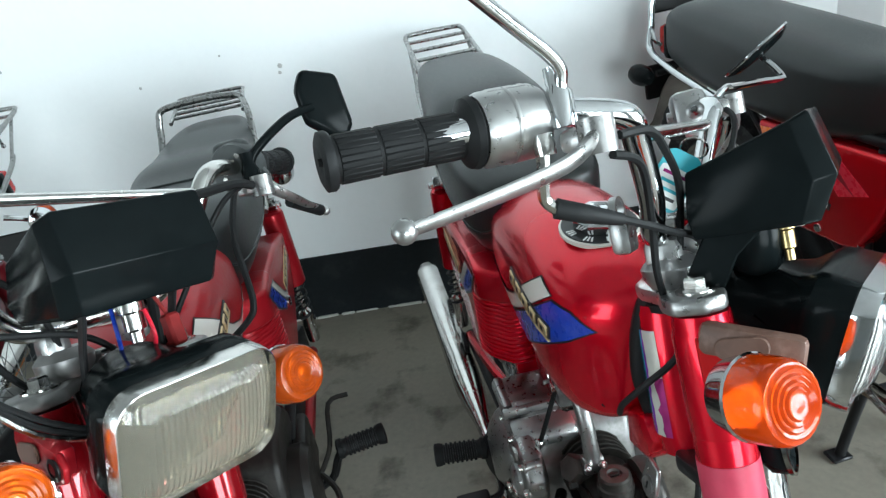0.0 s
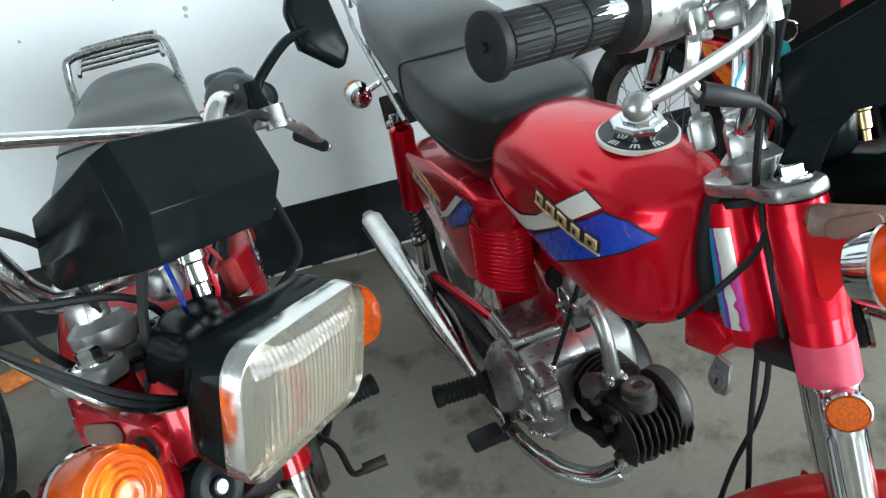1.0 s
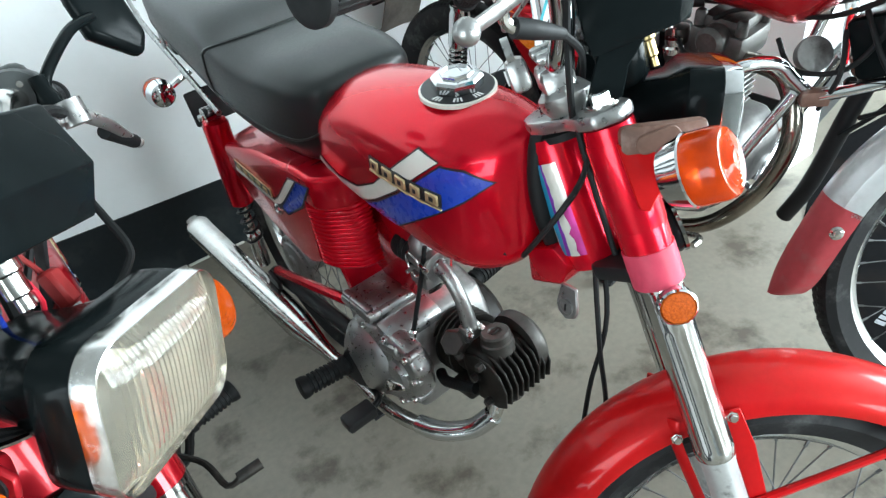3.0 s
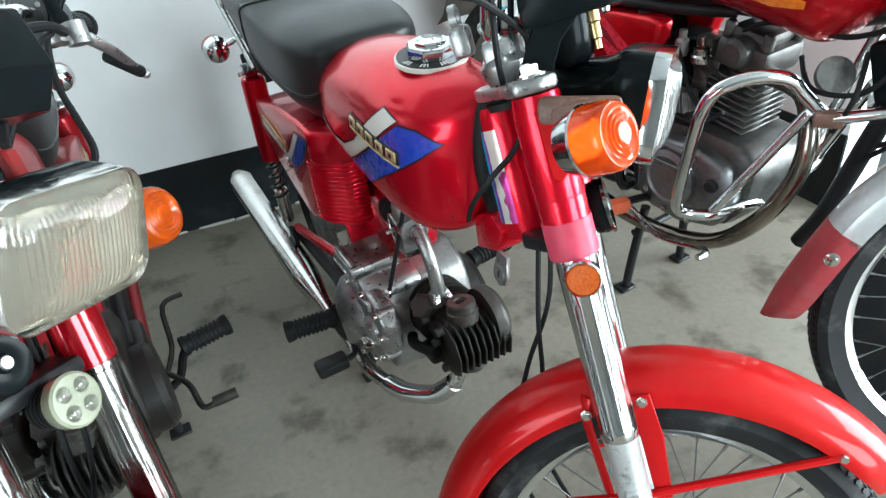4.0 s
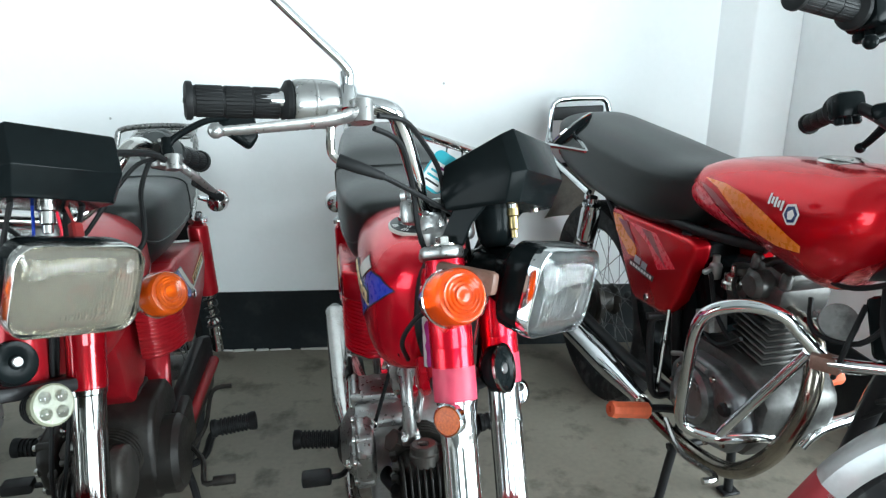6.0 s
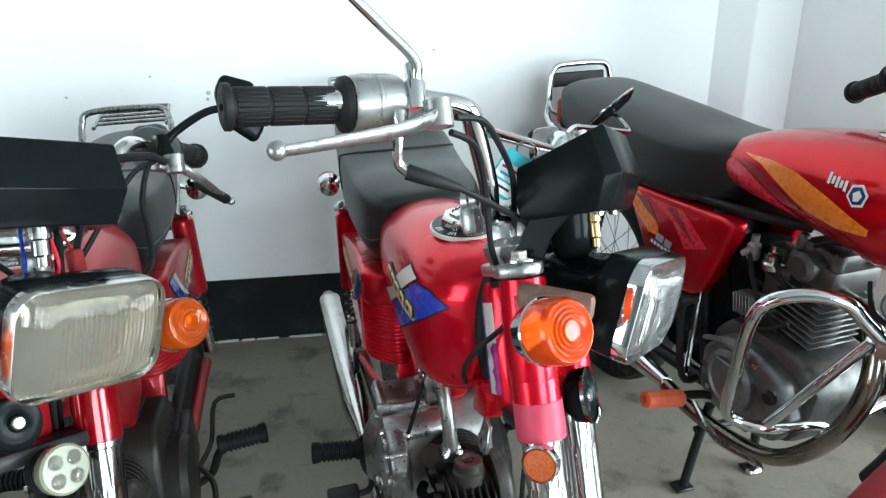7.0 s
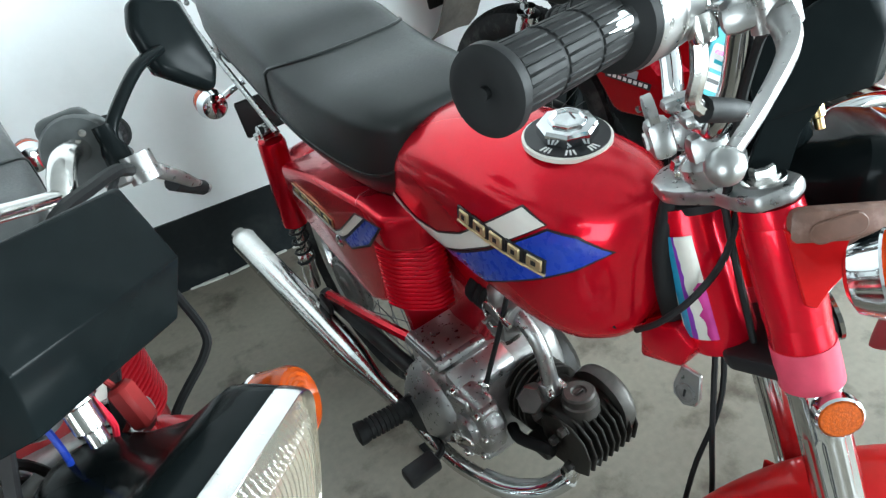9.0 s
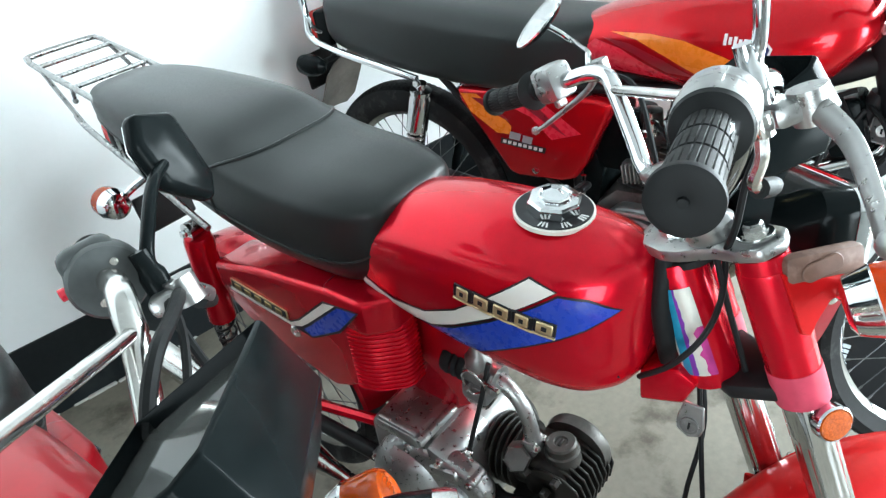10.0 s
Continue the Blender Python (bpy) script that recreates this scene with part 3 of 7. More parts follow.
def headlamp(parent, m, w, h, glass, rim_mat, label):
    """A rectangular lamp that faces the y of m."""
    turn = m @ pose(0, 0, 0, 90)
    def layer(k, z, r):
        return [(x, y, -z) for x, y in rounded(w * k, h * k, r * 1.25)]
    body = part("headlamp", Shape().rings([layer(0.30, -0.128, 0.02), layer(0.50, -0.124, 0.03), layer(0.60, -0.112, 0.032), layer(0.66, -0.080, 0.032), layer(0.76, -0.055, 0.03), layer(0.92, -0.042, 0.026), layer(0.985, -0.036, 0.024), layer(1.005, -0.024, 0.024), layer(1.005, -0.004, 0.022), layer(0.97, 0.0, 0.022)]), PLASTIC, parent, label, turn)
    rim = Shape().rings([layer(0.99, -0.004, 0.022), layer(1.012, -0.003, 0.023), layer(1.016, 0.002, 0.023), layer(1.008, 0.010, 0.022), layer(0.996, 0.0140, 0.0215), layer(0.984, 0.0145, 0.021), layer(0.972, 0.010, 0.0205), layer(0.965, 0.002, 0.020)], False)
    part("bezel", rim, rim_mat, body, "chromed lamp rim")
    part("reflector_bowl", Shape().rings([layer(k, 0.006 - 0.052 * (1 - k * k), 0.019 * k) for k in (0.93, 0.86, 0.78, 0.68, 0.56, 0.44, 0.32, 0.20, 0.08)]), SILVERED, body)
    part("bulb", Shape().lathe([(0.006, -0.03), (0.009, -0.015), (0.008, 0.0), (0.0, 0.006)], pose(0, 0, 0.014, 180), 14), GLASS, body)
    lens = Shape()
    n = 30
    ww, hh = w * 0.968, h * 0.968
    def bulge(x, y):
        return 0.008 + 0.017 * (1 - (2 * x / ww) ** 4) * (1 - (2 * y / hh) ** 4)
    xs = [(-0.5 + i / (3 * n)) * ww for i in range(3 * n + 1)]
    ys = [(-0.5 + i / 14) * hh for i in range(15)]
    front, back = [], []
    for i, x in enumerate(xs):
        for y in ys:
            rib = 0.0018 * abs(math.sin(math.pi * i / 3)) if abs(y) < hh * 0.40 and abs(x) < ww * 0.44 else 0.0
            pull = 1 - 0.10 * (2 * x / ww) ** 2 * (2 * y / hh) ** 2
            front.append((x * pull, y * pull, -bulge(x, y) - rib))
            back.append((x * pull, y * pull, -bulge(x, y) + 0.003))
    k, nx = len(ys), len(xs)
    fs = [[i * k + j, i * k + j + 1, (i + 1) * k + j + 1, (i + 1) * k + j] for i in range(nx - 1) for j in range(k - 1)]
    o2 = len(front)
    edge = [i * k for i in range(nx)] + [(nx - 1) * k + j for j in range(1, k)] + [i * k + k - 1 for i in range(nx - 2, -1, -1)] + list(range(k - 2, 0, -1))
    rim_faces = [[a, b, b + o2, a + o2] for a, b in zip(edge, edge[1:] + edge[:1])]
    lens.add(front + back, fs + [[q + o2 for q in f[::-1]] for f in fs] + rim_faces)
    g = part("lens", lens, glass, body, "ribbed headlamp glass")
    g.visible_shadow = False
    return body


def grip_shape():
    """One moulded rubber sleeve with three rows of raised blocks."""
    rows = [(0.0, -0.001, 0), (0.003, -0.001, 0), (0.0032, 0.002, 0), (0.017, 0.0, 0), (0.0215, 0.002, 0), (0.0218, 0.007, 0), (0.0205, 0.009, 0), (0.0172, 0.0095, 0)]
    for k in range(3):
        z = 0.012 + 0.0315 * k
        rows += [(0.0172, z, 0), (0.0172, z + 0.0006, 1), (0.0172, z + 0.0285, 1), (0.0172, z + 0.0291, 0)]
    rows += [(0.0172, 0.1065, 0), (0.0195, 0.108, 0), (0.0265, 0.112, 0), (0.028, 0.117, 0), (0.024, 0.121, 0), (0.016, 0.126, 0), (0.016, 0.134, 0), (0.012, 0.136, 0)]
    n = 144
    rings = []
    for r, z, up in rows:
        rings.append([((r + (0.0009 if up and j % 6 else 0)) * math.cos(2 * math.pi * j / n), (r + (0.0009 if up and j % 6 else 0)) * math.sin(2 * math.pi * j / n), z) for j in range(n)])
    return Shape().rings(rings)


def fluted(rows, m, n=48, depth=0.0016):
    """A turned tube whose marked rows carry lengthwise flutes."""
    rings = []
    for r, z, flute in rows:
        rings.append([((r - (depth if flute and j % 4 in (0, 1) else 0)) * math.cos(2 * math.pi * j / n), (r - (depth if flute and j % 4 in (0, 1) else 0)) * math.sin(2 * math.pi * j / n), z) for j in range(n)])
    return Shape().rings(rings, m=m)


def lever(s, root, tip, bulge, thin=1.0):
    pts = [Vector(root), Vector(root).lerp(Vector(tip), 0.3) + Vector(bulge), Vector(root).lerp(Vector(tip), 0.7) + Vector(bulge) * 0.6, Vector(tip)]
    s.tube(pts, [k * thin for k in (0.0115, 0.0095, 0.0078, 0.0068)], 12, 6, flat=0.6)
    return s


def ball(s, p, r):
    return s.lathe([(r * math.sin(math.pi * i / 8), -r * math.cos(math.pi * i / 8)) for i in range(9)], Matrix.Translation(p), 14)


# ---- small commuter motorcycle ----
TANK = [(0.470, 0.790, 0.030, 0.048, 0.050), (0.485, 0.795, 0.054, 0.062, 0.080), (0.53, 0.806, 0.072, 0.080, 0.092), (0.60, 0.814, 0.084, 0.100, 0.097), (0.70, 0.818, 0.093, 0.118, 0.099), (0.79, 0.820, 0.092, 0.129, 0.097), (0.85, 0.822, 0.087, 0.130, 0.086), (0.888, 0.823, 0.079, 0.118, 0.066), (0.908, 0.824, 0.068, 0.102, 0.046), (0.920, 0.825, 0.048, 0.076, 0.026), (0.9265, 0.826, 0.004, 0.004, 0.004)]
TP, LOW = 2.25, 5.0
SEAT = [(0.566, 0.868, 0.010, 0.02, 0.035), (0.553, 0.860, 0.036, 0.075, 0.080), (0.51, 0.850, 0.055, 0.108, 0.106), (0.45, 0.845, 0.066, 0.108, 0.120), (0.36, 0.846, 0.068, 0.104, 0.126), (0.28, 0.856, 0.073, 0.106, 0.128), (0.20, 0.872, 0.080, 0.112, 0.126), (0.08, 0.888, 0.072, 0.104, 0.118), (-0.08, 0.902, 0.056, 0.082, 0.106), (-0.19, 0.905, 0.044, 0.060, 0.088), (-0.245, 0.902, 0.032, 0.036, 0.062), (-0.262, 0.900, 0.010, 0.010, 0.02)]
SEAT_LOW = [(y, zc - 0.055 * max(0.0, min(1.0, (0.42 - y) / 0.35)), ht, hb * (1 - 0.25 * max(0.0, min(1.0, (0.42 - y) / 0.35))), hw) for y, zc, ht, hb, hw in SEAT]
WHITE_POLY = [(0.510, 0.771), (0.572, 0.753), (0.634, 0.760), (0.690, 0.787), (0.798, 0.871), (0.832, 0.863), (0.744, 0.797), (0.684, 0.760), (0.640, 0.738), (0.604, 0.733), (0.507, 0.757)]
BLUE_POLY = [(0.506, 0.752), (0.604, 0.728), (0.642, 0.733), (0.687, 0.755), (0.747, 0.792), (0.836, 0.858), (0.868, 0.858), (0.899, 0.846), (0.868, 0.820), (0.832, 0.796), (0.768, 0.757), (0.722, 0.728), (0.690, 0.721), (0.640, 0.715), (0.580, 0.721), (0.504, 0.744)]
RAKE = 22.5


def commuter(m, steer, label, o):
    bike = thing("motorcycle", m, label, "motorcycle", "row of parked motorcycles")
    st = Matrix.Translation((0, 0.91, 0.936)) @ pose(0, 0, 0, RAKE) @ pose(0, 0, 0, 0, 0, steer)
    red = o.get("red", RED)
    cush = SEAT_LOW if o.get("rack") == "hoop" else SEAT

    # frame
    fr = Shape().rings([section(z, h, h, w, y, 4, 20) for y, z, h, w in ((0.905, 0.785, 0.03, 0.025), (0.85, 0.765, 0.05, 0.035), (0.70, 0.715, 0.05, 0.04), (0.55, 0.715, 0.05, 0.045), (0.35, 0.745, 0.035, 0.05), (0.10, 0.775, 0.025, 0.055), (-0.05, 0.80, 0.02, 0.05))])
    fr.prism([(0.70, 0.71), (0.655, 0.60), (0.645, 0.52), (0.60, 0.475), (0.555, 0.47), (0.50, 0.50), (0.46, 0.56), (0.42, 0.70)], 0.075, Matrix(((0, 0, 1, 0), (1, 0, 0, 0), (0, 1, 0, 0), (0, 0, 0, 1))), 0.008)
    frame_part = part("frame", fr, red, bike, "pressed steel frame in red paint")
    base = Matrix.Translation((-0.012, 0, 0)) @ st @ pose(0, 0, 0, 0, 0, -steer)
    head = Shape().lathe([(0.024, -0.215), (0.032, -0.212), (0.035, -0.195), (0.033, -0.10), (0.031, -0.060), (0.028, -0.050), (0.024, -0.050)], base, 28)
    hp = part("steering_head", head, red, bike, "red steering head tube")
    if o.get("foil"):
        jag = random.Random(3)
        edges = [[-32] * 17, [-27 + 6 * k / 16 for k in range(17)], [-8 + 10 * k / 16 for k in range(17)], [4 + 3 * k / 16 + jag.uniform(-2, 2) for k in range(17)], [20 + 6 * k / 16 + jag.uniform(-6, 6) for k in range(17)], [38] * 17]
        for col, mat, k0, k1 in ((0, WHITE_FOIL, 0, 16), (1, CYAN_FOIL, 0, 16), (2, PURPLE_FOIL, 0, 16), (3, WHITE_FOIL, 0, 16), (4, MAGENTA, 0, 9), (4, WHITE_FOIL, 9, 16)):
            vs = []
            for k in range(k0, k1 + 1):
                rr, z = 0.0357 - 0.0026 * k / 16, -0.190 + 0.0072 * k
                for q in range(5):
                    w = radians(edges[col][k] + (edges[col + 1][k] - edges[col][k]) * q / 4)
                    vs.append((rr * math.cos(w), rr * math.sin(w), z))
            fs = [[r * 5 + q, r * 5 + q + 1, r * 5 + q + 6, r * 5 + q + 5] for r in range(k1 - k0) for q in range(4)]
            part("foil_sticker", Shape().add(vs, fs, base), mat, hp)
    br = Shape().prism([(0.915, 0.742), (0.96, 0.765), (0.985, 0.75), (0.972, 0.712), (0.918, 0.690)], 0.062, Matrix(((0, 0, 1, 0), (1, 0, 0, 0), (0, 1, 0, 0), (0, 0, 0, 1))), 0.006)
    # black on the dark-engined bikes: shade of the fork gap put into the colour
    part("head_bracket", br, DARK if o.get("dark_engine") else red, bike)
    part("ring_seal", Shape().ring([(0.020, -0.056), (0.031, -0.056), (0.031, -0.048), (0.027, -0.046), (0.030, -0.042), (0.030, -0.036), (0.025, -0.034), (0.025, -0.030), (0.020, -0.030)], st @ pose(0, 0.024, 0), 24), RUBBER, bike, "black steering bearing seal")

    # black loom, also placed to fill in the shadowed slot between tank and head
    hr = Shape().tube([(0.0, 0.925, 0.895), (0.010, 0.928, 0.875), (0.016, 0.930, 0.84), (0.018, 0.938, 0.80), (0.008, 0.945, 0.75), (0.0, 0.95, 0.73)], 0.0125, 10, 5)
    part("wiring_harness", hr, RUBBER, bike, "black sleeved wiring loom that also fills the shadowed slot behind the steering head")
    part("control_cable", Shape().tube([(-0.045, 0.96, 0.925), (-0.022, 0.979, 0.903), (0.005, 0.989, 0.862), (0.038, 0.985, 0.832), (0.052, 0.96, 0.79), (0.04, 0.92, 0.74)], 0.0036, 7, 5), RUBBER, bike)

    # tank
    tank = part("fuel_tank", loft(TANK, 6, TP, 40, LOW), red, bike, "glossy red teardrop fuel tank")
    for side in (1, -1):
        if o.get("stripes"):
            part("stripe_outline", decal(TANK, grow(WHITE_POLY, 0.0025), side, 0.0006), BLACK_DECAL, tank)
            part("stripe_outline", decal(TANK, grow(BLUE_POLY, 0.0025), side, 0.0006), BLACK_DECAL, tank)
            part("stripe", decal(TANK, WHITE_POLY, side, 0.0012), WHITE_DECAL, tank, "white flash on the tank side")
            part("stripe", decal(TANK, BLUE_POLY, side, 0.0012), BLUE_DECAL, tank, "blue flash on the tank side")
            for j in range(5):
                y, z = 0.709 + 0.0285 * j, 0.824 - 0.0023 * j
                x = side_of(TANK, y, z)
                nrm = Vector((1, (side_of(TANK, y - 0.02, z) - side_of(TANK, y + 0.02, z)) / 0.04, (side_of(TANK, y, z - 0.01) - side_of(TANK, y, z + 0.01)) / 0.02)).normalized()
                u = Vector((-nrm.y / max(nrm.x, 0.2), 1, -0.13))
                v = nrm.cross(u)
                mm = Vector((side, 1, 1))
                half = 0.0088 if j in (0, 3) else 0.0104
                part("emblem_base", bar_panel(Shape(), (Vector((x, y, z)) + nrm * 0.0015) * mm, u * mm, v * mm, 0.0285, 0.020, 0.003), BLACK_DECAL, tank)
                part("emblem_block", bar_panel(Shape(), (Vector((x, y, z)) + nrm * 0.003) * mm, u * mm, v * mm, half * 2, 0.0165, 0.005), GOLD, tank, "raised gold emblem block")
                part("emblem_gap", bar_panel(Shape(), (Vector((x, y, z)) + nrm * 0.0048) * mm, u * mm, v * mm, half * 0.7, 0.0075, 0.0020), BLACK_DECAL, tank)
                part("emblem_rail", bar_panel(Shape(), (Vector((x, y, z)) - v * 0.0125 + nrm * 0.002) * mm, u * mm, v * mm, 0.029, 0.003, 0.004), GOLD, tank)
    ztop = 0.913
    tilt = pose(0, 0.782, ztop - 0.003, -3)
    plate = part("cap_plate", Shape().lathe([(0.050, 0.0), (0.050, 0.005), (0.046, 0.0062), (0, 0.0062)], tilt, 36), WHITE_DECAL if o.get("stripes") else WHITE_CARD, tank, "round plate with a pale border")
    part("cap_field", Shape().lathe([(0.0470, 0.006), (0.0470, 0.0072), (0, 0.0072)], tilt, 36), BLACK_DECAL, plate)
    cap = Shape().lathe([(0.0315, 0.006), (0.0335, 0.008), (0.0335, 0.019), (0.0310, 0.0225), (0.0220, 0.0235), (0.0215, 0.0265), (0.0185, 0.0275), (0.0165, 0.0250), (0.0, 0.0245)], tilt, 8)
    cp = part("fuel_cap", cap, CHROME, plate, "faceted chrome fuel cap", sharp=25)
    part("cap_pin", Shape().tube([(0, 0.795, ztop + 0.026), (0.004, 0.79, ztop + 0.034)], 0.0012, 6, 0), CHROME, cp) if o.get("stripes") else None
    if o.get("stripes"):
        for a in (12, 50, 88):
            mk = tilt @ pose(0, 0, 0.0074) @ pose(0, 0, 0, 0, 0, a) @ pose(0.0395, 0, 0)
            for k in (-1, 0, 1):
                part("cap_mark", Shape().box((0.0095, 0.0022, 0.0006), mk @ pose(0, 0.0042 * k, 0, 0, 0, 12 * k)), WHITE_CARD, plate)

    # seat
    seat = part("seat", loft(cush, 6, 3.6, 40), VINYL, bike, "black vinyl dual seat with a piped seam")
    for yb, yt in ((0.215, 0.315),):
        pts = []
        for j in range(25):
            w = radians(-20 + 220 * j / 24)
            y = yb + (yt - yb) * max(0.0, math.sin(w))
            stn = stations(cush, 8)[::-1]
            ys = [r[0] for r in stn]
            zc, ht, hb, hw = (float(np.interp(y, ys, [r[i] for r in stn])) for i in (1, 2, 3, 4))
            c, s = math.cos(w), math.sin(w)
            pts.append((hw * math.copysign(abs(c) ** (2 / 3.6), c), y, zc + (ht if s > 0 else hb) * math.copysign(abs(s) ** (2 / 3.6), s)))
        part("piping", Shape().tube(pts, 0.0032, 7, 0), VINYL, seat)
    for side in (1, -1):
        pts = []
        for r in stations(cush, 3)[3:-4]:
            pts.append((side * (r[4] * 0.985), r[0], r[1] - r[3] * 0.45))
        part("trim_strip", Shape().tube(pts, 0.0022, 6, 0), VINYL, seat)

    # side covers
    for side in (1, -1):
        outline = [(0.150, 0.690), (0.30, 0.726), (0.46, 0.749), (0.500, 0.751), (0.514, 0.735), (0.506, 0.690), (0.490, 0.560), (0.465, 0.545), (0.43, 0.528), (0.40, 0.532), (0.30, 0.552), (0.21, 0.582), (0.150, 0.632)]
        flip = Matrix(((0, 0, side, 0), (1, 0, 0, 0), (0, 1, 0, 0), (0, 0, 0, 1)))
        mirror = Matrix.Diagonal((side, 1, 1, 1))
        cover = part("side_cover", Shape().prism(outline, 0.092, flip @ pose(0, 0, 0.0865), 0.016, 4), red, bike, "red plastic side cover with a ribbed vent")
        plan = lambda k: [(0.052, 0.484 - k), (0.118 + k, 0.487 - k), (0.1325 + k, 0.494), (0.1315 + k, 0.502), (0.1225 + k, 0.526 + k), (0.1145 + k, 0.537 + k), (0.0905 + k, 0.562 + k), (0.0800, 0.567 + k), (0.052, 0.567 + k)]
        shoulder = [(0.052, 0.440), (0.118, 0.444), (0.1322, 0.456), (0.1322, 0.529), (0.128, 0.538), (0.112, 0.554), (0.0920, 0.568), (0.052, 0.572)]
        part("cover_shoulder", Shape().prism(shoulder, 0.062, mirror @ pose(0, 0, 0.719), 0.009, 3), red, cover)
        vent = Shape().prism(plan(0), 0.134, mirror @ pose(0, 0, 0.625), 0.006, 3)
        for j in range(14):
            vent.prism(plan(0.0022), 0.0048, mirror @ pose(0, 0, 0.566 + 0.0088 * j), 0.0019, 2)
        part("vent", vent, red, cover)
        if o.get("stripes"):
            def patch(poly, lift, mat, nm, lab=""):
                part(nm, Shape().prism(poly, 0.001, flip @ pose(0, 0, 0.1326 + lift)), mat, cover, lab)
            patch([(0.186, 0.655), (0.350, 0.641), (0.374, 0.656), (0.453, 0.726), (0.534, 0.736), (0.480, 0.674), (0.402, 0.626), (0.379, 0.629), (0.345, 0.630), (0.186, 0.643)], 0.0004, BLACK_DECAL, "stripe_outline")
            patch([(0.189, 0.652), (0.350, 0.638), (0.376, 0.653), (0.455, 0.723), (0.481, 0.728), (0.403, 0.660), (0.379, 0.642), (0.350, 0.632), (0.189, 0.645)], 0.0010, WHITE_DECAL, "stripe", "white flash")
            patch([(0.486, 0.727), (0.527, 0.733), (0.478, 0.678), (0.402, 0.630), (0.383, 0.638), (0.406, 0.656)], 0.0010, BLUE_DECAL, "stripe", "blue flash")
            badge = part("badge", Shape().box((0.150, 0.019, 0.002), flip @ pose(0.272, 0.658, 0.1339, 0, 0, -5), 0.0006, 1), GOLD, cover, "narrow gold badge of plain blocks")
            part("badge_field", Shape().box((0.144, 0.0135, 0.0012), flip @ pose(0.272, 0.658, 0.1349, 0, 0, -5), 0.0003, 1), BLACK_DECAL, badge)
            for j in range(5):
                part("badge_block", Shape().box((0.0175, 0.0095, 0.003), flip @ pose(0.218 + 0.027 * j, 0.6625 - 0.0023 * j, 0.1355, 0, 0, -5), 0.001, 1), BRASS, badge)
        part("cover_bolt", Shape().lathe([(0.012, 0), (0.012, 0.003), (0.009, 0.006), (0.005, 0.006), (0.004, 0.004), (0, 0.004)], flip @ pose(0.358, 0.622, 0.1322), 16), CHROME, cover)

    # tail: mudguard, lamps, rack
    mg = Shape().ring([(0.305, -0.052), (0.318, -0.050), (0.330, -0.030), (0.334, 0.0), (0.330, 0.030), (0.318, 0.050), (0.305, 0.052), (0.316, 0.046), (0.327, 0.028), (0.330, 0.0), (0.327, -0.028), (0.316, -0.046)], pose(0, 0.075, 0.305) @ Y90, 30, 100, 215)
    part("rear_mudguard", mg, red, bike, "red steel rear mudguard")
    part("plate_holder", Shape().box((0.13, 0.004, 0.09), pose(0, -0.262, 0.62, 12), 0.004, 1), DARK, bike)
    tail = part("tail_lamp", Shape().box((0.10, 0.055, 0.075), pose(0, -0.265, 0.80, -8), 0.012, 2), PLASTIC, bike, "tail lamp in a black housing")
    part("lens", Shape().box((0.096, 0.05, 0.07), pose(0, -0.292, 0.802, -8), 0.012, 2), TAILRED, tail, "red tail lamp lens")
    for side in (1, -1):
        ar = part("indicator_stalk", Shape().tube([(side * 0.05, -0.17, 0.745), (side * 0.085, -0.185, 0.728), (side * 0.115, -0.185, 0.716)], 0.008, 8, 4), CHROME, bike)
        indicator(bike, pose(side * 0.130, -0.190, 0.713, 0, 0, 180), "chrome turn signal with an orange lens", r=0.033)
    if o.get("rack") == "carrier":
        for side in (1, -1):
            rk = Shape()
            rk.tube([(side * 0.112, 0.14, 0.748), (side * 0.108, 0.05, 0.775), (side * 0.100, -0.10, 0.815), (side * 0.092, -0.25, 0.855), (side * 0.085, -0.30, 0.872)], 0.0065, 8, 5)
            rk.tube([(side * 0.098, -0.12, 0.822), (side * 0.083, -0.155, 0.921)], 0.005, 8, 0)
            rk.tube([(side * 0.090, -0.265, 0.860), (side * 0.080, -0.40, 0.957)], 0.005, 8, 0)
            rk.tube([(side * 0.080, -0.275, 0.938), (side * 0.080, -0.285, 0.908)], 0.004, 6, 0)
            ball(rk, (side * 0.080, -0.286, 0.905), 0.006)
            part("carrier_rail", rk, CARRIER_STEEL, bike, "chromed steel carrier rail")
        hoop = [(0.083, -0.150, 0.918), (0.083, -0.19, 0.926), (0.083, -0.400, 0.960), (0.080, -0.440, 0.968), (0.062, -0.458, 0.971), (-0.062, -0.458, 0.971), (-0.080, -0.440, 0.968), (-0.083, -0.400, 0.960), (-0.083, -0.19, 0.926), (-0.083, -0.150, 0.918)]
        part("carrier_hoop", Shape().tube(hoop, 0.0064, 10, 4), CARRIER_STEEL, bike)
        for y, z in ((-0.19, 0.926), (-0.26, 0.938), (-0.33, 0.949), (-0.40, 0.960)):
            part("carrier_bar", Shape().tube([(0.083, y, z), (-0.083, y, z)], 0.0050, 8, 0), CARRIER_STEEL, bike)
    else:
        hoop = [(0.112, 0.16, 0.748), (0.112, 0.05, 0.80), (0.110, -0.02, 0.85), (0.108, -0.075, 0.90), (0.104, -0.095, 0.935), (0.088, -0.105, 0.960), (0.0, -0.107, 0.966), (-0.088, -0.105, 0.960), (-0.104, -0.095, 0.935), (-0.108, -0.075, 0.90), (-0.110, -0.02, 0.85), (-0.112, 0.05, 0.80), (-0.112, 0.16, 0.748)]
        part("grab_hoop", Shape().tube(hoop, 0.008, 10, 5), CARRIER_STEEL, bike, "chromed tubular grab hoop")
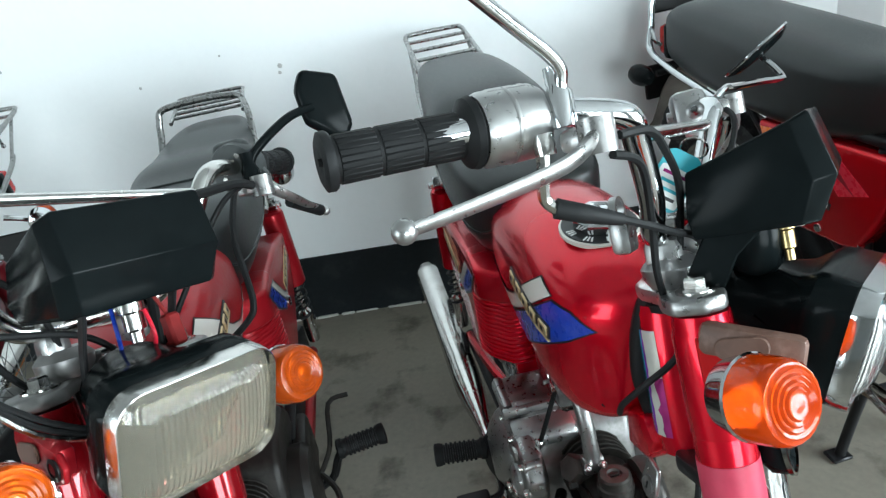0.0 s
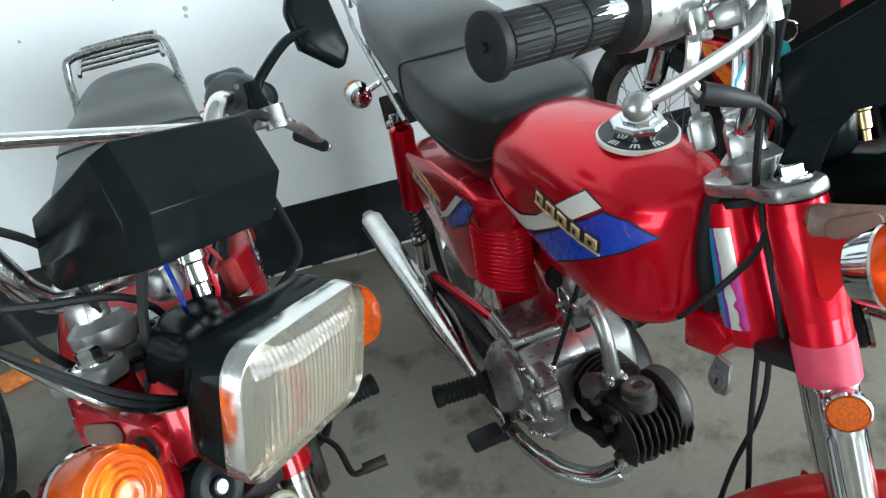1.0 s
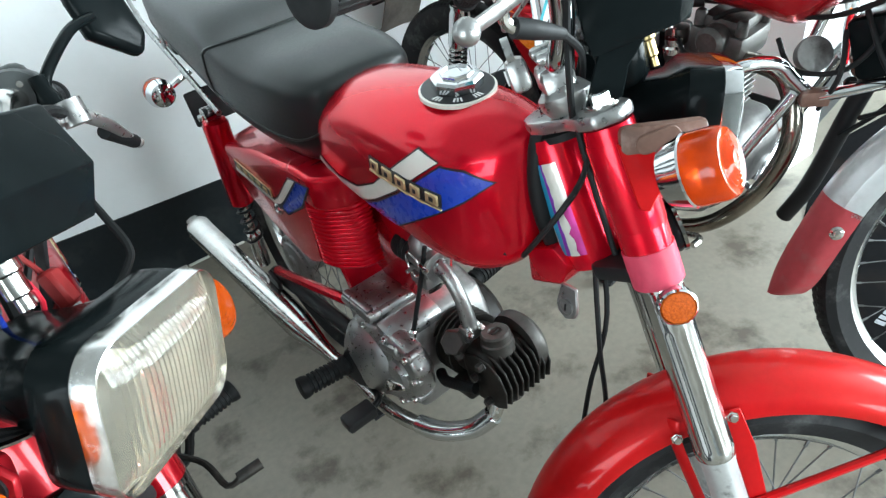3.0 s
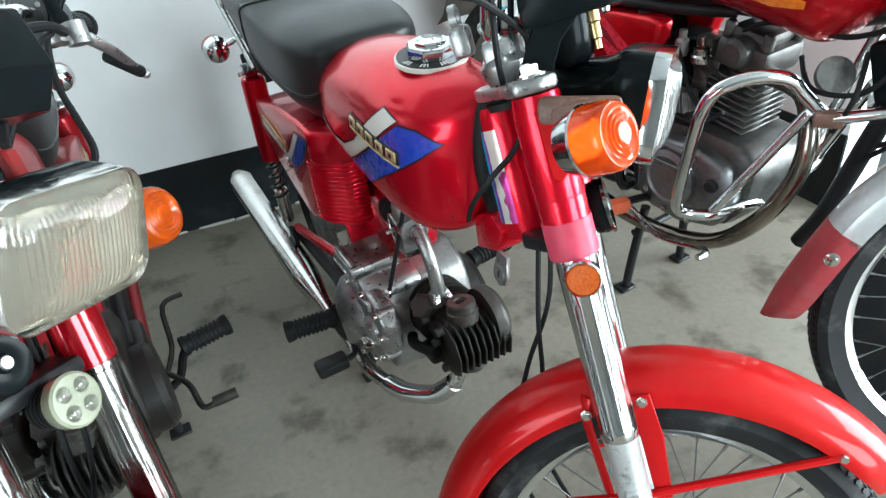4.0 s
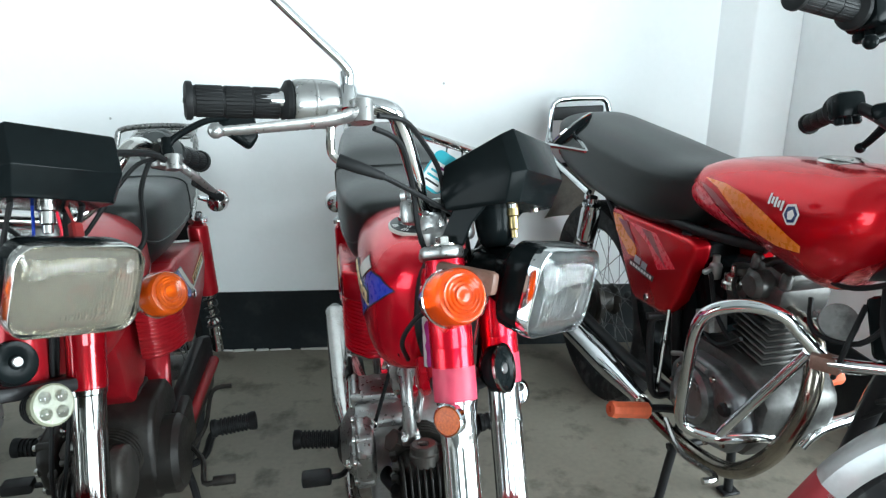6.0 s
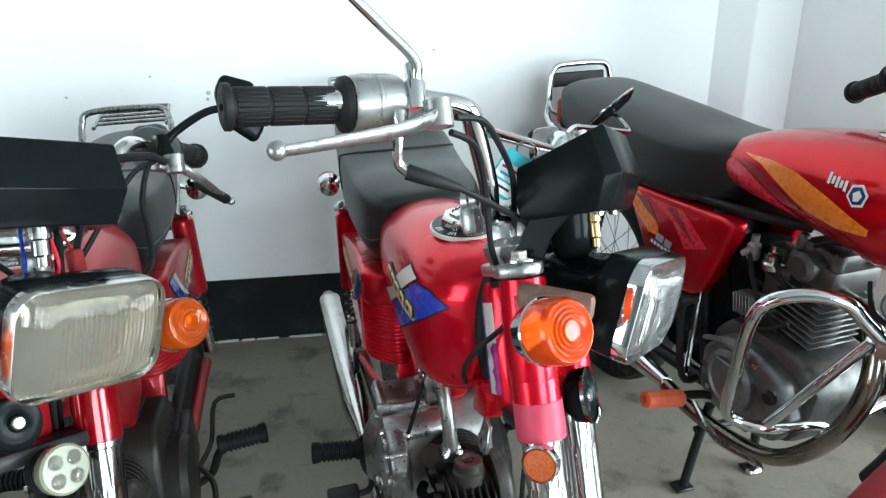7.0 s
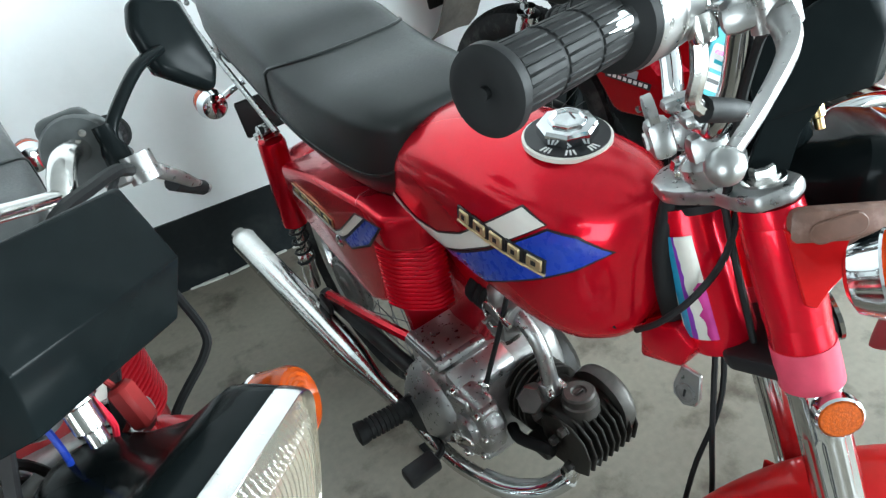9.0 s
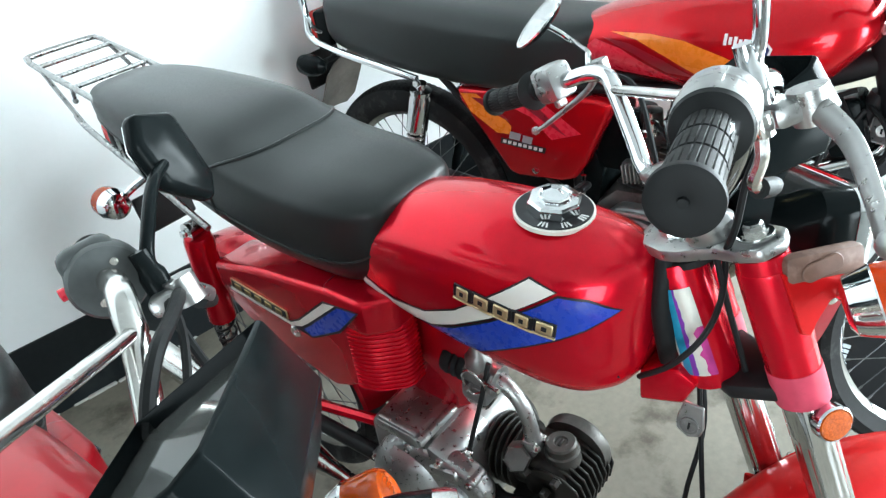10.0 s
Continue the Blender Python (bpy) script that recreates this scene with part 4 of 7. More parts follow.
        tray = [(0.09, -0.135, 0.915), (0.085, -0.26, 0.935), (0.07, -0.285, 0.94), (-0.07, -0.285, 0.94), (-0.085, -0.26, 0.935), (-0.09, -0.135, 0.915)]
        part("carrier_hoop", Shape().tube(tray, 0.005, 8, 4), CARRIER_STEEL, bike)
        for y, z in ((-0.165, 0.92), (-0.195, 0.925), (-0.225, 0.930), (-0.255, 0.935)):
            part("carrier_bar", Shape().tube([(0.088, y, z), (-0.088, y, z)], 0.0045, 8, 0), CARRIER_STEEL, bike)

    # running gear
    wheel("rear_wheel", bike, pose(0, 0.075, 0.285), 0.285, 0.062, 0.239, 0.045, "dull aluminium drum hub of the rear wheel")
    for side in (1, -1):
        top, bot = Vector((side * 0.112, 0.088, 0.728)), Vector((side * 0.116, 0.050, 0.315))
        f = along(bot, top)
        h = (top - bot).length
        sh = part("shock_absorber", Shape().lathe([(0.010, 0.0), (0.016, 0.005), (0.017, 0.10), (0.008, 0.11), (0.008, h * 0.5)], f, 16), CHROME_OLD, bike, "rear shock absorber with a red shroud")
        part("shroud", Shape().lathe([(0.025, h * 0.47), (0.0275, h * 0.475), (0.0275, h - 0.02), (0.024, h - 0.012), (0.012, h - 0.010)], f, 24), red, sh)
        sp = Shape()
        sp.tube([(0.019 * math.cos(a * 0.7), 0.019 * math.sin(a * 0.7), 0.07 + 0.0032 * a) for a in range(44)], 0.0032, 6, 0, m=f)
        part("spring", sp, DARK, sh)
        nt = Shape()
        hexnut(nt, Matrix.Translation((side * 0.129, 0.088, 0.732)) @ pose(0, 0, 0, 0, side * 90), 0.008, 0.010)
        nt.lathe([(0.018, -0.014), (0.018, 0.014)], Matrix.Translation((side * 0.116, 0.088, 0.732)) @ Y90, 18)
        part("mount_nut", nt, CHROME, sh)
        sw = Shape().tube([(side * 0.09, 0.50, 0.315), (side * 0.095, 0.30, 0.305), (side * 0.1, 0.06, 0.288)], 0.016, 10, 4)
        part("swing_arm", sw, DARK if side > 0 else red, bike)
    part("chain_case", Shape().prism([(0.52, 0.400), (0.10, 0.385), (0.0, 0.345), (-0.015, 0.25), (0.06, 0.200), (0.52, 0.26)], 0.03, Matrix(((0, 0, 1, -0.075), (1, 0, 0, 0), (0, 1, 0, 0), (0, 0, 0, 1))), 0.01), o.get("chain_mat", red), bike, "chain case")
    tor = Shape().tube([(0.078, 0.47, 0.405), (0.10, 0.30, 0.375), (0.11, 0.12, 0.33)], 0.011, 8, 4)
    part("torque_arm", tor, red, bike, "red brake arm beside the wheel")

    # engine
    alu, alud = (ENGINE_BLACK, ENGINE_BLACK) if o.get("dark_engine") else (ALU, ALU_DIRTY)
    YZ = lambda x: Matrix(((0, 0, 1, x), (1, 0, 0, 0), (0, 1, 0, 0), (0, 0, 0, 1)))
    case = [(0.452, 0.300), (0.452, 0.425), (0.500, 0.480), (0.560, 0.490), (0.605, 0.490), (0.655, 0.470), (0.675, 0.430), (0.690, 0.350), (0.670, 0.280), (0.560, 0.245), (0.480, 0.262)]
    block = part("engine", Shape().prism(case, 0.180, YZ(0.010), 0.014, 3), alud, bike, "small horizontal single cylinder engine in grey alloy")
    deck = Shape().prism([(0.500, 0.470), (0.505, 0.492), (0.585, 0.497), (0.600, 0.490), (0.600, 0.470)], 0.170, YZ(0.044), 0.007, 2)
    deck.prism([(0.612, 0.470), (0.614, 0.488), (0.655, 0.476), (0.664, 0.460), (0.660, 0.440), (0.62, 0.44)], 0.112, YZ(0.070), 0.008, 2)
    part("gear_case", deck, alu, block, "satin alloy gear case top")
    part("rib", Shape().box((0.112, 0.013, 0.016), pose(0.076, 0.606, 0.494), 0.005, 2), alu, block, "raised alloy rib")
    part("rib", Shape().box((0.016, 0.085, 0.012), pose(0.118, 0.552, 0.494), 0.005, 2), alu, block)
    part("filler_plug", hexnut(Shape(), pose(0.020, 0.520, 0.492), 0.010, 0.012), alud, block)
    rc = Shape().prism([(0.478, 0.285), (0.470, 0.360), (0.500, 0.420), (0.560, 0.462), (0.640, 0.478), (0.700, 0.470), (0.728, 0.440), (0.720, 0.380), (0.690, 0.335), (0.640, 0.300), (0.560, 0.265), (0.510, 0.265)], 0.040, YZ(0.108), 0.012, 3)
    rc.rings([[(x, cy + r * math.cos(w), cz + r * math.sin(w) * 1.02) for w in (2 * math.pi * j / 28 for j in range(28))] for x, cy, cz, r in ((0.110, 0.566, 0.366, 0.086), (0.128, 0.562, 0.362, 0.080), (0.146, 0.552, 0.352, 0.060), (0.156, 0.545, 0.345, 0.042), (0.158, 0.545, 0.345, 0.036))])
    rc.lathe([(0.030, 0), (0.029, 0.012), (0.022, 0.018), (0, 0.019)], pose(0.122, 0.672, 0.405) @ Y90, 20)
    rc.box((0.016, 0.060, 0.020), pose(0.126, 0.650, 0.452, 18), 0.006, 2)
    part("clutch_cover", rc, alu, block, "bright worn alloy clutch cover")
    # outer face of the clutch bulge: dark wear and its shadow in one black
    part("clutch_end_face", Shape().lathe([(0.030, -0.02), (0.0415, -0.012), (0.0425, 0.0), (0.0395, 0.004), (0.0, 0.005)], pose(0.154, 0.552, 0.350, 0, -8, 14) @ Y90, 28), DARK, block, "worn round end face of the clutch cover, its shadow painted black")
    screw = Shape().lathe([(0.0065, 0), (0.0065, 0.006), (0.003, 0.006), (0.002, 0.0045), (0, 0.0045)], Y90, 10).mesh("screw")
    for y, z in ((0.486, 0.300), (0.482, 0.372), (0.575, 0.458), (0.640, 0.466), (0.700, 0.458), (0.714, 0.415), (0.700, 0.360), (0.648, 0.315), (0.570, 0.276)):
        part("screw", screw, CHROME_OLD, block, "", pose(0.127, y, z))
        part("screw_boss", Shape().lathe([(0.0105, -0.03), (0.0105, 0.0), (0.008, 0.002)], pose(0.1255, y, z) @ Y90, 12), alu, block)
    arm = Shape().prism([(-0.010, -0.010), (0.0, -0.013), (0.055, -0.007), (0.060, 0.0), (0.055, 0.007), (0.0, 0.013), (-0.010, 0.010)], 0.006, YZ(0.141) @ pose(0.645, 0.365, 0, 0, 0, 32), 0.002, 1)
    arm.lathe([(0.009, -0.004), (0.009, 0.008), (0.006, 0.010), (0, 0.010)], pose(0.141, 0.645, 0.365) @ Y90, 12)
    part("clutch_arm", arm, CHROME_OLD, block, "small steel clutch arm")
    cab = Shape().tube([(0.040, 0.690, 0.640), (0.056, 0.684, 0.580), (0.072, 0.676, 0.520), (0.086, 0.670, 0.470)], 0.0040, 8, 5)
    part("clutch_cable", cab, RUBBER, block)
    cend = Shape().lathe([(0.004, 0.0), (0.0075, 0.004), (0.0075, 0.020), (0.005, 0.026), (0.003, 0.040)], along((0.085, 0.670, 0.478), (0.100, 0.668, 0.430)), 10)
    part("cable_end", cend, CHROME_OLD, block, "steel cable adjuster")
    part("cable_wire", Shape().tube([(0.096, 0.668, 0.450), (0.138, 0.692, 0.400)], 0.0018, 6, 0), CHROME_OLD, block)
    lc = Shape().lathe([(0.085, 0), (0.085, 0.035), (0.074, 0.048), (0.0, 0.052)], pose(-0.07, 0.60, 0.345) @ pose(0, 0, 0, 0, -90), 26)
    lc.box((0.04, 0.14, 0.12), pose(-0.09, 0.50, 0.335), 0.014, 2)
    part("flywheel_cover", lc, ENGINE_BLACK, block)
    f = along((0.0, 0.645, 0.402), (0.0, 0.885, 0.440))
    part("cylinder", Shape().lathe([(0.046, 0.0), (0.046, 0.12)], f, 20), IRON, block, "oily black cylinder")
    fin = Shape().lathe([(0.02, -0.002), (0.0585, -0.0018), (0.060, 0.0), (0.0585, 0.0018), (0.02, 0.002)], None, 20).mesh("cooling_fin")
    for j in range(6):
        part("cooling_fin", fin, IRON, block, "", f @ pose(0, 0, 0.018 + 0.0125 * j))
    head = Shape().box((0.104, 0.090, 0.086), f @ pose(0.004, -0.004, 0.138), 0.020, 4)
    head.box((0.040, 0.030, 0.050), f @ pose(-0.048, -0.040, 0.108), 0.008, 2)
    part("cylinder_head", head, IRON, block, "black finned cylinder head")
    hfin = Shape().prism([(-0.058, -0.030), (-0.058, 0.030), (-0.046, 0.054), (-0.010, 0.064), (0.022, 0.056), (0.038, 0.034), (0.040, 0.0), (0.030, -0.030)], 0.0040, Matrix(((0, 0, 1, 0), (1, 0, 0, 0), (0, 1, 0, 0), (0, 0, 0, 1))), 0.0012, 1).mesh("head_fin")
    for j in range(9):
        part("head_fin", hfin, IRON, block, "", f @ pose(-0.046 + 0.0125 * j, 0, 0.146))
    oct_m = f @ pose(-0.050, 0.052, 0.104, -35, -62)
    part("head_boss", Shape().lathe([(0.0235, -0.03), (0.0235, 0.010), (0.020, 0.014), (0.0, 0.015)], oct_m, 6), HEAD_GREY, block, "oily eight-sided cover boss")
    for s in (1, -1):
        cap_part = part("tappet_cap", Shape().lathe([(0.028, -0.020), (0.028, 0.000), (0.025, 0.002), (0.025, 0.014), (0.022, 0.017), (0.012, 0.017), (0.010, 0.014), (0.0, 0.014)], f @ pose(-0.004, 0, 0.158) @ pose(0, s * 0.052, 0, -s * 90), 24), HEAD_GREY, block, "dark alloy tappet cap with a slot")
        part("cap_slot", Shape().box((0.015, 0.0055, 0.006), f @ pose(-0.004, 0, 0.158) @ pose(0, s * 0.0665, 0, -s * 90, 0, 0), 0.001, 1), IRON, cap_part)
    part("cam_cover", Shape().lathe([(0.056, -0.01), (0.058, 0.006), (0.056, 0.012), (0.046, 0.020), (0, 0.022)], f @ pose(0.046, 0.010, 0.150, 0, 90), 30), HEAD_GREY, block, "round dirty alloy cam cover")
    for dx, dy, w in ((0.060, 0.036, 0.120), (0.060, -0.030, 0.120), (0.060, 0.040, 0.175), (0.060, -0.036, 0.172), (0.060, 0.004, 0.150)):
        part("head_bolt", hexnut(Shape(), f @ pose(0.006 - dx, dy, w, 0, -90), 0.0075, 0.010), ENGINE_BLACK, block)
    part("exhaust_flange", Shape().box((0.05, 0.03, 0.012), f @ pose(0, -0.056, 0.13, 90), 0.004, 1), IRON, block)
    part("intake_flange", Shape().box((0.034, 0.022, 0.030), pose(0.024, 0.752, 0.486, 8), 0.005, 2), alu, block)
    for k in (-1, 1):
        part("head_bolt", hexnut(Shape(), pose(0.024 + 0.012 * k, 0.764, 0.492, -60), 0.0055, 0.006), CHROME_OLD, block)
    part("intake_pipe", Shape().tube([(0.026, 0.690, 0.598), (0.026, 0.712, 0.592), (0.026, 0.734, 0.570), (0.025, 0.747, 0.535), (0.024, 0.752, 0.492)], [0.0165, 0.013, 0.012, 0.012, 0.014], 14, 5), alu, block, "curved alloy intake pipe")
    carb = Shape().lathe([(0.022, -0.035), (0.022, 0.03), (0.018, 0.034)], pose(0.028, 0.665, 0.60) @ X90, 16)
    carb.lathe([(0.019, -0.03), (0.021, 0.0), (0.021, 0.035), (0.016, 0.042), (0.010, 0.060), (0, 0.061)], pose(0.028, 0.662, 0.60), 16)
    carb.box((0.045, 0.05, 0.035), pose(0.028, 0.662, 0.565), 0.008, 2)
    carb.tube([(0.05, 0.66, 0.59), (0.066, 0.66, 0.588)], 0.004, 6, 0)
    carb.lathe([(0.026, 0), (0.026, 0.006)], pose(0.029, 0.70, 0.598) @ X90, 12)
    part("carburettor_clip", Shape().tube([(0.052, 0.645, 0.60), (0.056, 0.665, 0.625), (0.052, 0.69, 0.60), (0.054, 0.665, 0.575)], 0.0022, 6, 4, True), CHROME_OLD, block)
    part("air_hose", Shape().lathe([(0.024, 0), (0.026, 0.01), (0.023, 0.015), (0.026, 0.022), (0.023, 0.028), (0.026, 0.036), (0.024, 0.045)], pose(0.028, 0.645, 0.60, 90) , 18), RUBBER, block, "black corrugated air hose")
    part("choke_lever", Shape().tube([(0.05, 0.685, 0.61), (0.062, 0.70, 0.622), (0.066, 0.725, 0.625)], 0.0035, 7, 3), CHROME_OLD, block)
    part("float_bowl", Shape().box((0.040, 0.044, 0.03), pose(0.028, 0.662, 0.548), 0.010, 2), CHROME_OLD, block)
    part("carburettor", carb, alud, block, "alloy carburettor")
    for pts in ([(0.03, 0.66, 0.66), (0.05, 0.72, 0.72), (0.06, 0.80, 0.72), (0.05, 0.90, 0.74)],):
        part("engine_lead", Shape().tube(pts, 0.0042, 7, 5), RUBBER, bike)
    plug = Shape().tube([(0.066, 0.70, 0.378), (0.075, 0.73, 0.385), (0.060, 0.79, 0.402)], 0.010, 10, 4)
    part("spark_plug_cap", plug, RUBBER, bike, "black spark plug cap")
    # exhaust
    part("exhaust_pipe", Shape().tube([(0.02, 0.795, 0.375), (0.036, 0.800, 0.330), (0.066, 0.776, 0.292), (0.108, 0.722, 0.272), (0.136, 0.640, 0.266), (0.142, 0.56, 0.260), (0.138, 0.46, 0.250), (0.141, 0.38, 0.252)], 0.0145, 12, 5), CHROME_OLD, bike, "chromed exhaust pipe curling under the engine")
    mf = along((0.141, 0.40, 0.251), (0.160, -0.325, 0.296))
    h = (Vector((0.141, 0.40, 0.251)) - Vector((0.160, -0.325, 0.296))).length
    mu = Shape().lathe([(0.0145, 0.0), (0.018, 0.05), (0.030, 0.12), (0.0345, 0.16), (0.0345, h - 0.05), (0.0365, h - 0.046), (0.0365, h - 0.035), (0.034, h - 0.03), (0.026, h - 0.004), (0.020, h), (0.012, h - 0.01), (0.010, h - 0.03)], mf, 26)
    muf = part("muffler", mu, CHROME_OLD, bike, "long dulled chrome muffler")
    part("muffler_bracket", Shape().box((0.012, 0.05, 0.06), pose(0.125, 0.12, 0.30, -20), 0.004, 1), DARK, muf)

    # controls and stand
    for side in (1, -1):
        pg = part("footpeg_bar", Shape().tube([(side * 0.06, 0.51, 0.235), (side * 0.13, 0.51, 0.26), (side * 0.16, 0.515, 0.322), (side * 0.19, 0.516, 0.343), (side * 0.245, 0.512, 0.348)], 0.009, 8, 4), DARK, bike)
        gr = Shape()
        gr.lathe([(0.017, 0), (0.021, 0.003), (0.021, 0.012), (0.0185, 0.014)] + [(0.0205 if i % 2 else 0.0175, 0.018 + 0.0045 * i + d) for i in range(16) for d in (0.0, 0.004)] + [(0.022, 0.092), (0.022, 0.102), (0.016, 0.104), (0, 0.104)], along((side * 0.160, 0.520, 0.343), (side * 0.31, 0.508, 0.351)), 14)
        part("footrest_rubber", gr, RUBBER, pg, "ribbed black footrest rubber")
    part("heat_shield", Shape().tube([(0.040, 0.799, 0.324), (0.070, 0.773, 0.290), (0.106, 0.725, 0.273), (0.124, 0.68, 0.269)], 0.0185, 12, 5), CHROME, bike, "chrome heat shield round the exhaust bend")
    bp = Shape().tube([(0.11, 0.47, 0.28), (0.14, 0.54, 0.29), (0.16, 0.615, 0.318), (0.19, 0.628, 0.325)], 0.0065, 8, 4)
    bp.box((0.062, 0.036, 0.024), pose(0.212, 0.632, 0.330), 0.006, 2)
    part("brake_pedal", bp, DARK, bike, "black brake pedal")
    gp = Shape().tube([(-0.12, 0.55, 0.32), (-0.15, 0.60, 0.315), (-0.16, 0.66, 0.300), (-0.19, 0.665, 0.305)], 0.006, 8, 4)
    gp.tube([(-0.12, 0.55, 0.32), (-0.145, 0.50, 0.34), (-0.155, 0.42, 0.385), (-0.20, 0.41, 0.39)], 0.0055, 8, 4)
    gp.tube([(-0.18, 0.664, 0.304), (-0.225, 0.666, 0.305)], 0.011, 10, 0)
    if o.get("dark_engine"):
        part("gear_pedal", gp, IRON, bike, "rusty dark gear pedal")
    if o.get("kick", True):
        ks = Shape().tube([(0.135, 0.50, 0.335), (0.165, 0.50, 0.34), (0.172, 0.45, 0.43), (0.175, 0.42, 0.47)], 0.0075, 8, 4)
        ks.tube([(0.172, 0.42, 0.47), (0.222, 0.405, 0.478)], 0.010, 10, 0)
        part("kick_starter", ks, IRON if o.get("dark_engine") else CHROME_OLD, bike)
    stn = Shape()
    for side in (1, -1):
        stn.tube([(side * 0.06, 0.45, 0.24), (side * 0.07, 0.405, 0.13), (side * 0.075, 0.385, 0.012)], 0.010, 8, 4)
        stn.box((0.05, 0.035, 0.008), pose(side * 0.075, 0.382, 0.005), 0.002, 1)
    stn.tube([(0.07, 0.425, 0.18), (-0.07, 0.425, 0.18)], 0.009, 8, 0)
    part("centre_stand", stn, DARK, bike, "black centre stand on the floor")

    front_end(bike, st, red, o)
    return bike


def front_end(bike, st, red, o):
    """All that turns with the handlebar; coordinates along the steering axis."""
    FX, FY = 0.074, 0.062
    # clamps
    plan = [(-0.105, 0.045), (-0.103, 0.075), (-0.085, 0.090), (-0.060, 0.085), (-0.035, 0.050), (0.035, 0.050), (0.060, 0.085), (0.085, 0.090), (0.103, 0.075), (0.105, 0.045), (0.085, 0.030), (0.058, 0.022), (0.030, -0.004), (0.010, -0.014), (-0.026, -0.016), (-0.050, -0.008), (-0.066, 0.016), (-0.085, 0.030)]
    top = part("top_clamp", Shape().prism(plan, 0.016, pose(0, 0, -0.034), 0.005, 2), ALU_DIRTY if o.get("dark_engine") else ALU, bike, "alloy top clamp with two bolts", st)
    for s in (1, -1):
        part("clamp_bolt", hexnut(Shape(), pose(s * FX, FY, -0.024, 0, 0, 12), 0.0105, 0.010), CHROME_OLD, top)
        part("washer", Shape().lathe([(0.018, -0.026), (0.018, -0.0235), (0.010, -0.0235)], pose(s * FX, FY, 0), 20), CHROME_OLD, top)
    part("stem_nut", Shape().lathe([(0.020, -0.026), (0.020, -0.018), (0.016, -0.010), (0, -0.009)], pose(-0.008, 0.022, 0), 6), CHROME, top)
    part("bar_boss", Shape().lathe([(0.022, -0.026), (0.028, -0.016), (0.029, -0.006), (0.020, 0.004)], pose(0.036, 0.034, 0), 20), ALU_DIRTY if o.get("dark_engine") else ALU, top, "polished alloy handlebar boss")
    part("lower_clamp", Shape().prism([(-0.095, 0.050), (-0.095, 0.078), (0.095, 0.078), (0.095, 0.050), (0.035, 0.0), (-0.035, 0.0)], 0.020, pose(0, 0, -0.212), 0.006, 2), DARK, bike, "", st)
    lm2 = pose(0.034, 0.985, 0.690) @ pose(0, 0, 0, 0, 80)
    lk = Shape().prism([(-0.030, -0.012), (-0.030, 0.012), (0.0, 0.017), (0.012, 0.014), (0.019, 0.0), (0.012, -0.014), (0.0, -0.017)], 0.005, lm2, 0.0015, 1)
    lkp = part("steering_lock", lk, ALU, bike, "small alloy steering lock plate")
    part("lock_barrel", Shape().lathe([(0.011, 0.002), (0.011, 0.0055), (0.008, 0.0055), (0.008, 0.0045), (0, 0.0045)], lm2, 18), ALU_DIRTY, lkp)
    part("key_slot", Shape().box((0.010, 0.0028, 0.002), lm2 @ pose(0, 0, 0.0045), 0.0005, 1), DARK, lkp)
    # forks
    for s in (1, -1):
        tube_part = part("fork_shroud", Shape().lathe([(0.024, -0.225), (0.0275, -0.222), (0.0275, -0.185), (0.0272, -0.06), (0.026, -0.044)], pose(s * FX, FY, 0), 26), o.get("fork_red", red), bike, "red painted fork shroud", st)
        if o.get("pink"):
            part("tape_band", Shape().lathe([(0.0283, -0.226), (0.0286, -0.205), (0.0283, -0.183)], pose(s * FX, FY, 0), 26), PINK, tube_part, "band of faded pink tape")
        part("chrome_cover", fluted([(0.0215, -0.465, 0), (0.0238, -0.462, 0), (0.0238, -0.45, 0), (0.0236, -0.445, 1), (0.0236, -0.285, 1), (0.0238, -0.278, 0), (0.0238, -0.232, 0), (0.0262, -0.230, 0), (0.0262, -0.220, 0), (0.02, -0.218, 0)], pose(s * FX, FY, 0)), o.get("fork", CHROME), tube_part, "chromed fork cover")
        leg = Shape().lathe([(0.010, -0.762), (0.016, -0.760), (0.0185, -0.745), (0.0185, -0.62), (0.0205, -0.55), (0.0205, -0.475), (0.022, -0.470), (0.022, -0.455)], pose(s * FX, FY, 0), 22)
        leg.box((0.03, 0.042, 0.045), pose(s * (FX - 0.002), FY + 0.012, -0.735), 0.008, 2)
        leg.box((0.016, 0.022, 0.03), pose(s * (FX + 0.016), FY, -0.545), 0.004, 1)
        part("fork_leg", leg, ALU_LEG, bike, "weathered alloy lower fork leg", st)
        if o.get("reflector"):
            rf = part("side_reflector", Shape().lathe([(0.021, -0.004), (0.021, 0.006), (0.019, 0.008), (0.0175, 0.006)], pose(s * (FX + 0.030), FY + 0.006, -0.246) @ pose(0, 0, 0, 0, s * 90) @ pose(0, 0, 0, 0, 0, 0), 26), CHROME, bike, "round amber reflector in a chrome ring", st @ pose(0, 0, 0))
            part("lens", Shape().lathe([(0.018, 0.004), (0.017, 0.0085), (0.0, 0.0092)], pose(s * (FX + 0.030), FY + 0.006, -0.246) @ pose(0, 0, 0, 0, s * 90), 26), AMBER_FLAT, rf, "amber reflector")
            part("bracket", Shape().box((0.02, 0.03, 0.012), pose(s * (FX + 0.018), FY + 0.004, -0.240), 0.003, 1), DARK, rf)
    ax = Shape().tube([(-0.105, 0.075, -0.735), (0.105, 0.075, -0.735)], 0.007, 10, 0)
    for s in (1, -1):
        hexnut(ax, pose(s * 0.094, 0.075, -0.735, 0, s * 90), 0.011, 0.012)
    part("axle", ax, CHROME_OLD, bike, "", st)
    # wheel and mudguard
    wheel("front_wheel", bike, st @ pose(0, 0.075, -0.735), 0.285, 0.056, 0.241, 0.045, "dull aluminium drum hub of the front wheel", drum=0.085)
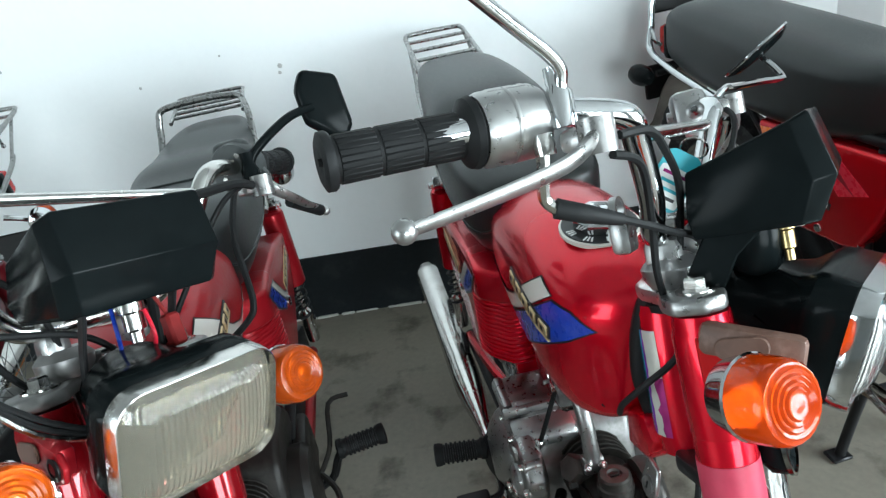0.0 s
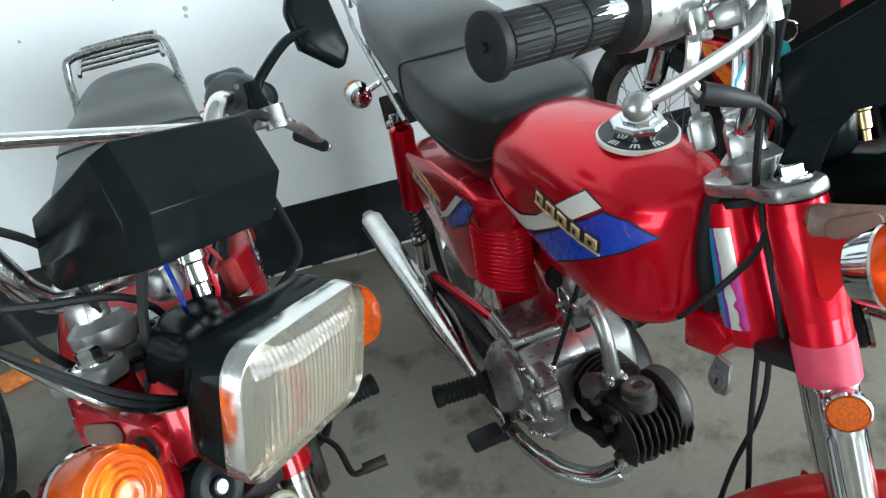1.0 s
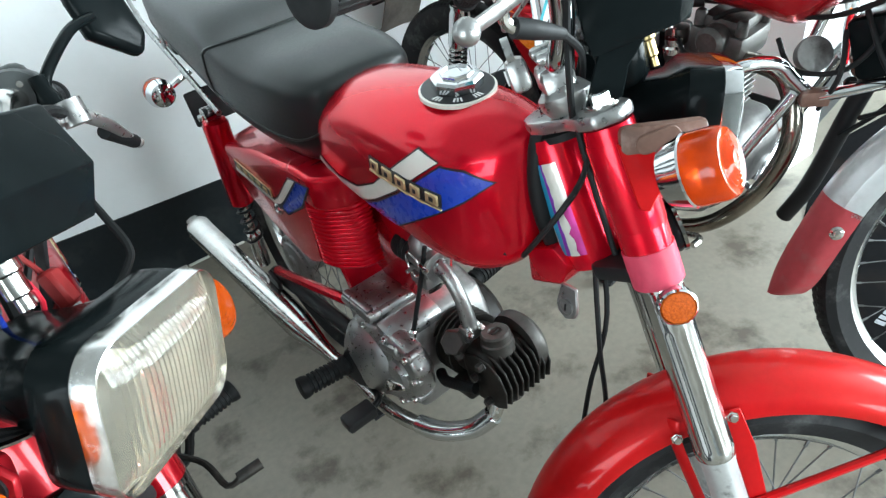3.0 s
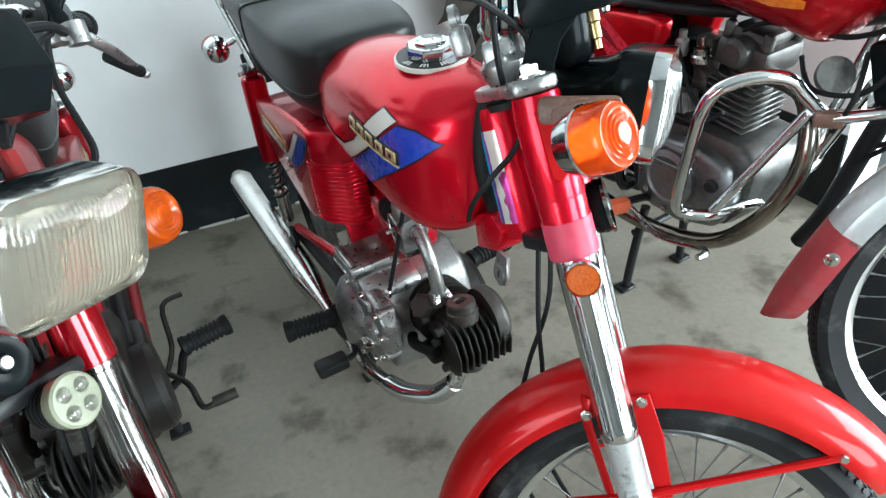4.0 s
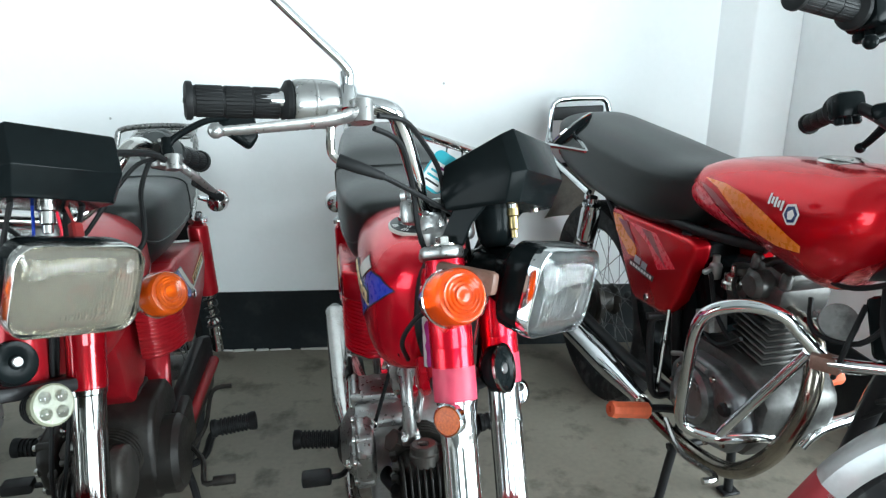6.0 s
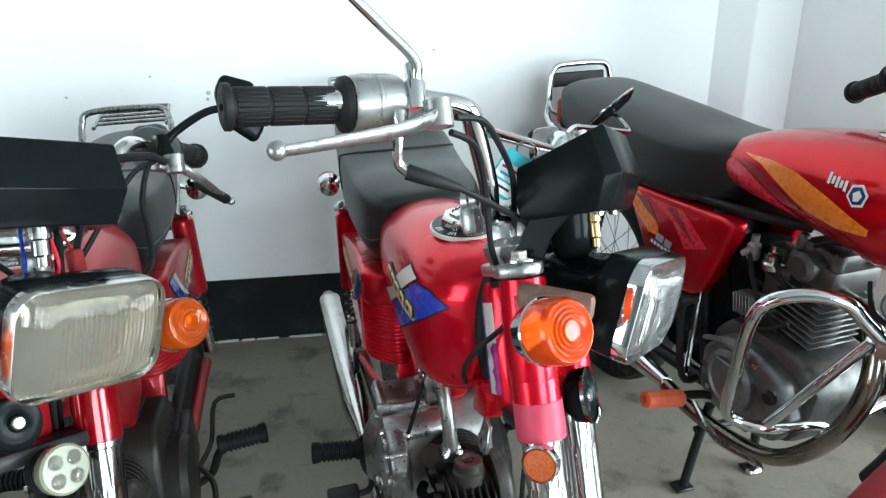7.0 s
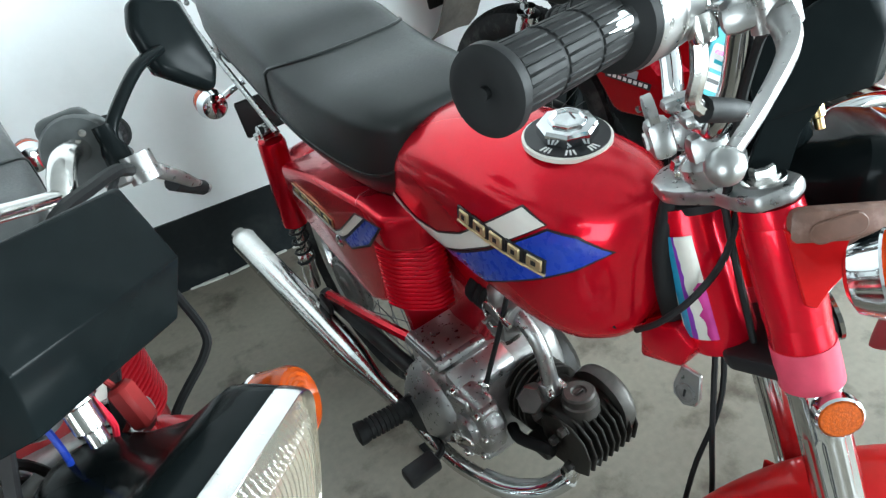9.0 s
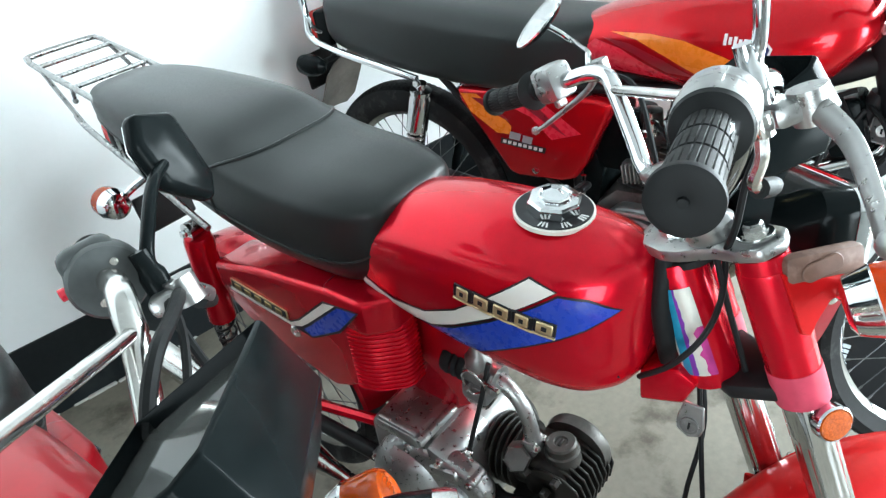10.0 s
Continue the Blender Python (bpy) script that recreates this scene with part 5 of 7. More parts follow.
    wc = pose(0, 0.075, -0.735) @ Y90 @ pose(0, 0, 0, 0, 0, 0)
    # about x: angle 0 points down along the axis, so arcs are given from there
    half = [(0.290, -0.0545), (0.294, -0.0560), (0.308, -0.0540), (0.322, -0.0460), (0.332, -0.0330), (0.3375, -0.0170), (0.339, 0.0)]
    prof = half + [(r, -x) for r, x in half[-2::-1]] + [(r - 0.003, -x * 0.94) for r, x in half[2:-1]] + [(0.336, 0.0)] + [(r - 0.003, x * 0.94) for r, x in half[-2:1:-1]]
    guard_mat = o.get("guard", red)
    n = 44
    rings = []
    for i in range(n):
        a = radians(o.get("guard_from", 24) + (161 - o.get("guard_from", 24)) * i / (n - 1))
        flare = 1 + 0.05 * max(0, (i - n + 4) / 4) ** 2
        lift = o.get("guard_lift", 0.0)
        squeeze = min(1.0, (i + 1.6) / 4.5) ** 0.5 if i < 4 else 1.0
        rings.append([(h * squeeze, 0.075 + r * flare * math.cos(a), -0.735 + lift + r * flare * math.sin(a)) for r, h in prof])
    mgd = part("front_mudguard", Shape().rings(rings), guard_mat, bike, o.get("guard_label", "red painted steel front mudguard"), st)
    for s in (1, -1):
        part("strap", Shape().prism([(0.080, -0.424), (0.106, -0.424), (0.111, -0.480), (0.106, -0.572), (0.086, -0.574), (0.084, -0.480)], 0.004, Matrix(((0, 0, 1, s * 0.0585), (1, 0, 0, 0), (0, 1, 0, 0), (0, 0, 0, 1))), 0.001, 1), guard_mat, mgd)
        part("strap", Shape().tube([(s * 0.0515, 0.030, -0.42), (s * 0.054, 0.024, -0.45), (s * 0.056, 0.03, -0.56)], 0.009, 8, 3, flat=0.35), guard_mat, mgd)
        for a in (o.get("stay_a", 40), 146):
            q = Vector((s * 0.0525, 0.075 + 0.298 * math.cos(radians(a)), -0.735 + o.get("guard_lift", 0.0) + 0.298 * math.sin(radians(a))))
            part("stay", Shape().tube([(s * 0.064, 0.07, -0.562), q], 0.0055, 8, 0), guard_mat, mgd)
            bo = Shape()
            hexnut(bo, Matrix.Translation(q) @ pose(0, 0, 0, 0, s * 90), 0.006, 0.006)
            part("stay_bolt", bo, CHROME_OLD, mgd)
        for y, w in ((0.095, -0.432), (0.026, -0.440)):
            part("stay_bolt", hexnut(Shape(), pose(s * 0.0605, y, w, 0, s * 90), 0.006, 0.005), CHROME_OLD, mgd)
    if o.get("stripes"):
        part("cable_guide", Shape().tube([(-0.068, -0.075, -0.562), (-0.070, 0.05, -0.562), (-0.066, 0.17, -0.566)], 0.005, 8, 3), material("rusty_stay", (0.16, 0.075, 0.04), 0.7, vary=0.4, scale=60), bike, "rusty brown stay", st)
    # lamp ears, headlamp, signals
    for s in (1, -1):
        outline = [(0.060, -0.058), (0.120, -0.064), (0.148, -0.070), (0.157, -0.083), (0.150, -0.097), (0.115, -0.104), (0.085, -0.118), (0.062, -0.122)] if o.get("extras") else [(0.060, -0.060), (0.078, -0.074), (0.116, -0.086), (0.128, -0.096), (0.124, -0.107), (0.100, -0.111), (0.082, -0.126), (0.071, -0.138), (0.062, -0.132)]
        ear = Shape().prism(outline, 0.006, Matrix(((0, 0, 1, s * 0.103), (1, 0, 0, 0), (0, 1, 0, 0), (0, 0, 0, 1))), 0.0015, 1)
        ep = part("lamp_ear", ear, o.get("ear", red), bike, "scuffed red steel lamp bracket", st)
        if o.get("extras"):
            part("ear_bolt", Shape().lathe([(0.011, 0), (0.011, 0.002), (0.007, 0.003), (0.007, 0.001), (0, 0.001)], pose(s * 0.106, 0.138, -0.084, 0, s * 90), 16), DARK, ep)
        part("ear_arm", Shape().box((0.020, 0.085, 0.030), pose(s * 0.098, 0.104, -0.071, -15), 0.007, 2), o.get("arm", o.get("ear", red)), ep)
        part("ear_plate", Shape().prism(rounded(0.044, 0.019, 0.009), 0.003, Matrix(((0, 0, 1, s * 0.1095), (1, 0, 0, 0.098), (0, 1, 0, -0.070), (0, 0, 0, 1))), 0.001, 1), RUSTY_ARM, ep)
        part("ear_sleeve", Shape().lathe([(0.0278, -0.158), (0.0284, -0.155), (0.0284, -0.064), (0.0278, -0.060)], pose(s * FX, FY, 0), 26), o.get("fork_red", red), ep)
        sk = Shape().lathe([(0.012, 0), (0.012, 0.01), (0.009, 0.014), (0.009, 0.03)], pose(s * 0.104, 0.118, -0.108, 0, s * 90), 14)
        part("indicator_stalk", sk, CHROME_OLD, ep)
        splay = o.get("splay", 0)
        indicator(bike, st @ pose(s * (0.157 if splay else 0.150), 0.108 if splay else 0.128, -0.094, 4, 0, -s * splay), "chrome turn signal with a bright orange lens", o.get("amber", AMBER), r=0.034)
    lamp = headlamp(bike, st @ pose(o.get("lamp_x", 0), o.get("lamp_y", 0.205), o.get("lamp_w", -0.095), -22, 0, o.get("lamp_turn", 0)), 0.162, 0.118, o.get("glass", GLASS), o.get("rim", CHROME), "black rectangular headlamp with a chrome rim")
    for s in (1, -1):
        part("ear_bolt", hexnut(Shape(), pose(s * 0.109, 0.128, -0.098, 0, s * 90), 0.008, 0.006), CHROME_OLD, bike, "", st)
    # meter cowl: a hollow angular shell, open towards the rider
    lift = o.get("cowl", 0.0)
    top_row = [(0.070, 0.070, 0.080), (0.074, 0.158, 0.106), (0.066, 0.172, 0.112)]
    mid_row = [(0.076, 0.066, 0.042), (0.076, 0.168, 0.056), (0.066, 0.186, 0.058)]
    low_row = [(0.073, 0.068, 0.020), (0.072, 0.156, 0.020), (0.060, 0.170, 0.020)]
    def loop(row, k):
        half = [Vector(p) for p in row]
        pts = half + [Vector((-p.x, p.y, p.z)) for p in half[::-1]]
        c = Vector((0, 0.115, 0))
        grow_by = k * (1.07 if lift else 1.0)
        return [Vector((p.x * grow_by, c.y + (p.y - c.y) * grow_by, p.z + lift)) for p in pts]
    shell = Shape().rings([loop(low_row, 0.80), loop(low_row, 0.97), loop([tuple(Vector(p) + Vector((0, 0, 0.004))) for p in low_row], 1.0), loop(mid_row, 1.0), loop(top_row, 1.0), loop([tuple(Vector(p) + Vector((0, 0, 0.002))) for p in top_row], 0.955), loop(mid_row, 0.90)])
    bm = bmesh.new()
    tmp = shell.mesh("cowl_blank")
    bm.from_mesh(tmp)
    bmesh.ops.bevel(bm, geom=[e for e in bm.edges if len(e.link_faces) == 2 and e.calc_face_angle(0) > 0.25], offset=0.008 if lift else 0.0035, segments=3, affect="EDGES", profile=0.5, clamp_overlap=True)
    cowl = part("meter_cowl", Shape().from_bm(bm), PLASTIC, bike, "angular black plastic meter cowl", st, sharp=30)
    if lift:
        under, over = loop([tuple(Vector(p) - Vector((0, 0, 0.012))) for p in top_row], 0.93), loop([tuple(Vector(p) - Vector((0, 0, 0.009))) for p in top_row], 0.93)
        part("meter_window", Shape().rings([under, over]), SMOKED, cowl, "scuffed smoked plastic window over the meter")
    mm = pose(0.012, 0.104, 0.058 + lift, 24)
    dial = part("meter_glass", Shape().lathe([(0.041, -0.02), (0.041, 0.004), (0.037, 0.006), (0.036, 0.003), (0.0, 0.003)], mm, 30), DULL_METER, cowl, "round speedometer with a pale dial")
    part("dial_ring", Shape().ring([(0.030, 0.0031), (0.034, 0.0031), (0.034, 0.0038), (0.030, 0.0038)], mm, 30), WHITE_CARD, dial)
    for a0, a1, mat in ((20, 70, CRIMSON_DECAL), (80, 130, WHITE_CARD), (140, 190, GREEN_DECAL)):
        part("dial_mark", Shape().ring([(0.020, 0.0031), (0.026, 0.0031), (0.026, 0.0037), (0.020, 0.0037)], mm, 8, a0, a1), mat, dial)
    part("meter_socket", Shape().lathe([(k * r, z) for k in (0.68 if o.get("brass") else 1.0,) for r, z in ((0.0065, -0.040), (0.0065, -0.030), (0.010, -0.028), (0.010, -0.012), (0.013, -0.010), (0.013, 0.0))], pose(0.005, 0.135, 0.020 + lift), 14), BRASS if o.get("brass") else CHROME_OLD, cowl, "metal cable socket under the cowl")
    if not lift:
        part("meter_body", Shape().lathe([(0.016, -0.030), (0.024, -0.022), (0.028, 0.004), (0.030, 0.022)], pose(0, 0.105, 0), 24), PLASTIC, cowl)
    else:
        for x in (-0.046, 0.046):
            part("meter_stay", Shape().prism([(0.078, -0.060), (0.089, -0.060), (0.112, 0.0), (0.138, 0.026 + lift), (0.124, 0.026 + lift), (0.100, 0.0)], 0.004, Matrix(((0, 0, 1, x), (1, 0, 0, 0), (0, 1, 0, 0), (0, 0, 0, 1))), 0.0012, 1), DARK, cowl, "black steel meter bracket")
        for x, y, mat in ((-0.030, 0.115, EAR), (0.012, 0.110, BLUE_DECAL), (-0.012, 0.120, CRIMSON_DECAL)):
            part("loose_wire", Shape().tube([(x, y, 0.020 + lift), (x * 1.3, y + 0.008, -0.004), (x * 0.8, y - 0.012, -0.030), (x * 0.5, y - 0.030, -0.062)], 0.0022, 7, 5), mat, cowl)
        part("connector", Shape().box((0.018, 0.014, 0.034), pose(-0.036, 0.128, -0.002, 8, 0, 12), 0.003, 1), EAR, cowl, "faded red plug connector")
    for s in (1, -1) if not lift else ():
        part("meter_stay", Shape().prism([(0.045, -0.028), (0.085, -0.028), (0.10, 0.0), (0.125, 0.022 + lift), (0.075, 0.022 + lift)], 0.005, Matrix(((0, 0, 1, s * 0.062), (1, 0, 0, 0), (0, 1, 0, 0), (0, 0, 0, 1))), 0.0015, 1), PLASTIC, cowl)
        part("rivet", Shape().lathe([(0.006, 0), (0.005, 0.004), (0, 0.005)], pose(s * 0.040, 0.150, 0.020 + lift, 180), 10), CHROME, cowl)
    # handlebar
    hbar = [(-0.405, -0.037, 0.130), (-0.25, 0.020, 0.140), (-0.20, 0.050, 0.143), (-0.170, 0.062, 0.135), (-0.147, 0.058, 0.114), (-0.108, 0.046, 0.062), (-0.080, 0.036, 0.034), (-0.05, 0.034, 0.028), (0.05, 0.034, 0.028), (0.080, 0.036, 0.034), (0.108, 0.048, 0.066), (0.147, 0.056, 0.118), (0.166, 0.057, 0.138), (0.188, 0.032, 0.148), (0.214, 0.003, 0.152), (0.330, -0.104, 0.151)]
    up = o.get("bar_up", 0.0)
    hbar = [(x, y, w + up * max(0.0, min(1.0, (x - 0.06) / 0.10))) for x, y, w in hbar]
    if o.get("left_bar"):
        hbar = [(-0.385, -0.063, 0.175), (-0.262, 0.002, 0.167), (-0.205, 0.036, 0.165), (-0.176, 0.050, 0.160), (-0.158, 0.055, 0.146), (-0.146, 0.055, 0.126)] + hbar[5:]
    bar = part("handlebar", Shape().tube(hbar, 0.0112, 14, 6), o.get("bar", CHROME), bike, "chrome handlebar with a cross brace", st)
    bw = 0.020 if lift else 0.0
    part("cross_brace", Shape().tube([(-0.150, 0.057, 0.136) if o.get("left_bar") else (-0.150 - bw, 0.057, 0.120 + bw), (0.150 + bw, 0.055, 0.122 + bw + up * 0.9)], 0.0065, 10, 0), CHROME_OLD, bar)
    for s in (1, -1):
        cl = part("bar_clamp", Shape().box((0.028, 0.036, 0.036), pose(s * 0.042, 0.032, 0.006), 0.010, 2), ALU, bar, "alloy handlebar clamp")
        part("clamp_cap", Shape().box((0.028, 0.036, 0.014), pose(s * 0.042, 0.034, 0.036), 0.006, 2), ALU, cl)
    g = grip_shape().mesh("grip")
    for s in (1, -1):
        end, root = (Vector((0.335, -0.109, 0.151 + up)), Vector((0.240, -0.034, 0.151 + up))) if s > 0 else (Vector((-0.387, -0.064, 0.175)), Vector((-0.264, 0.001, 0.167))) if o.get("left_bar") else (Vector((-0.407, -0.0375, 0.130)), Vector((-0.268, 0.012, 0.139)))
        part("grip", g, RUBBER, bar, "ribbed black rubber grip", along(end, root))
        u = (root - end).normalized()
        c = root + u * 0.022
        tf = along(c - u * 0.024, c + u * 0.03)
        if s > 0:
            hs = Shape().lathe([(0.016, 0), (0.027, 0.001), (0.029, 0.006), (0.029, 0.048), (0.026, 0.054), (0.013, 0.060)], tf, 30)
            hs.box((0.030, 0.034, 0.046), tf @ pose(0.0, 0.012, 0.028), 0.008, 2)
            hs.ring([(0.0292, 0.024), (0.0298, 0.025), (0.0298, 0.027), (0.0292, 0.028)], tf, 30)
            part("throttle_housing", hs, ALU, bar, "alloy throttle housing")
        elif o.get("left_bar"):
            hs = Shape().lathe([(0.014, -0.004), (0.030, -0.003), (0.034, 0.002), (0.034, 0.030), (0.031, 0.036), (0.014, 0.038)], tf, 26)
            hs.box((0.050, 0.056, 0.032), tf @ pose(-0.004, 0.010, 0.015), 0.012, 3)
            hs.box((0.012, 0.020, 0.014), tf @ pose(0.030, -0.014, 0.012, 0, 0, 30), 0.004, 2)
            hp = part("switch_housing", hs, SWITCH_GREY, bar, "worn grey handlebar switch housing")
            part("switch_knob", Shape().lathe([(0.006, 0), (0.006, 0.006), (0, 0.007)], tf @ pose(-0.033, 0.004, 0.012, 0, -90), 10), CRIMSON_DECAL, hp, "small red button")
            for k in (-1, 1):
                part("screw", Shape().lathe([(0.0035, 0), (0.0035, 0.002), (0, 0.002)], tf @ pose(0.012 * k, 0.014 * k, 0.0375), 10), CHROME_OLD, hp)
        else:
            hs = Shape().box((0.044, 0.050, 0.046), tf @ pose(0, 0.004, 0.022), 0.010, 2)
            hs.box((0.018, 0.016, 0.012), tf @ pose(0.0, -0.024, 0.02), 0.003, 1)
            hs.lathe([(0.007, 0), (0.007, 0.006), (0, 0.007)], tf @ pose(-0.022, 0.0, 0.02, 0, -90), 10)
            part("switch_housing", hs, o.get("switch", ALU), bar, "handlebar switch housing")
        pc = Vector((0.208, 0.036, 0.128 + up)) if s > 0 else Vector((-0.222, 0.056, 0.132)) if o.get("left_bar") else Vector((-0.21, 0.062, 0.138))
        pr = Shape().box((0.036, 0.024, 0.018), Matrix.Translation(pc) @ pose(0, 0, 0, 0, 0, -s * 14), 0.006, 2)
        pr.lathe([(0.014, -0.013), (0.014, 0.013)], Matrix.Translation(pc) @ pose(s * 0.012, 0.014, 0), 14)
        part("lever_perch", pr, ALU, bar)
        lv = Shape()
        tip = Vector((0.362, -0.024, 0.095 + up)) if s > 0 else Vector((-0.362, 0.030, 0.082)) if o.get("left_bar") else Vector((-0.388, 0.008, 0.062))
        thin = 0.72 if s < 0 else 0.86
        lever(lv, pc + Vector((s * 0.014, 0.014, 0)), tip, (0, 0.012, -0.006), thin)
        ball(lv, tip + Vector((s * 0.006, -0.002, 0)), 0.0096 * thin)
        lo = part("lever", lv, ALU, bar, "polished alloy lever with a ball end")
        if s < 0 and o.get("sleeve"):
            part("lever_sleeve", Shape().tube([pc.lerp(tip, 0.45) + Vector((0, 0.009, -0.004)), pc.lerp(tip, 0.93) + Vector((0, 0.003, -0.001))], 0.0085, 10, 0), RUBBER, lo)
    # cables
    runs = [[(0.202, 0.060, 0.125), (0.165, 0.072, 0.124), (0.122, 0.070, 0.107), (0.071, 0.064, 0.072), (0.045, 0.05, 0.02), (0.035, 0.035, -0.05), (0.03, 0.03, -0.20)],
            [(0.20, 0.052, 0.112), (0.155, 0.058, 0.100), (0.118, 0.048, 0.055), (0.092, 0.036, 0.0), (0.06, 0.03, -0.04)],
            [(-0.20, 0.07, 0.135), (-0.15, 0.085, 0.11), (-0.10, 0.060, 0.03), (-0.06, 0.03, -0.06), (-0.05, 0.02, -0.22)],
            [(0.172, 0.039, 0.061), (0.10, 0.056, 0.036), (0.017, 0.062, 0.008), (-0.03, 0.045, -0.06), (-0.04, 0.03, -0.2)],
            [(0.0, 0.10, -0.02), (-0.06, 0.04, -0.15), (-0.07, 0.0, -0.32), (-0.078, -0.06, -0.43), (-0.075, -0.115, -0.55), (-0.075, -0.117, -0.603), (-0.075, -0.105, -0.67), (-0.075, -0.065, -0.713), (-0.060, 0.02, -0.75)],
            [(-0.02, 0.09, -0.02), (-0.045, 0.03, -0.16), (-0.055, -0.02, -0.34), (-0.070, -0.04, -0.44), (-0.075, -0.069, -0.56), (-0.075, -0.061, -0.631), (-0.075, -0.038, -0.689), (-0.058, 0.03, -0.74)]]
    for r in runs:
        part("control_cable", Shape().tube(r, 0.0036, 7, 6), RUBBER, bike, "", st)
    bt = Shape().tube([(0.222, 0.008, 0.128), (0.222, 0.004, 0.108), (0.214, -0.002, 0.090), (0.208, 0.004, 0.080)], 0.0052, 8, 4)
    bt.lathe([(0.008, -0.008), (0.009, 0.0), (0.008, 0.008)], pose(0.222, 0.010, 0.130), 10)
    part("cable_elbow", bt, CHROME_OLD, bike, "", st)
    part("cable_boot", Shape().tube([(0.209, 0.003, 0.081), (0.196, 0.020, 0.072), (0.170, 0.040, 0.060)], [0.0085, 0.008, 0.005], 10, 3), RUBBER, bike, "", st)
    # ignition lock on the clamp
    if o.get("key", True):
        ig = Shape().box((0.03, 0.022, 0.036), pose(0.042, -0.004, 0.030), 0.007, 2)
        ig.ring([(0.011, -0.004), (0.016, -0.004), (0.016, 0.004), (0.011, 0.004)], pose(0.042, -0.006, 0.054, 90), 18)
        kb = part("ignition_lock", ig, ALU, bike, "alloy ignition lock with a key slot", st)
        part("lock_face", Shape().lathe([(0.008, 0), (0.008, 0.002), (0, 0.002)], pose(0.042, -0.0152, 0.030, 90), 16), WHITE_CARD, kb)
        part("key_slot", Shape().box((0.0025, 0.001, 0.010), pose(0.042, -0.0176, 0.030)), BLACK_DECAL, kb)
    # mirrors
    for s, kind in o.get("mirrors", ()):
        if kind == "tall":
            sm = Shape().tube([(s * 0.206, 0.022, 0.145), (s * 0.208, 0.026, 0.170), (s * 0.216, 0.029, 0.187), (s * 0.252, 0.014, 0.218), (s * 0.33, -0.022, 0.286), (s * 0.40, -0.055, 0.345)], 0.0055, 10, 6)
            sm.lathe([(0.011, 0.140), (0.011, 0.165), (0.008, 0.17), (0.008, 0.185)], pose(s * 0.206, 0.022, 0), 14)
            mp = part("mirror_stem", sm, CHROME, bar, "tall chrome mirror stem")
            hm = Matrix.Translation((s * 0.425, -0.075, 0.378)) @ pose(0, 0, 0, 80, 0, s * 10)
            part("mirror_shell", Shape().lathe([(0.0, -0.022), (0.03, -0.018), (0.050, -0.004), (0.052, 0.004), (0.048, 0.004)], hm, 28), PLASTIC, mp)
            part("mirror_glass", Shape().lathe([(0.049, 0.0045), (0, 0.0045)], hm, 28), MIRROR, mp)
        elif kind == "low":
            sm = Shape().tube([(s * 0.215, 0.060, 0.150), (s * 0.232, 0.070, 0.160), (s * 0.255, 0.079, 0.160), (s * 0.34, 0.100, 0.162), (s * 0.405, 0.118, 0.162), (s * 0.424, 0.119, 0.166), (s * 0.430, 0.110, 0.182), (s * 0.436, 0.096, 0.200)], 0.0045, 8, 5)
            mp = part("mirror_stem", sm, CHROME, bar, "short bent chrome mirror stem")
            n = Vector((-s * 0.133, -0.493, 0.859)).normalized()
            v = Vector((-s * 0.06, 0.87, 0.49)).normalized()
            u = v.cross(n).normalized()
            v = n.cross(u)
            hm = Matrix.Translation((s * 0.442, 0.089, 0.212)) @ Matrix((u, v, n)).transposed().to_4x4() @ Matrix.Diagonal((0.80, 1.25, 1, 1))
            part("mirror_shell", Shape().lathe([(0.0, -0.012), (0.03, -0.009), (0.041, -0.002), (0.0425, 0.003), (0.039, 0.003)], hm, 28), PLASTIC, mp, "black oval mirror shell")
            part("mirror_rim", Shape().ring([(0.0405, -0.001), (0.0435, 0.001), (0.0435, 0.004), (0.0395, 0.004)], hm, 28), CHROME, mp)
            part("mirror_glass", Shape().lathe([(0.0395, 0.0035), (0, 0.0035)], hm, 28), MIRROR, mp)
        else:
            sm = Shape().tube([(s * 0.235, 0.052, 0.140), (s * 0.237, 0.054, 0.165), (s * 0.255, 0.058, 0.185), (s * 0.310, 0.062, 0.218), (s * 0.356, 0.064, 0.230)], 0.0062, 10, 6)
            sm.lathe([(0.012, 0.14), (0.012, 0.165), (0.009, 0.172), (0.009, 0.188)], pose(s * 0.235, 0.052, -0.01), 12)
            mp = part("mirror_stem", sm, PLASTIC, bar, "black mirror stem")
            hm = Matrix.Translation((s * 0.376, 0.064, 0.228)) @ pose(0, 0, 0, 90, 0, o.get("mirror_turn", 0))
            hexo = [(-0.036, 0.030), (-0.022, 0.058), (0.030, 0.046), (0.040, -0.030), (0.022, -0.056), (-0.030, -0.020)]
            hexo = [(x * s, y) for x, y in hexo]
            part("mirror_shell", Shape().prism(hexo, 0.024, hm, 0.009, 3), PLASTIC, mp, "faceted black mirror shell")
            part("mirror_glass", Shape().prism([(x * 0.86, y * 0.86) for x, y in hexo], 0.002, hm @ pose(0, 0, 0.0135)), MIRROR, mp)
    # key tag
    if o.get("tag"):
        v = Vector((-0.010, 0.029, 0.038)).normalized()
        n = Vector((0.90, 0.40, -0.05))
        n = (n - v * n.dot(v)).normalized()
        u = v.cross(n)
        tm = Matrix.Translation((0.060, 0.056, 0.076)) @ Matrix((u, v, n)).transposed().to_4x4()
        tp = part("key_tag", Shape().prism(rounded(0.036, 0.056, 0.010), 0.0016, tm, 0.0004, 1), TEAL, bike, "teal and white paper tag on the key ring", st)
        part("tag_panel", Shape().prism(rounded(0.031, 0.036, 0.003), 0.0004, tm @ pose(0, -0.006, 0.0012)), WHITE_CARD, tp)
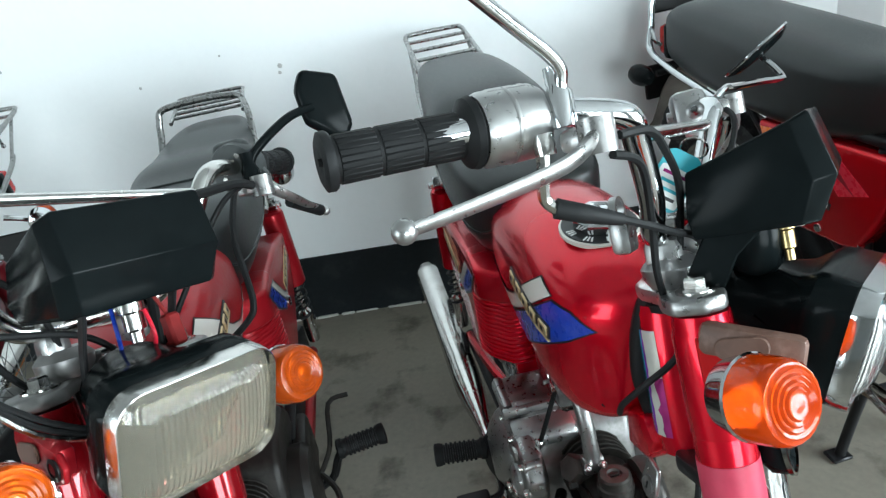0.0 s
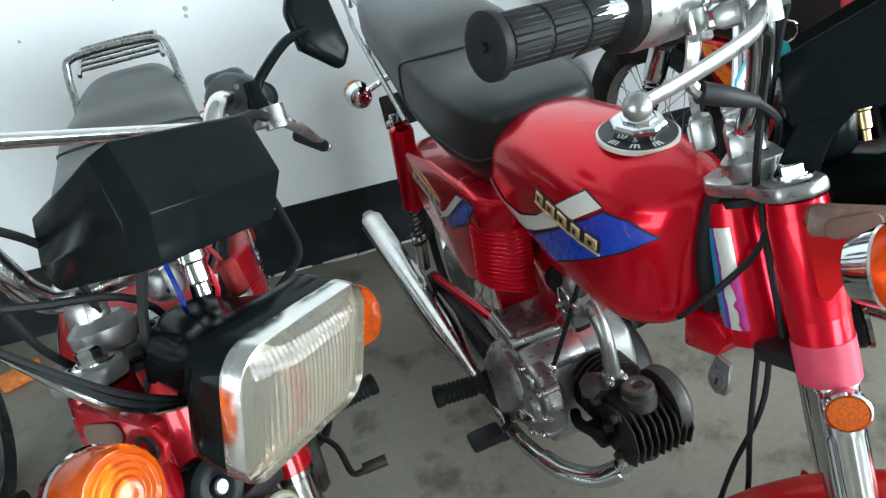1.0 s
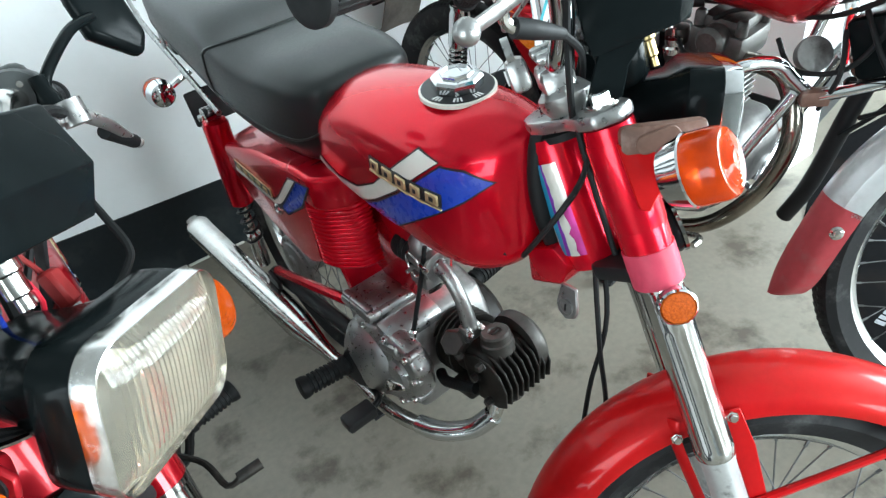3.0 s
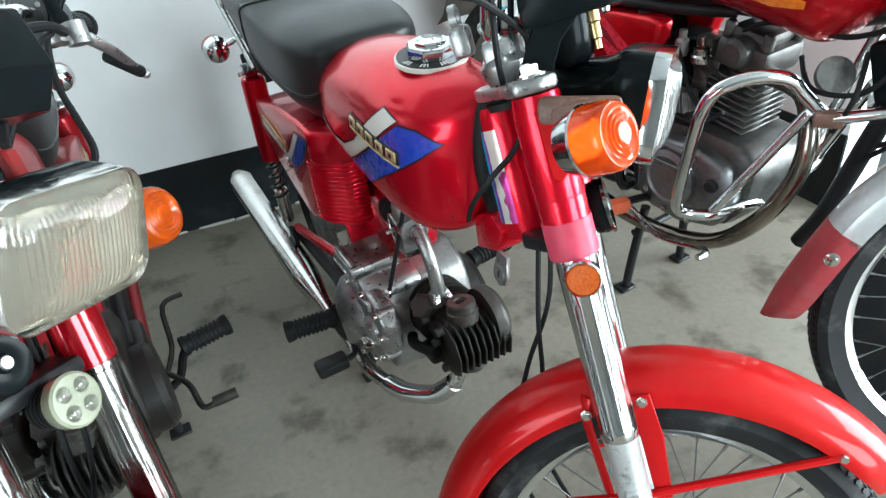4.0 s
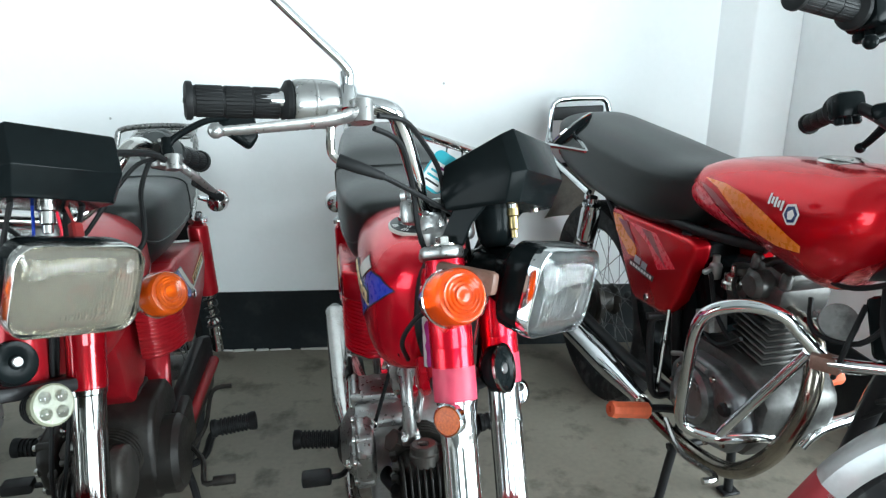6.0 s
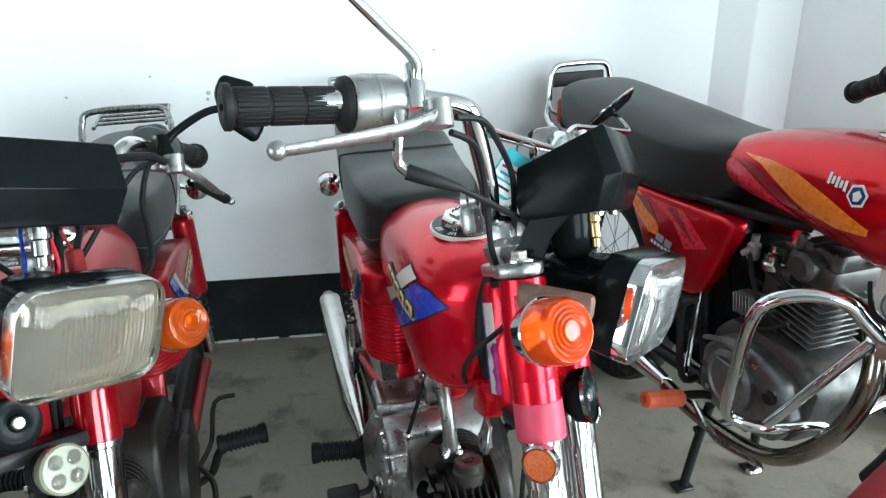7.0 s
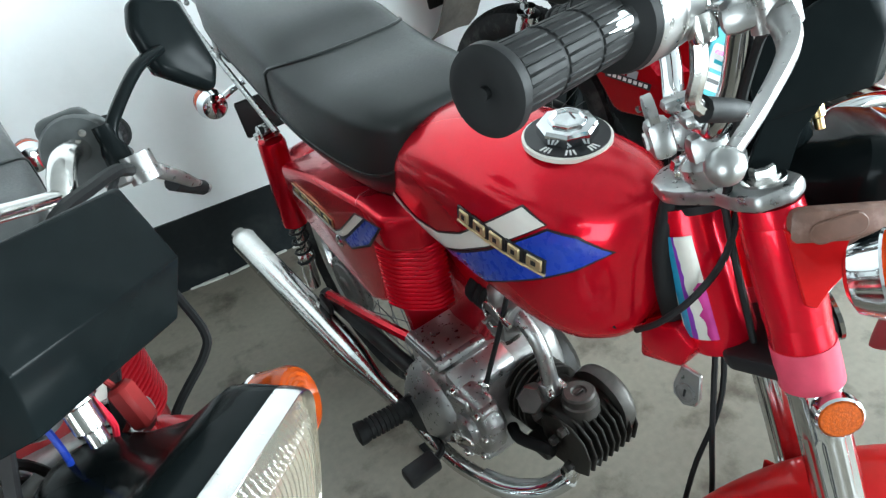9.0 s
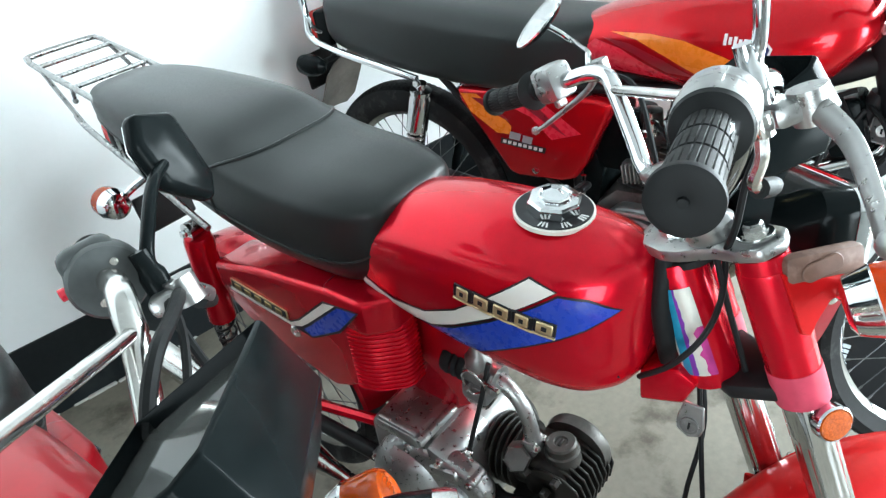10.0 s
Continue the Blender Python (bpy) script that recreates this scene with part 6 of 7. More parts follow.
        for k, mat in enumerate((MAGENTA, TEAL, TEAL, BLACK_DECAL)):
            part("tag_line", Shape().box((0.024 - 0.003 * (k % 2), 0.0030, 0.0003), tm @ pose(0, 0.006 - 0.0075 * k, 0.0017)), mat, tp)
        part("tag_ring", Shape().tube([(0.012 * math.cos(w), 0.012 * math.sin(w), 0) for w in (math.pi * j / 6 for j in range(12))], 0.0012, 6, 0, True, tm @ pose(0.003, 0.034, 0, 40)), CHROME_OLD, tp)
    if o.get("tag"):
        hm = pose(0.012, 0.100, -0.195, -86)
        hp = part("horn", Shape().lathe([(0.0, -0.026), (0.018, -0.024), (0.031, -0.012), (0.033, 0.0), (0.030, 0.006), (0.024, 0.003), (0.010, 0.006), (0.0, 0.006)], hm, 26), PLASTIC, bike, "round black horn between the fork legs", st)
        part("horn_badge", Shape().lathe([(0.008, 0.0062), (0.007, 0.008), (0, 0.008)], hm, 14), ALU, hp)
        part("horn_ring", Shape().ring([(0.030, 0.004), (0.034, 0.004), (0.034, 0.008), (0.031, 0.0085)], hm, 28), CHROME_DARK, hp)
    else:
        for k, (x, w, mat) in enumerate(((0.235, 0.115, RUBBER), (0.245, 0.095, RUBBER), (0.255, 0.135, CHROME_OLD))):
            part("control_cable", Shape().tube([(x, 0.045, w + up), (0.19 - 0.01 * k, 0.105, 0.045 + up * 0.5 - 0.012 * k), (0.11, 0.130, -0.035 - 0.008 * k), (0.03, 0.115, -0.085)], 0.0030, 7, 6), mat, bike, "", st)
        part("control_cable", Shape().tube([(-0.216, 0.072, 0.134), (-0.185, 0.084, 0.138), (-0.145, 0.088, 0.134), (-0.105, 0.086, 0.126), (-0.080, 0.074, 0.100), (-0.062, 0.062, 0.062), (-0.060, 0.050, 0.0), (-0.060, 0.040, -0.08)], 0.0058, 8, 6), RUBBER, bike, "", st)
    # small extra lamp and horn
    if o.get("extras"):
        part("control_cable", Shape().tube([(-0.200, 0.068, 0.134), (-0.186, 0.072, 0.124), (-0.161, 0.087, 0.076), (-0.151, 0.105, 0.030), (-0.142, 0.119, -0.004), (-0.135, 0.112, -0.022), (-0.110, 0.085, -0.050), (-0.070, 0.050, -0.100)], 0.0040, 8, 6), RUBBER, bike, "", st)
        hn = Shape().lathe([(0.0, -0.03), (0.018, -0.028), (0.030, -0.015), (0.031, 0.0), (0.028, 0.006), (0.022, 0.004), (0.010, 0.006), (0.008, 0.010), (0, 0.010)], pose(0.034, 0.088, -0.170, -82), 26)
        hp = part("horn", hn, PLASTIC, bike, "round black horn", st)
        part("horn_badge", Shape().lathe([(0.007, 0.0102), (0.006, 0.012), (0, 0.012)], pose(0.034, 0.088, -0.170, -82), 14), ALU, hp)
        lm = pose(0.001, 0.108, -0.231, -85, 0, 0) @ Matrix.Scale(0.78, 4)
        sb = part("spot_lamp", Shape().lathe([(0.020, -0.045), (0.024, -0.035), (0.032, -0.012), (0.036, -0.006), (0.0365, 0.010), (0.033, 0.013)], lm, 26), PALE_LENS, bike, "small round four diode spot lamp", st)
        for k in range(5):
            part("cooling_fin", Shape().lathe([(0.020, -0.044 + 0.008 * k), (0.031, -0.044 + 0.008 * k), (0.031, -0.041 + 0.008 * k), (0.020, -0.041 + 0.008 * k)], lm, 20), DARK, sb)
        part("lens", Shape().lathe([(0.034, 0.012), (0, 0.0125)], lm, 26), PALE_LENS, sb)
        for dx, dy in ((1, 1), (1, -1), (-1, 1), (-1, -1)):
            part("diode", Shape().lathe([(0.011, 0.0126), (0.0105, 0.0135), (0.009, 0.0145), (0.005, 0.0165), (0, 0.017)], lm @ pose(dx * 0.0135, dy * 0.0135, 0), 14), GLASS, sb)


commuter(pose(0.114, 1.588, 0, 0, 0, 189), 52, "red commuter motorcycle with white and blue tank flashes on the floor", dict(
    stripes=True, foil=True, pink=True, reflector=True, rack="carrier", guard=RED_WORN, brass=True, tag=True, lamp_turn=-9, lamp_x=-0.015, lamp_y=0.180, splay=33, arm=RUSTY_ARM, ear=RED_WORN, kick=False,
    mirrors=((1, "tall"), (-1, "low")), guard_label="sun-faded red painted steel front mudguard"))
commuter(pose(-0.518, 1.584, 0, 0, 0, 190), 46, "older red commuter motorcycle with a yellowed headlamp and black cowl", dict(
    dark_engine=True, red=RED_DUSTY, ear=RED_DUSTY, stripes=True, glass=GLASS_OLD, guard=RED_DEEP, fork=CHROME_DARK, fork_red=RED_DEEP, rim=CHROME_OLD, guard_lift=0.028, guard_from=35, stay_a=52, rack="hoop", switch=PLASTIC, sleeve=True, extras=True, left_bar=True, amber=AMBER_OLD, bar=CHROME_OLD, mirror_turn=-24, bar_up=0.034, cowl=0.018, lamp_w=-0.080, lamp_x=0.008, lamp_y=0.204, mirrors=((-1, "hex"),), key=False, chain_mat=DARK))
commuter(pose(-1.18, 1.53, 0, 0, 0, 190), 46, "dark red commuter motorcycle with a chrome carrier beside the wall", dict(
    dark_engine=True, ear=RED_DARK, glass=GLASS_OLD, red=RED_DARK, rack="carrier", switch=PLASTIC, key=False, chain_mat=DARK))


# ---- larger road motorcycle ----
TANK_C = [(0.345, 0.850, 0.020, 0.030, 0.040), (0.365, 0.854, 0.044, 0.050, 0.074), (0.46, 0.864, 0.072, 0.074, 0.100), (0.60, 0.872, 0.092, 0.096, 0.114), (0.72, 0.875, 0.103, 0.116, 0.121), (0.79, 0.876, 0.108, 0.126, 0.123), (0.84, 0.884, 0.105, 0.100, 0.120), (0.885, 0.896, 0.092, 0.068, 0.110), (0.92, 0.908, 0.066, 0.034, 0.088), (0.942, 0.914, 0.030, 0.012, 0.050), (0.946, 0.914, 0.006, 0.006, 0.01)]
SEAT_C = [(0.465, 0.895, 0.012, 0.02, 0.03), (0.445, 0.885, 0.032, 0.07, 0.075), (0.39, 0.868, 0.046, 0.105, 0.108), (0.28, 0.855, 0.058, 0.114, 0.130), (0.12, 0.855, 0.072, 0.120, 0.136), (-0.08, 0.866, 0.076, 0.116, 0.135), (-0.25, 0.885, 0.068, 0.112, 0.124), (-0.345, 0.890, 0.045, 0.085, 0.10), (-0.37, 0.892, 0.012, 0.012, 0.04)]


def roadster(m, steer):
    bike = thing("motorcycle", m, "red road motorcycle with orange flashes and a chrome crash guard", "motorcycle", "row of parked motorcycles")
    st = Matrix.Translation((0, 0.955, 0.905)) @ pose(0, 0, 0, 20) @ pose(0, 0, 0, 0, 0, steer)
    YZ = lambda side, x: Matrix(((0, 0, side, side * x), (1, 0, 0, 0), (0, 1, 0, 0), (0, 0, 0, 1)))
    # frame
    fr = Shape().tube([(0, 0.955, 0.86), (0, 0.80, 0.80), (0, 0.55, 0.78), (0, 0.40, 0.76)], 0.024, 12, 5)
    fr.tube([(0, 0.965, 0.80), (0, 0.91, 0.62), (0, 0.86, 0.42), (0, 0.82, 0.32)], 0.018, 12, 5)
    for s in (1, -1):
        fr.tube([(s * 0.02, 0.60, 0.77), (s * 0.09, 0.40, 0.77), (s * 0.10, 0.0, 0.78), (s * 0.09, -0.28, 0.82)], 0.012, 10, 5)
        fr.tube([(s * 0.09, 0.42, 0.76), (s * 0.085, 0.40, 0.55), (s * 0.085, 0.44, 0.34)], 0.013, 10, 4)
        fr.tube([(s * 0.09, 0.36, 0.50), (s * 0.10, 0.14, 0.66), (s * 0.10, 0.02, 0.76)], 0.009, 8, 4)
    fr.lathe([(0.026, -0.15), (0.032, -0.14), (0.032, 0.0), (0.026, 0.01)], st @ pose(0, 0, 0, 0, 0, -steer), 20)
    part("frame", fr, DARK, bike, "black tubular frame")
    # tank
    tank = part("fuel_tank", loft(TANK_C, 6, 2.5, 40, 1.9), RED_C, bike, "glossy red fuel tank with an orange flash")
    orange = [(0.474, 0.902), (0.560, 0.907), (0.630, 0.902), (0.710, 0.880), (0.800, 0.848), (0.796, 0.834), (0.728, 0.826), (0.660, 0.836), (0.600, 0.866), (0.535, 0.893)]
    crimson = [(0.400, 0.820), (0.402, 0.850), (0.440, 0.884), (0.500, 0.872), (0.600, 0.822), (0.630, 0.808), (0.50, 0.812)]
    maroon = [(0.455, 0.890), (0.520, 0.884), (0.590, 0.860), (0.655, 0.828), (0.60, 0.830), (0.53, 0.864)]
    for s in (1, -1):
        part("stripe", decal(TANK_C, orange, s, 0.0012, 2.5, 1.9), ORANGE_DECAL, tank, "orange flash on the tank side")
        part("stripe", decal(TANK_C, crimson, s, 0.0008, 2.5, 1.9), CRIMSON_DECAL, tank, "crimson flash on the tank side")
        part("stripe", decal(TANK_C, maroon, s, 0.0008, 2.5, 1.9), MAROON_DECAL, tank, "maroon flash on the tank side")
        for j in range(5):
            y, z = 0.707 + 0.009 * j, 0.912 - 0.0012 * j
            hgt = (0.020, 0.013, 0.018, 0.013, 0.018)[j]
            part("lettering", decal(TANK_C, [(y - 0.003, z - hgt / 2), (y + 0.003, z - hgt / 2), (y + 0.003, z + hgt / 2), (y - 0.003, z + hgt / 2)], s, 0.0016, 2.5, 1.9), WHITE_CARD, tank)
        hx = [(0.770 + 0.021 * math.cos(radians(60 * k + 15)), 0.898 + 0.021 * math.sin(radians(60 * k + 15))) for k in range(6)]
        part("badge", decal(TANK_C, hx, s, 0.0016, 2.5, 1.9), WHITE_CARD, tank, "white hexagonal badge")
        part("badge_field", decal(TANK_C, [(0.770 + (y - 0.770) * 0.78, 0.898 + (z - 0.898) * 0.78) for y, z in hx], s, 0.0021, 2.5, 1.9), NAVY_DECAL, tank)
        part("badge_mark", decal(TANK_C, [(0.762, 0.901), (0.772, 0.908), (0.780, 0.900), (0.775, 0.890), (0.765, 0.888), (0.770, 0.897)], s, 0.0026, 2.5, 1.9), WHITE_CARD, tank)
    part("fuel_cap", Shape().lathe([(0.040, -0.004), (0.042, 0.003), (0.038, 0.006), (0.020, 0.007), (0.018, 0.009), (0, 0.0095)], pose(0, 0.735, 0.977), 26), CHROME_OLD, tank, "low chrome fuel cap")
    part("seat", loft(SEAT_C, 6, 3.0, 40, 5.0), VINYL, bike, "long black vinyl dual seat")
    # side covers
    for s in (1, -1):
        out = [(0.078, 0.735), (0.22, 0.742), (0.455, 0.755), (0.486, 0.748), (0.480, 0.712), (0.432, 0.590), (0.405, 0.545), (0.370, 0.532), (0.245, 0.521), (0.222, 0.528), (0.136, 0.640), (0.088, 0.700)]
        cover = part("side_cover", Shape().prism(out, 0.050, YZ(s, 0.088), 0.014, 3), RED_C, bike, "red plastic side cover with orange flashes")
        def flat(poly, lift, mat, nm, lab=""):
            part(nm, Shape().prism(poly, 0.0008, YZ(s, 0.1133 + lift)), mat, cover, lab)
        flat([(0.094, 0.722), (0.140, 0.727), (0.199, 0.693), (0.236, 0.656), (0.232, 0.635), (0.194, 0.633), (0.120, 0.678)], 0.0006, ORANGE_DECAL, "stripe", "orange flash")
        flat([(0.127, 0.716), (0.176, 0.718), (0.232, 0.668), (0.182, 0.686)], 0.0012, MAROON_DECAL, "stripe")
        flat([(0.190, 0.722), (0.323, 0.728), (0.420, 0.668), (0.345, 0.640), (0.290, 0.690)], 0.0006, CRIMSON_DECAL, "stripe")
        flat([(0.255, 0.722), (0.30, 0.726), (0.385, 0.655), (0.33, 0.682)], 0.0010, MAROON_DECAL, "stripe")
        for j, w in enumerate((0.030, 0.026)):
            y = 0.228 + 0.036 * j
            flat([(y, 0.624 - 0.004 * j), (y + w, 0.622 - 0.004 * j), (y + w + 0.005, 0.641 - 0.004 * j), (y + 0.005, 0.643 - 0.004 * j)], 0.0012, GREY_BAR, "lettering")
        flat([(0.202, 0.606), (0.326, 0.600), (0.330, 0.616), (0.206, 0.622)], 0.0008, BLACK_DECAL, "label")
        for j in range(8):
            y, z = 0.210 + 0.0143 * j, 0.6095 - 0.0007 * j
            flat([(y, z), (y + 0.0095, z), (y + 0.011, z + 0.0085), (y + 0.0015, z + 0.0085)], 0.0014, WHITE_CARD, "lettering")
        part("cover_bolt", Shape().lathe([(0.010, 0), (0.009, 0.004), (0, 0.005)], YZ(s, 0.1125) @ pose(0.300, 0.549, 0), 12), CHROME, cover)
    # rear
    wheel("rear_wheel", bike, pose(0, -0.160, 0.338), 0.338, 0.086, 0.262, 0.05, "black drum hub of the rear wheel", drum=0.075, finish=IRON)
    part("inner_guard", Shape().prism([(0.02, 0.70), (0.40, 0.72), (0.46, 0.56), (0.44, 0.34), (0.26, 0.34), (0.20, 0.44), (0.15, 0.56), (0.08, 0.66)], 0.15, YZ(1, 0), 0.012, 2), PLASTIC, bike, "black plastic inner guard")
    flap = Shape().rings([[(x, y + 0.03 * (x / 0.07) ** 2 * 0.4 + d, z) for x, d in ((-0.078, 0), (-0.04, 0), (0, 0), (0.04, 0), (0.078, 0), (0.078, 0.005), (0.04, 0.005), (0, 0.005), (-0.04, 0.005), (-0.078, 0.005))] for y, z in ((-0.33, 0.775), (-0.385, 0.735), (-0.425, 0.69), (-0.455, 0.63), (-0.485, 0.575), (-0.53, 0.535))])
    part("mud_flap", flap, FLAP_GREY, bike, "grey brown curled rear mud flap")
    for s in (1, -1):
        top, bot = Vector((s * 0.122, -0.02, 0.738)), Vector((s * 0.122, -0.125, 0.345))
        f, h = along(bot, top), (top - bot).length
        sh = part("shock_absorber", Shape().lathe([(0.014, 0), (0.016, 0.02), (0.017, 0.03), (0.017, h * 0.30), (0.010, h * 0.31), (0.010, h * 0.70)], f, 20), PLASTIC, bike, "rear shock absorber with a chrome cover")
        part("shock_cover", Shape().lathe([(0.027, h * 0.66), (0.029, h * 0.665), (0.029, h - 0.045), (0.026, h - 0.036), (0.026, h - 0.030), (0.029, h - 0.028), (0.029, h - 0.020), (0.014, h - 0.016), (0.014, h)], f, 24), CHROME, sh, "smooth chrome shock cover")
        part("spring", Shape().tube([(0.0235 * math.cos(a * 0.7), 0.0235 * math.sin(a * 0.7), h * 0.30 + 0.00165 * a) for a in range(96)], 0.0042, 6, 0, m=f), CHROME_OLD, sh)
        part("mount_nut", hexnut(Shape(), Matrix.Translation(top + Vector((s * 0.014, 0, 0.004))) @ pose(0, 0, 0, 0, s * 90), 0.010, 0.010), CHROME, sh)
        part("swing_arm", Shape().tube([(s * 0.085, 0.44, 0.33), (s * 0.095, 0.2, 0.315), (s * 0.105, -0.18, 0.335)], 0.018, 10, 4), DARK, bike)
        ind = part("indicator_stalk", Shape().tube([(s * 0.06, -0.34, 0.765), (s * 0.13, -0.345, 0.76)], 0.009, 8, 0), DARK, bike)
        part("indicator", Shape().lathe([(0, -0.055), (0.018, -0.045), (0.028, -0.02), (0.030, 0.01), (0.026, 0.03), (0, 0.038)], pose(s * 0.165, -0.37, 0.758, 90), 22), PLASTIC, bike, "black turn signal body")
    rail = [(0.136, -0.022, 0.752), (0.140, -0.10, 0.768), (0.138, -0.30, 0.800), (0.128, -0.385, 0.825), (0.112, -0.405, 0.88), (0.104, -0.412, 0.945), (0.090, -0.414, 0.972), (0.055, -0.416, 0.980), (-0.055, -0.416, 0.980), (-0.090, -0.414, 0.972), (-0.104, -0.412, 0.945), (-0.112, -0.405, 0.88), (-0.128, -0.385, 0.825), (-0.138, -0.30, 0.800), (-0.140, -0.10, 0.768), (-0.136, -0.022, 0.752)]
    part("grab_rail", Shape().tube(rail, 0.0095, 12, 5), CHROME, bike, "chromed tubular grab rail")
    part("rail_plate", Shape().box((0.19, 0.012, 0.045), pose(0, -0.432, 0.93, 8), 0.004, 1), DARK, bike)
    for s in (1, -1):
        part("rail_brace", Shape().tube([(s * 0.105, -0.43, 0.92), (s * 0.115, -0.385, 0.85), (s * 0.10, -0.37, 0.83)], 0.006, 8, 3), CHROME, bike)
    tail = part("tail_lamp", Shape().box((0.11, 0.06, 0.10), pose(0, -0.42, 0.82), 0.014, 2), PLASTIC, bike, "tail lamp in a black housing")
    part("lens", Shape().box((0.105, 0.05, 0.085), pose(0, -0.452, 0.822), 0.014, 2), TAILRED, tail, "red tail lamp lens")
    part("plate_holder", Shape().box((0.15, 0.006, 0.10), pose(0.03, -0.465, 0.70, 10), 0.004, 1), DARK, bike)
    # engine
    YZc = ((0.44, 0.34), (0.45, 0.46), (0.50, 0.51), (0.62, 0.52), (0.72, 0.51), (0.755, 0.46), (0.745, 0.37), (0.70, 0.31), (0.60, 0.285), (0.48, 0.29))
    eng = Shape().prism(YZc, 0.18, YZ(1, 0) @ pose(-0.005, 0.02, 0), 0.02, 2)
    block = part("engine", eng, ENGINE_GREY, bike, "upright single cylinder engine in grey alloy")
    cc = Shape().prism([(0.47, 0.33), (0.47, 0.43), (0.52, 0.485), (0.62, 0.495), (0.71, 0.47), (0.735, 0.40), (0.70, 0.325), (0.60, 0.295), (0.52, 0.30)], 0.05, YZ(1, 0.105) @ pose(-0.005, 0.02, 0), 0.014, 3)
    cc.lathe([(0.070, 0), (0.068, 0.014), (0.055, 0.022), (0.050, 0.018), (0, 0.02)], pose(0.128, 0.572, 0.425) @ Y90, 28)
    cc.box((0.006, 0.07, 0.016), pose(0.150, 0.572, 0.460), 0.002, 1)
    part("clutch_cover", cc, CASE_GREY, block, "round alloy clutch cover")
    screw = Shape().lathe([(0.007, 0), (0.007, 0.007), (0.003, 0.007), (0, 0.005)], Y90, 8).mesh("screw")
    for a in range(10):
        w = 2 * math.pi * a / 10
        part("screw", screw, CHROME_OLD, block, "", pose(0.130, 0.597 + 0.112 * math.cos(w), 0.415 + 0.082 * math.sin(w)))
    part("oil_cap", Shape().lathe([(0.016, 0), (0.016, 0.010), (0.012, 0.014), (0, 0.014)], pose(0.13, 0.682, 0.450) @ Y90, 8), DARK, block)
    part("starter_rib", Shape().tube([(0.13, 0.47, 0.475), (0.135, 0.53, 0.50), (0.135, 0.61, 0.50)], 0.006, 8, 4), ALU_DIRTY, block)
    f = along((0, 0.622, 0.515), (0, 0.655, 0.76))
    part("cylinder", Shape().lathe([(0.050, 0), (0.050, 0.15)], f, 20), ENGINE_GREY, block, "finned alloy cylinder")
    for j in range(9):
        part("cooling_fin", Shape().box((0.122, 0.112, 0.0045), f @ pose(0, 0, 0.022 + 0.0145 * j), 0.002, 1), ENGINE_GREY, block)
    hd = Shape().box((0.12, 0.12, 0.06), f @ pose(0, 0, 0.185), 0.014, 2)
    hd.box((0.10, 0.09, 0.03), f @ pose(0, 0, 0.225), 0.012, 2)
    for s in (1, -1):
        hd.lathe([(0.030, 0), (0.030, 0.03), (0.022, 0.04), (0, 0.042)], f @ pose(s * 0.05, 0.0, 0.20, 0, s * 90), 20)
        for dx in (-0.045, 0.045):
            hd.lathe([(0.012, 0), (0.012, 0.025), (0.008, 0.03), (0, 0.03)], f @ pose(dx, s * 0.045, 0.215), 10)
    part("cylinder_head", hd, ENGINE_GREY, block, "alloy cylinder head")
    for j in range(4):
        part("cooling_fin", Shape().box((0.116, 0.106, 0.0042), f @ pose(0, 0, 0.160 + 0.0145 * j), 0.002, 1), ENGINE_GREY, block)
    cb = Shape().lathe([(0.026, -0.05), (0.028, 0.0), (0.026, 0.04)], pose(0.03, 0.55, 0.66) @ X90, 18)
    cb.lathe([(0.026, -0.035), (0.028, 0.02), (0.024, 0.055), (0, 0.06)], pose(0.03, 0.55, 0.66), 18)
    cb.box((0.05, 0.05, 0.04), pose(0.03, 0.55, 0.615), 0.01, 2)
    part("carburettor", cb, ENGINE_GREY, block, "alloy carburettor")
    part("carburettor_cap", Shape().lathe([(0.022, 0), (0.022, 0.012), (0.018, 0.016), (0.018, 0.030), (0.006, 0.036), (0.005, 0.050)], pose(0.062, 0.560, 0.672), 18), CHROME_OLD, block, "chrome carburettor cap")
    tap = Shape().lathe([(0.012, -0.020), (0.014, -0.012), (0.014, 0.012), (0.008, 0.018), (0.008, 0.034)], pose(0.078, 0.520, 0.700), 14)
    tap.box((0.026, 0.012, 0.012), pose(0.096, 0.520, 0.700, 0, 20), 0.004, 2)
    part("fuel_tap", tap, ALU_DIRTY, bike, "small alloy fuel tap under the tank")
    rectifier = part("rectifier", Shape().box((0.030, 0.060, 0.046), pose(0.085, 0.545, 0.590, 10), 0.005, 2), ALU_DIRTY, bike, "finned alloy rectifier")
    for j in range(6):
        part("cooling_fin", Shape().box((0.016, 0.0035, 0.044), pose(0.106, 0.522 + 0.009 * j, 0.586 + 0.0016 * j, 10), 0.001, 1), ALU_DIRTY, rectifier)
    for pts in ([(0.078, 0.520, 0.668), (0.082, 0.530, 0.645), (0.066, 0.545, 0.630)], [(0.066, 0.575, 0.700), (0.088, 0.600, 0.690), (0.092, 0.640, 0.660), (0.070, 0.680, 0.640)]):
        part("fuel_hose", Shape().tube(pts, 0.0045, 8, 5), RUBBER, bike)
    part("air_box", Shape().box((0.13, 0.12, 0.14), pose(0, 0.48, 0.63), 0.02, 2), PLASTIC, bike)
    part("horn", Shape().lathe([(0, -0.02), (0.03, -0.016), (0.034, 0), (0.032, 0.008), (0, 0.010)], pose(0.045, 0.835, 0.71, -60, 0, -40), 24), ALU_DIRTY, bike, "round grey horn")
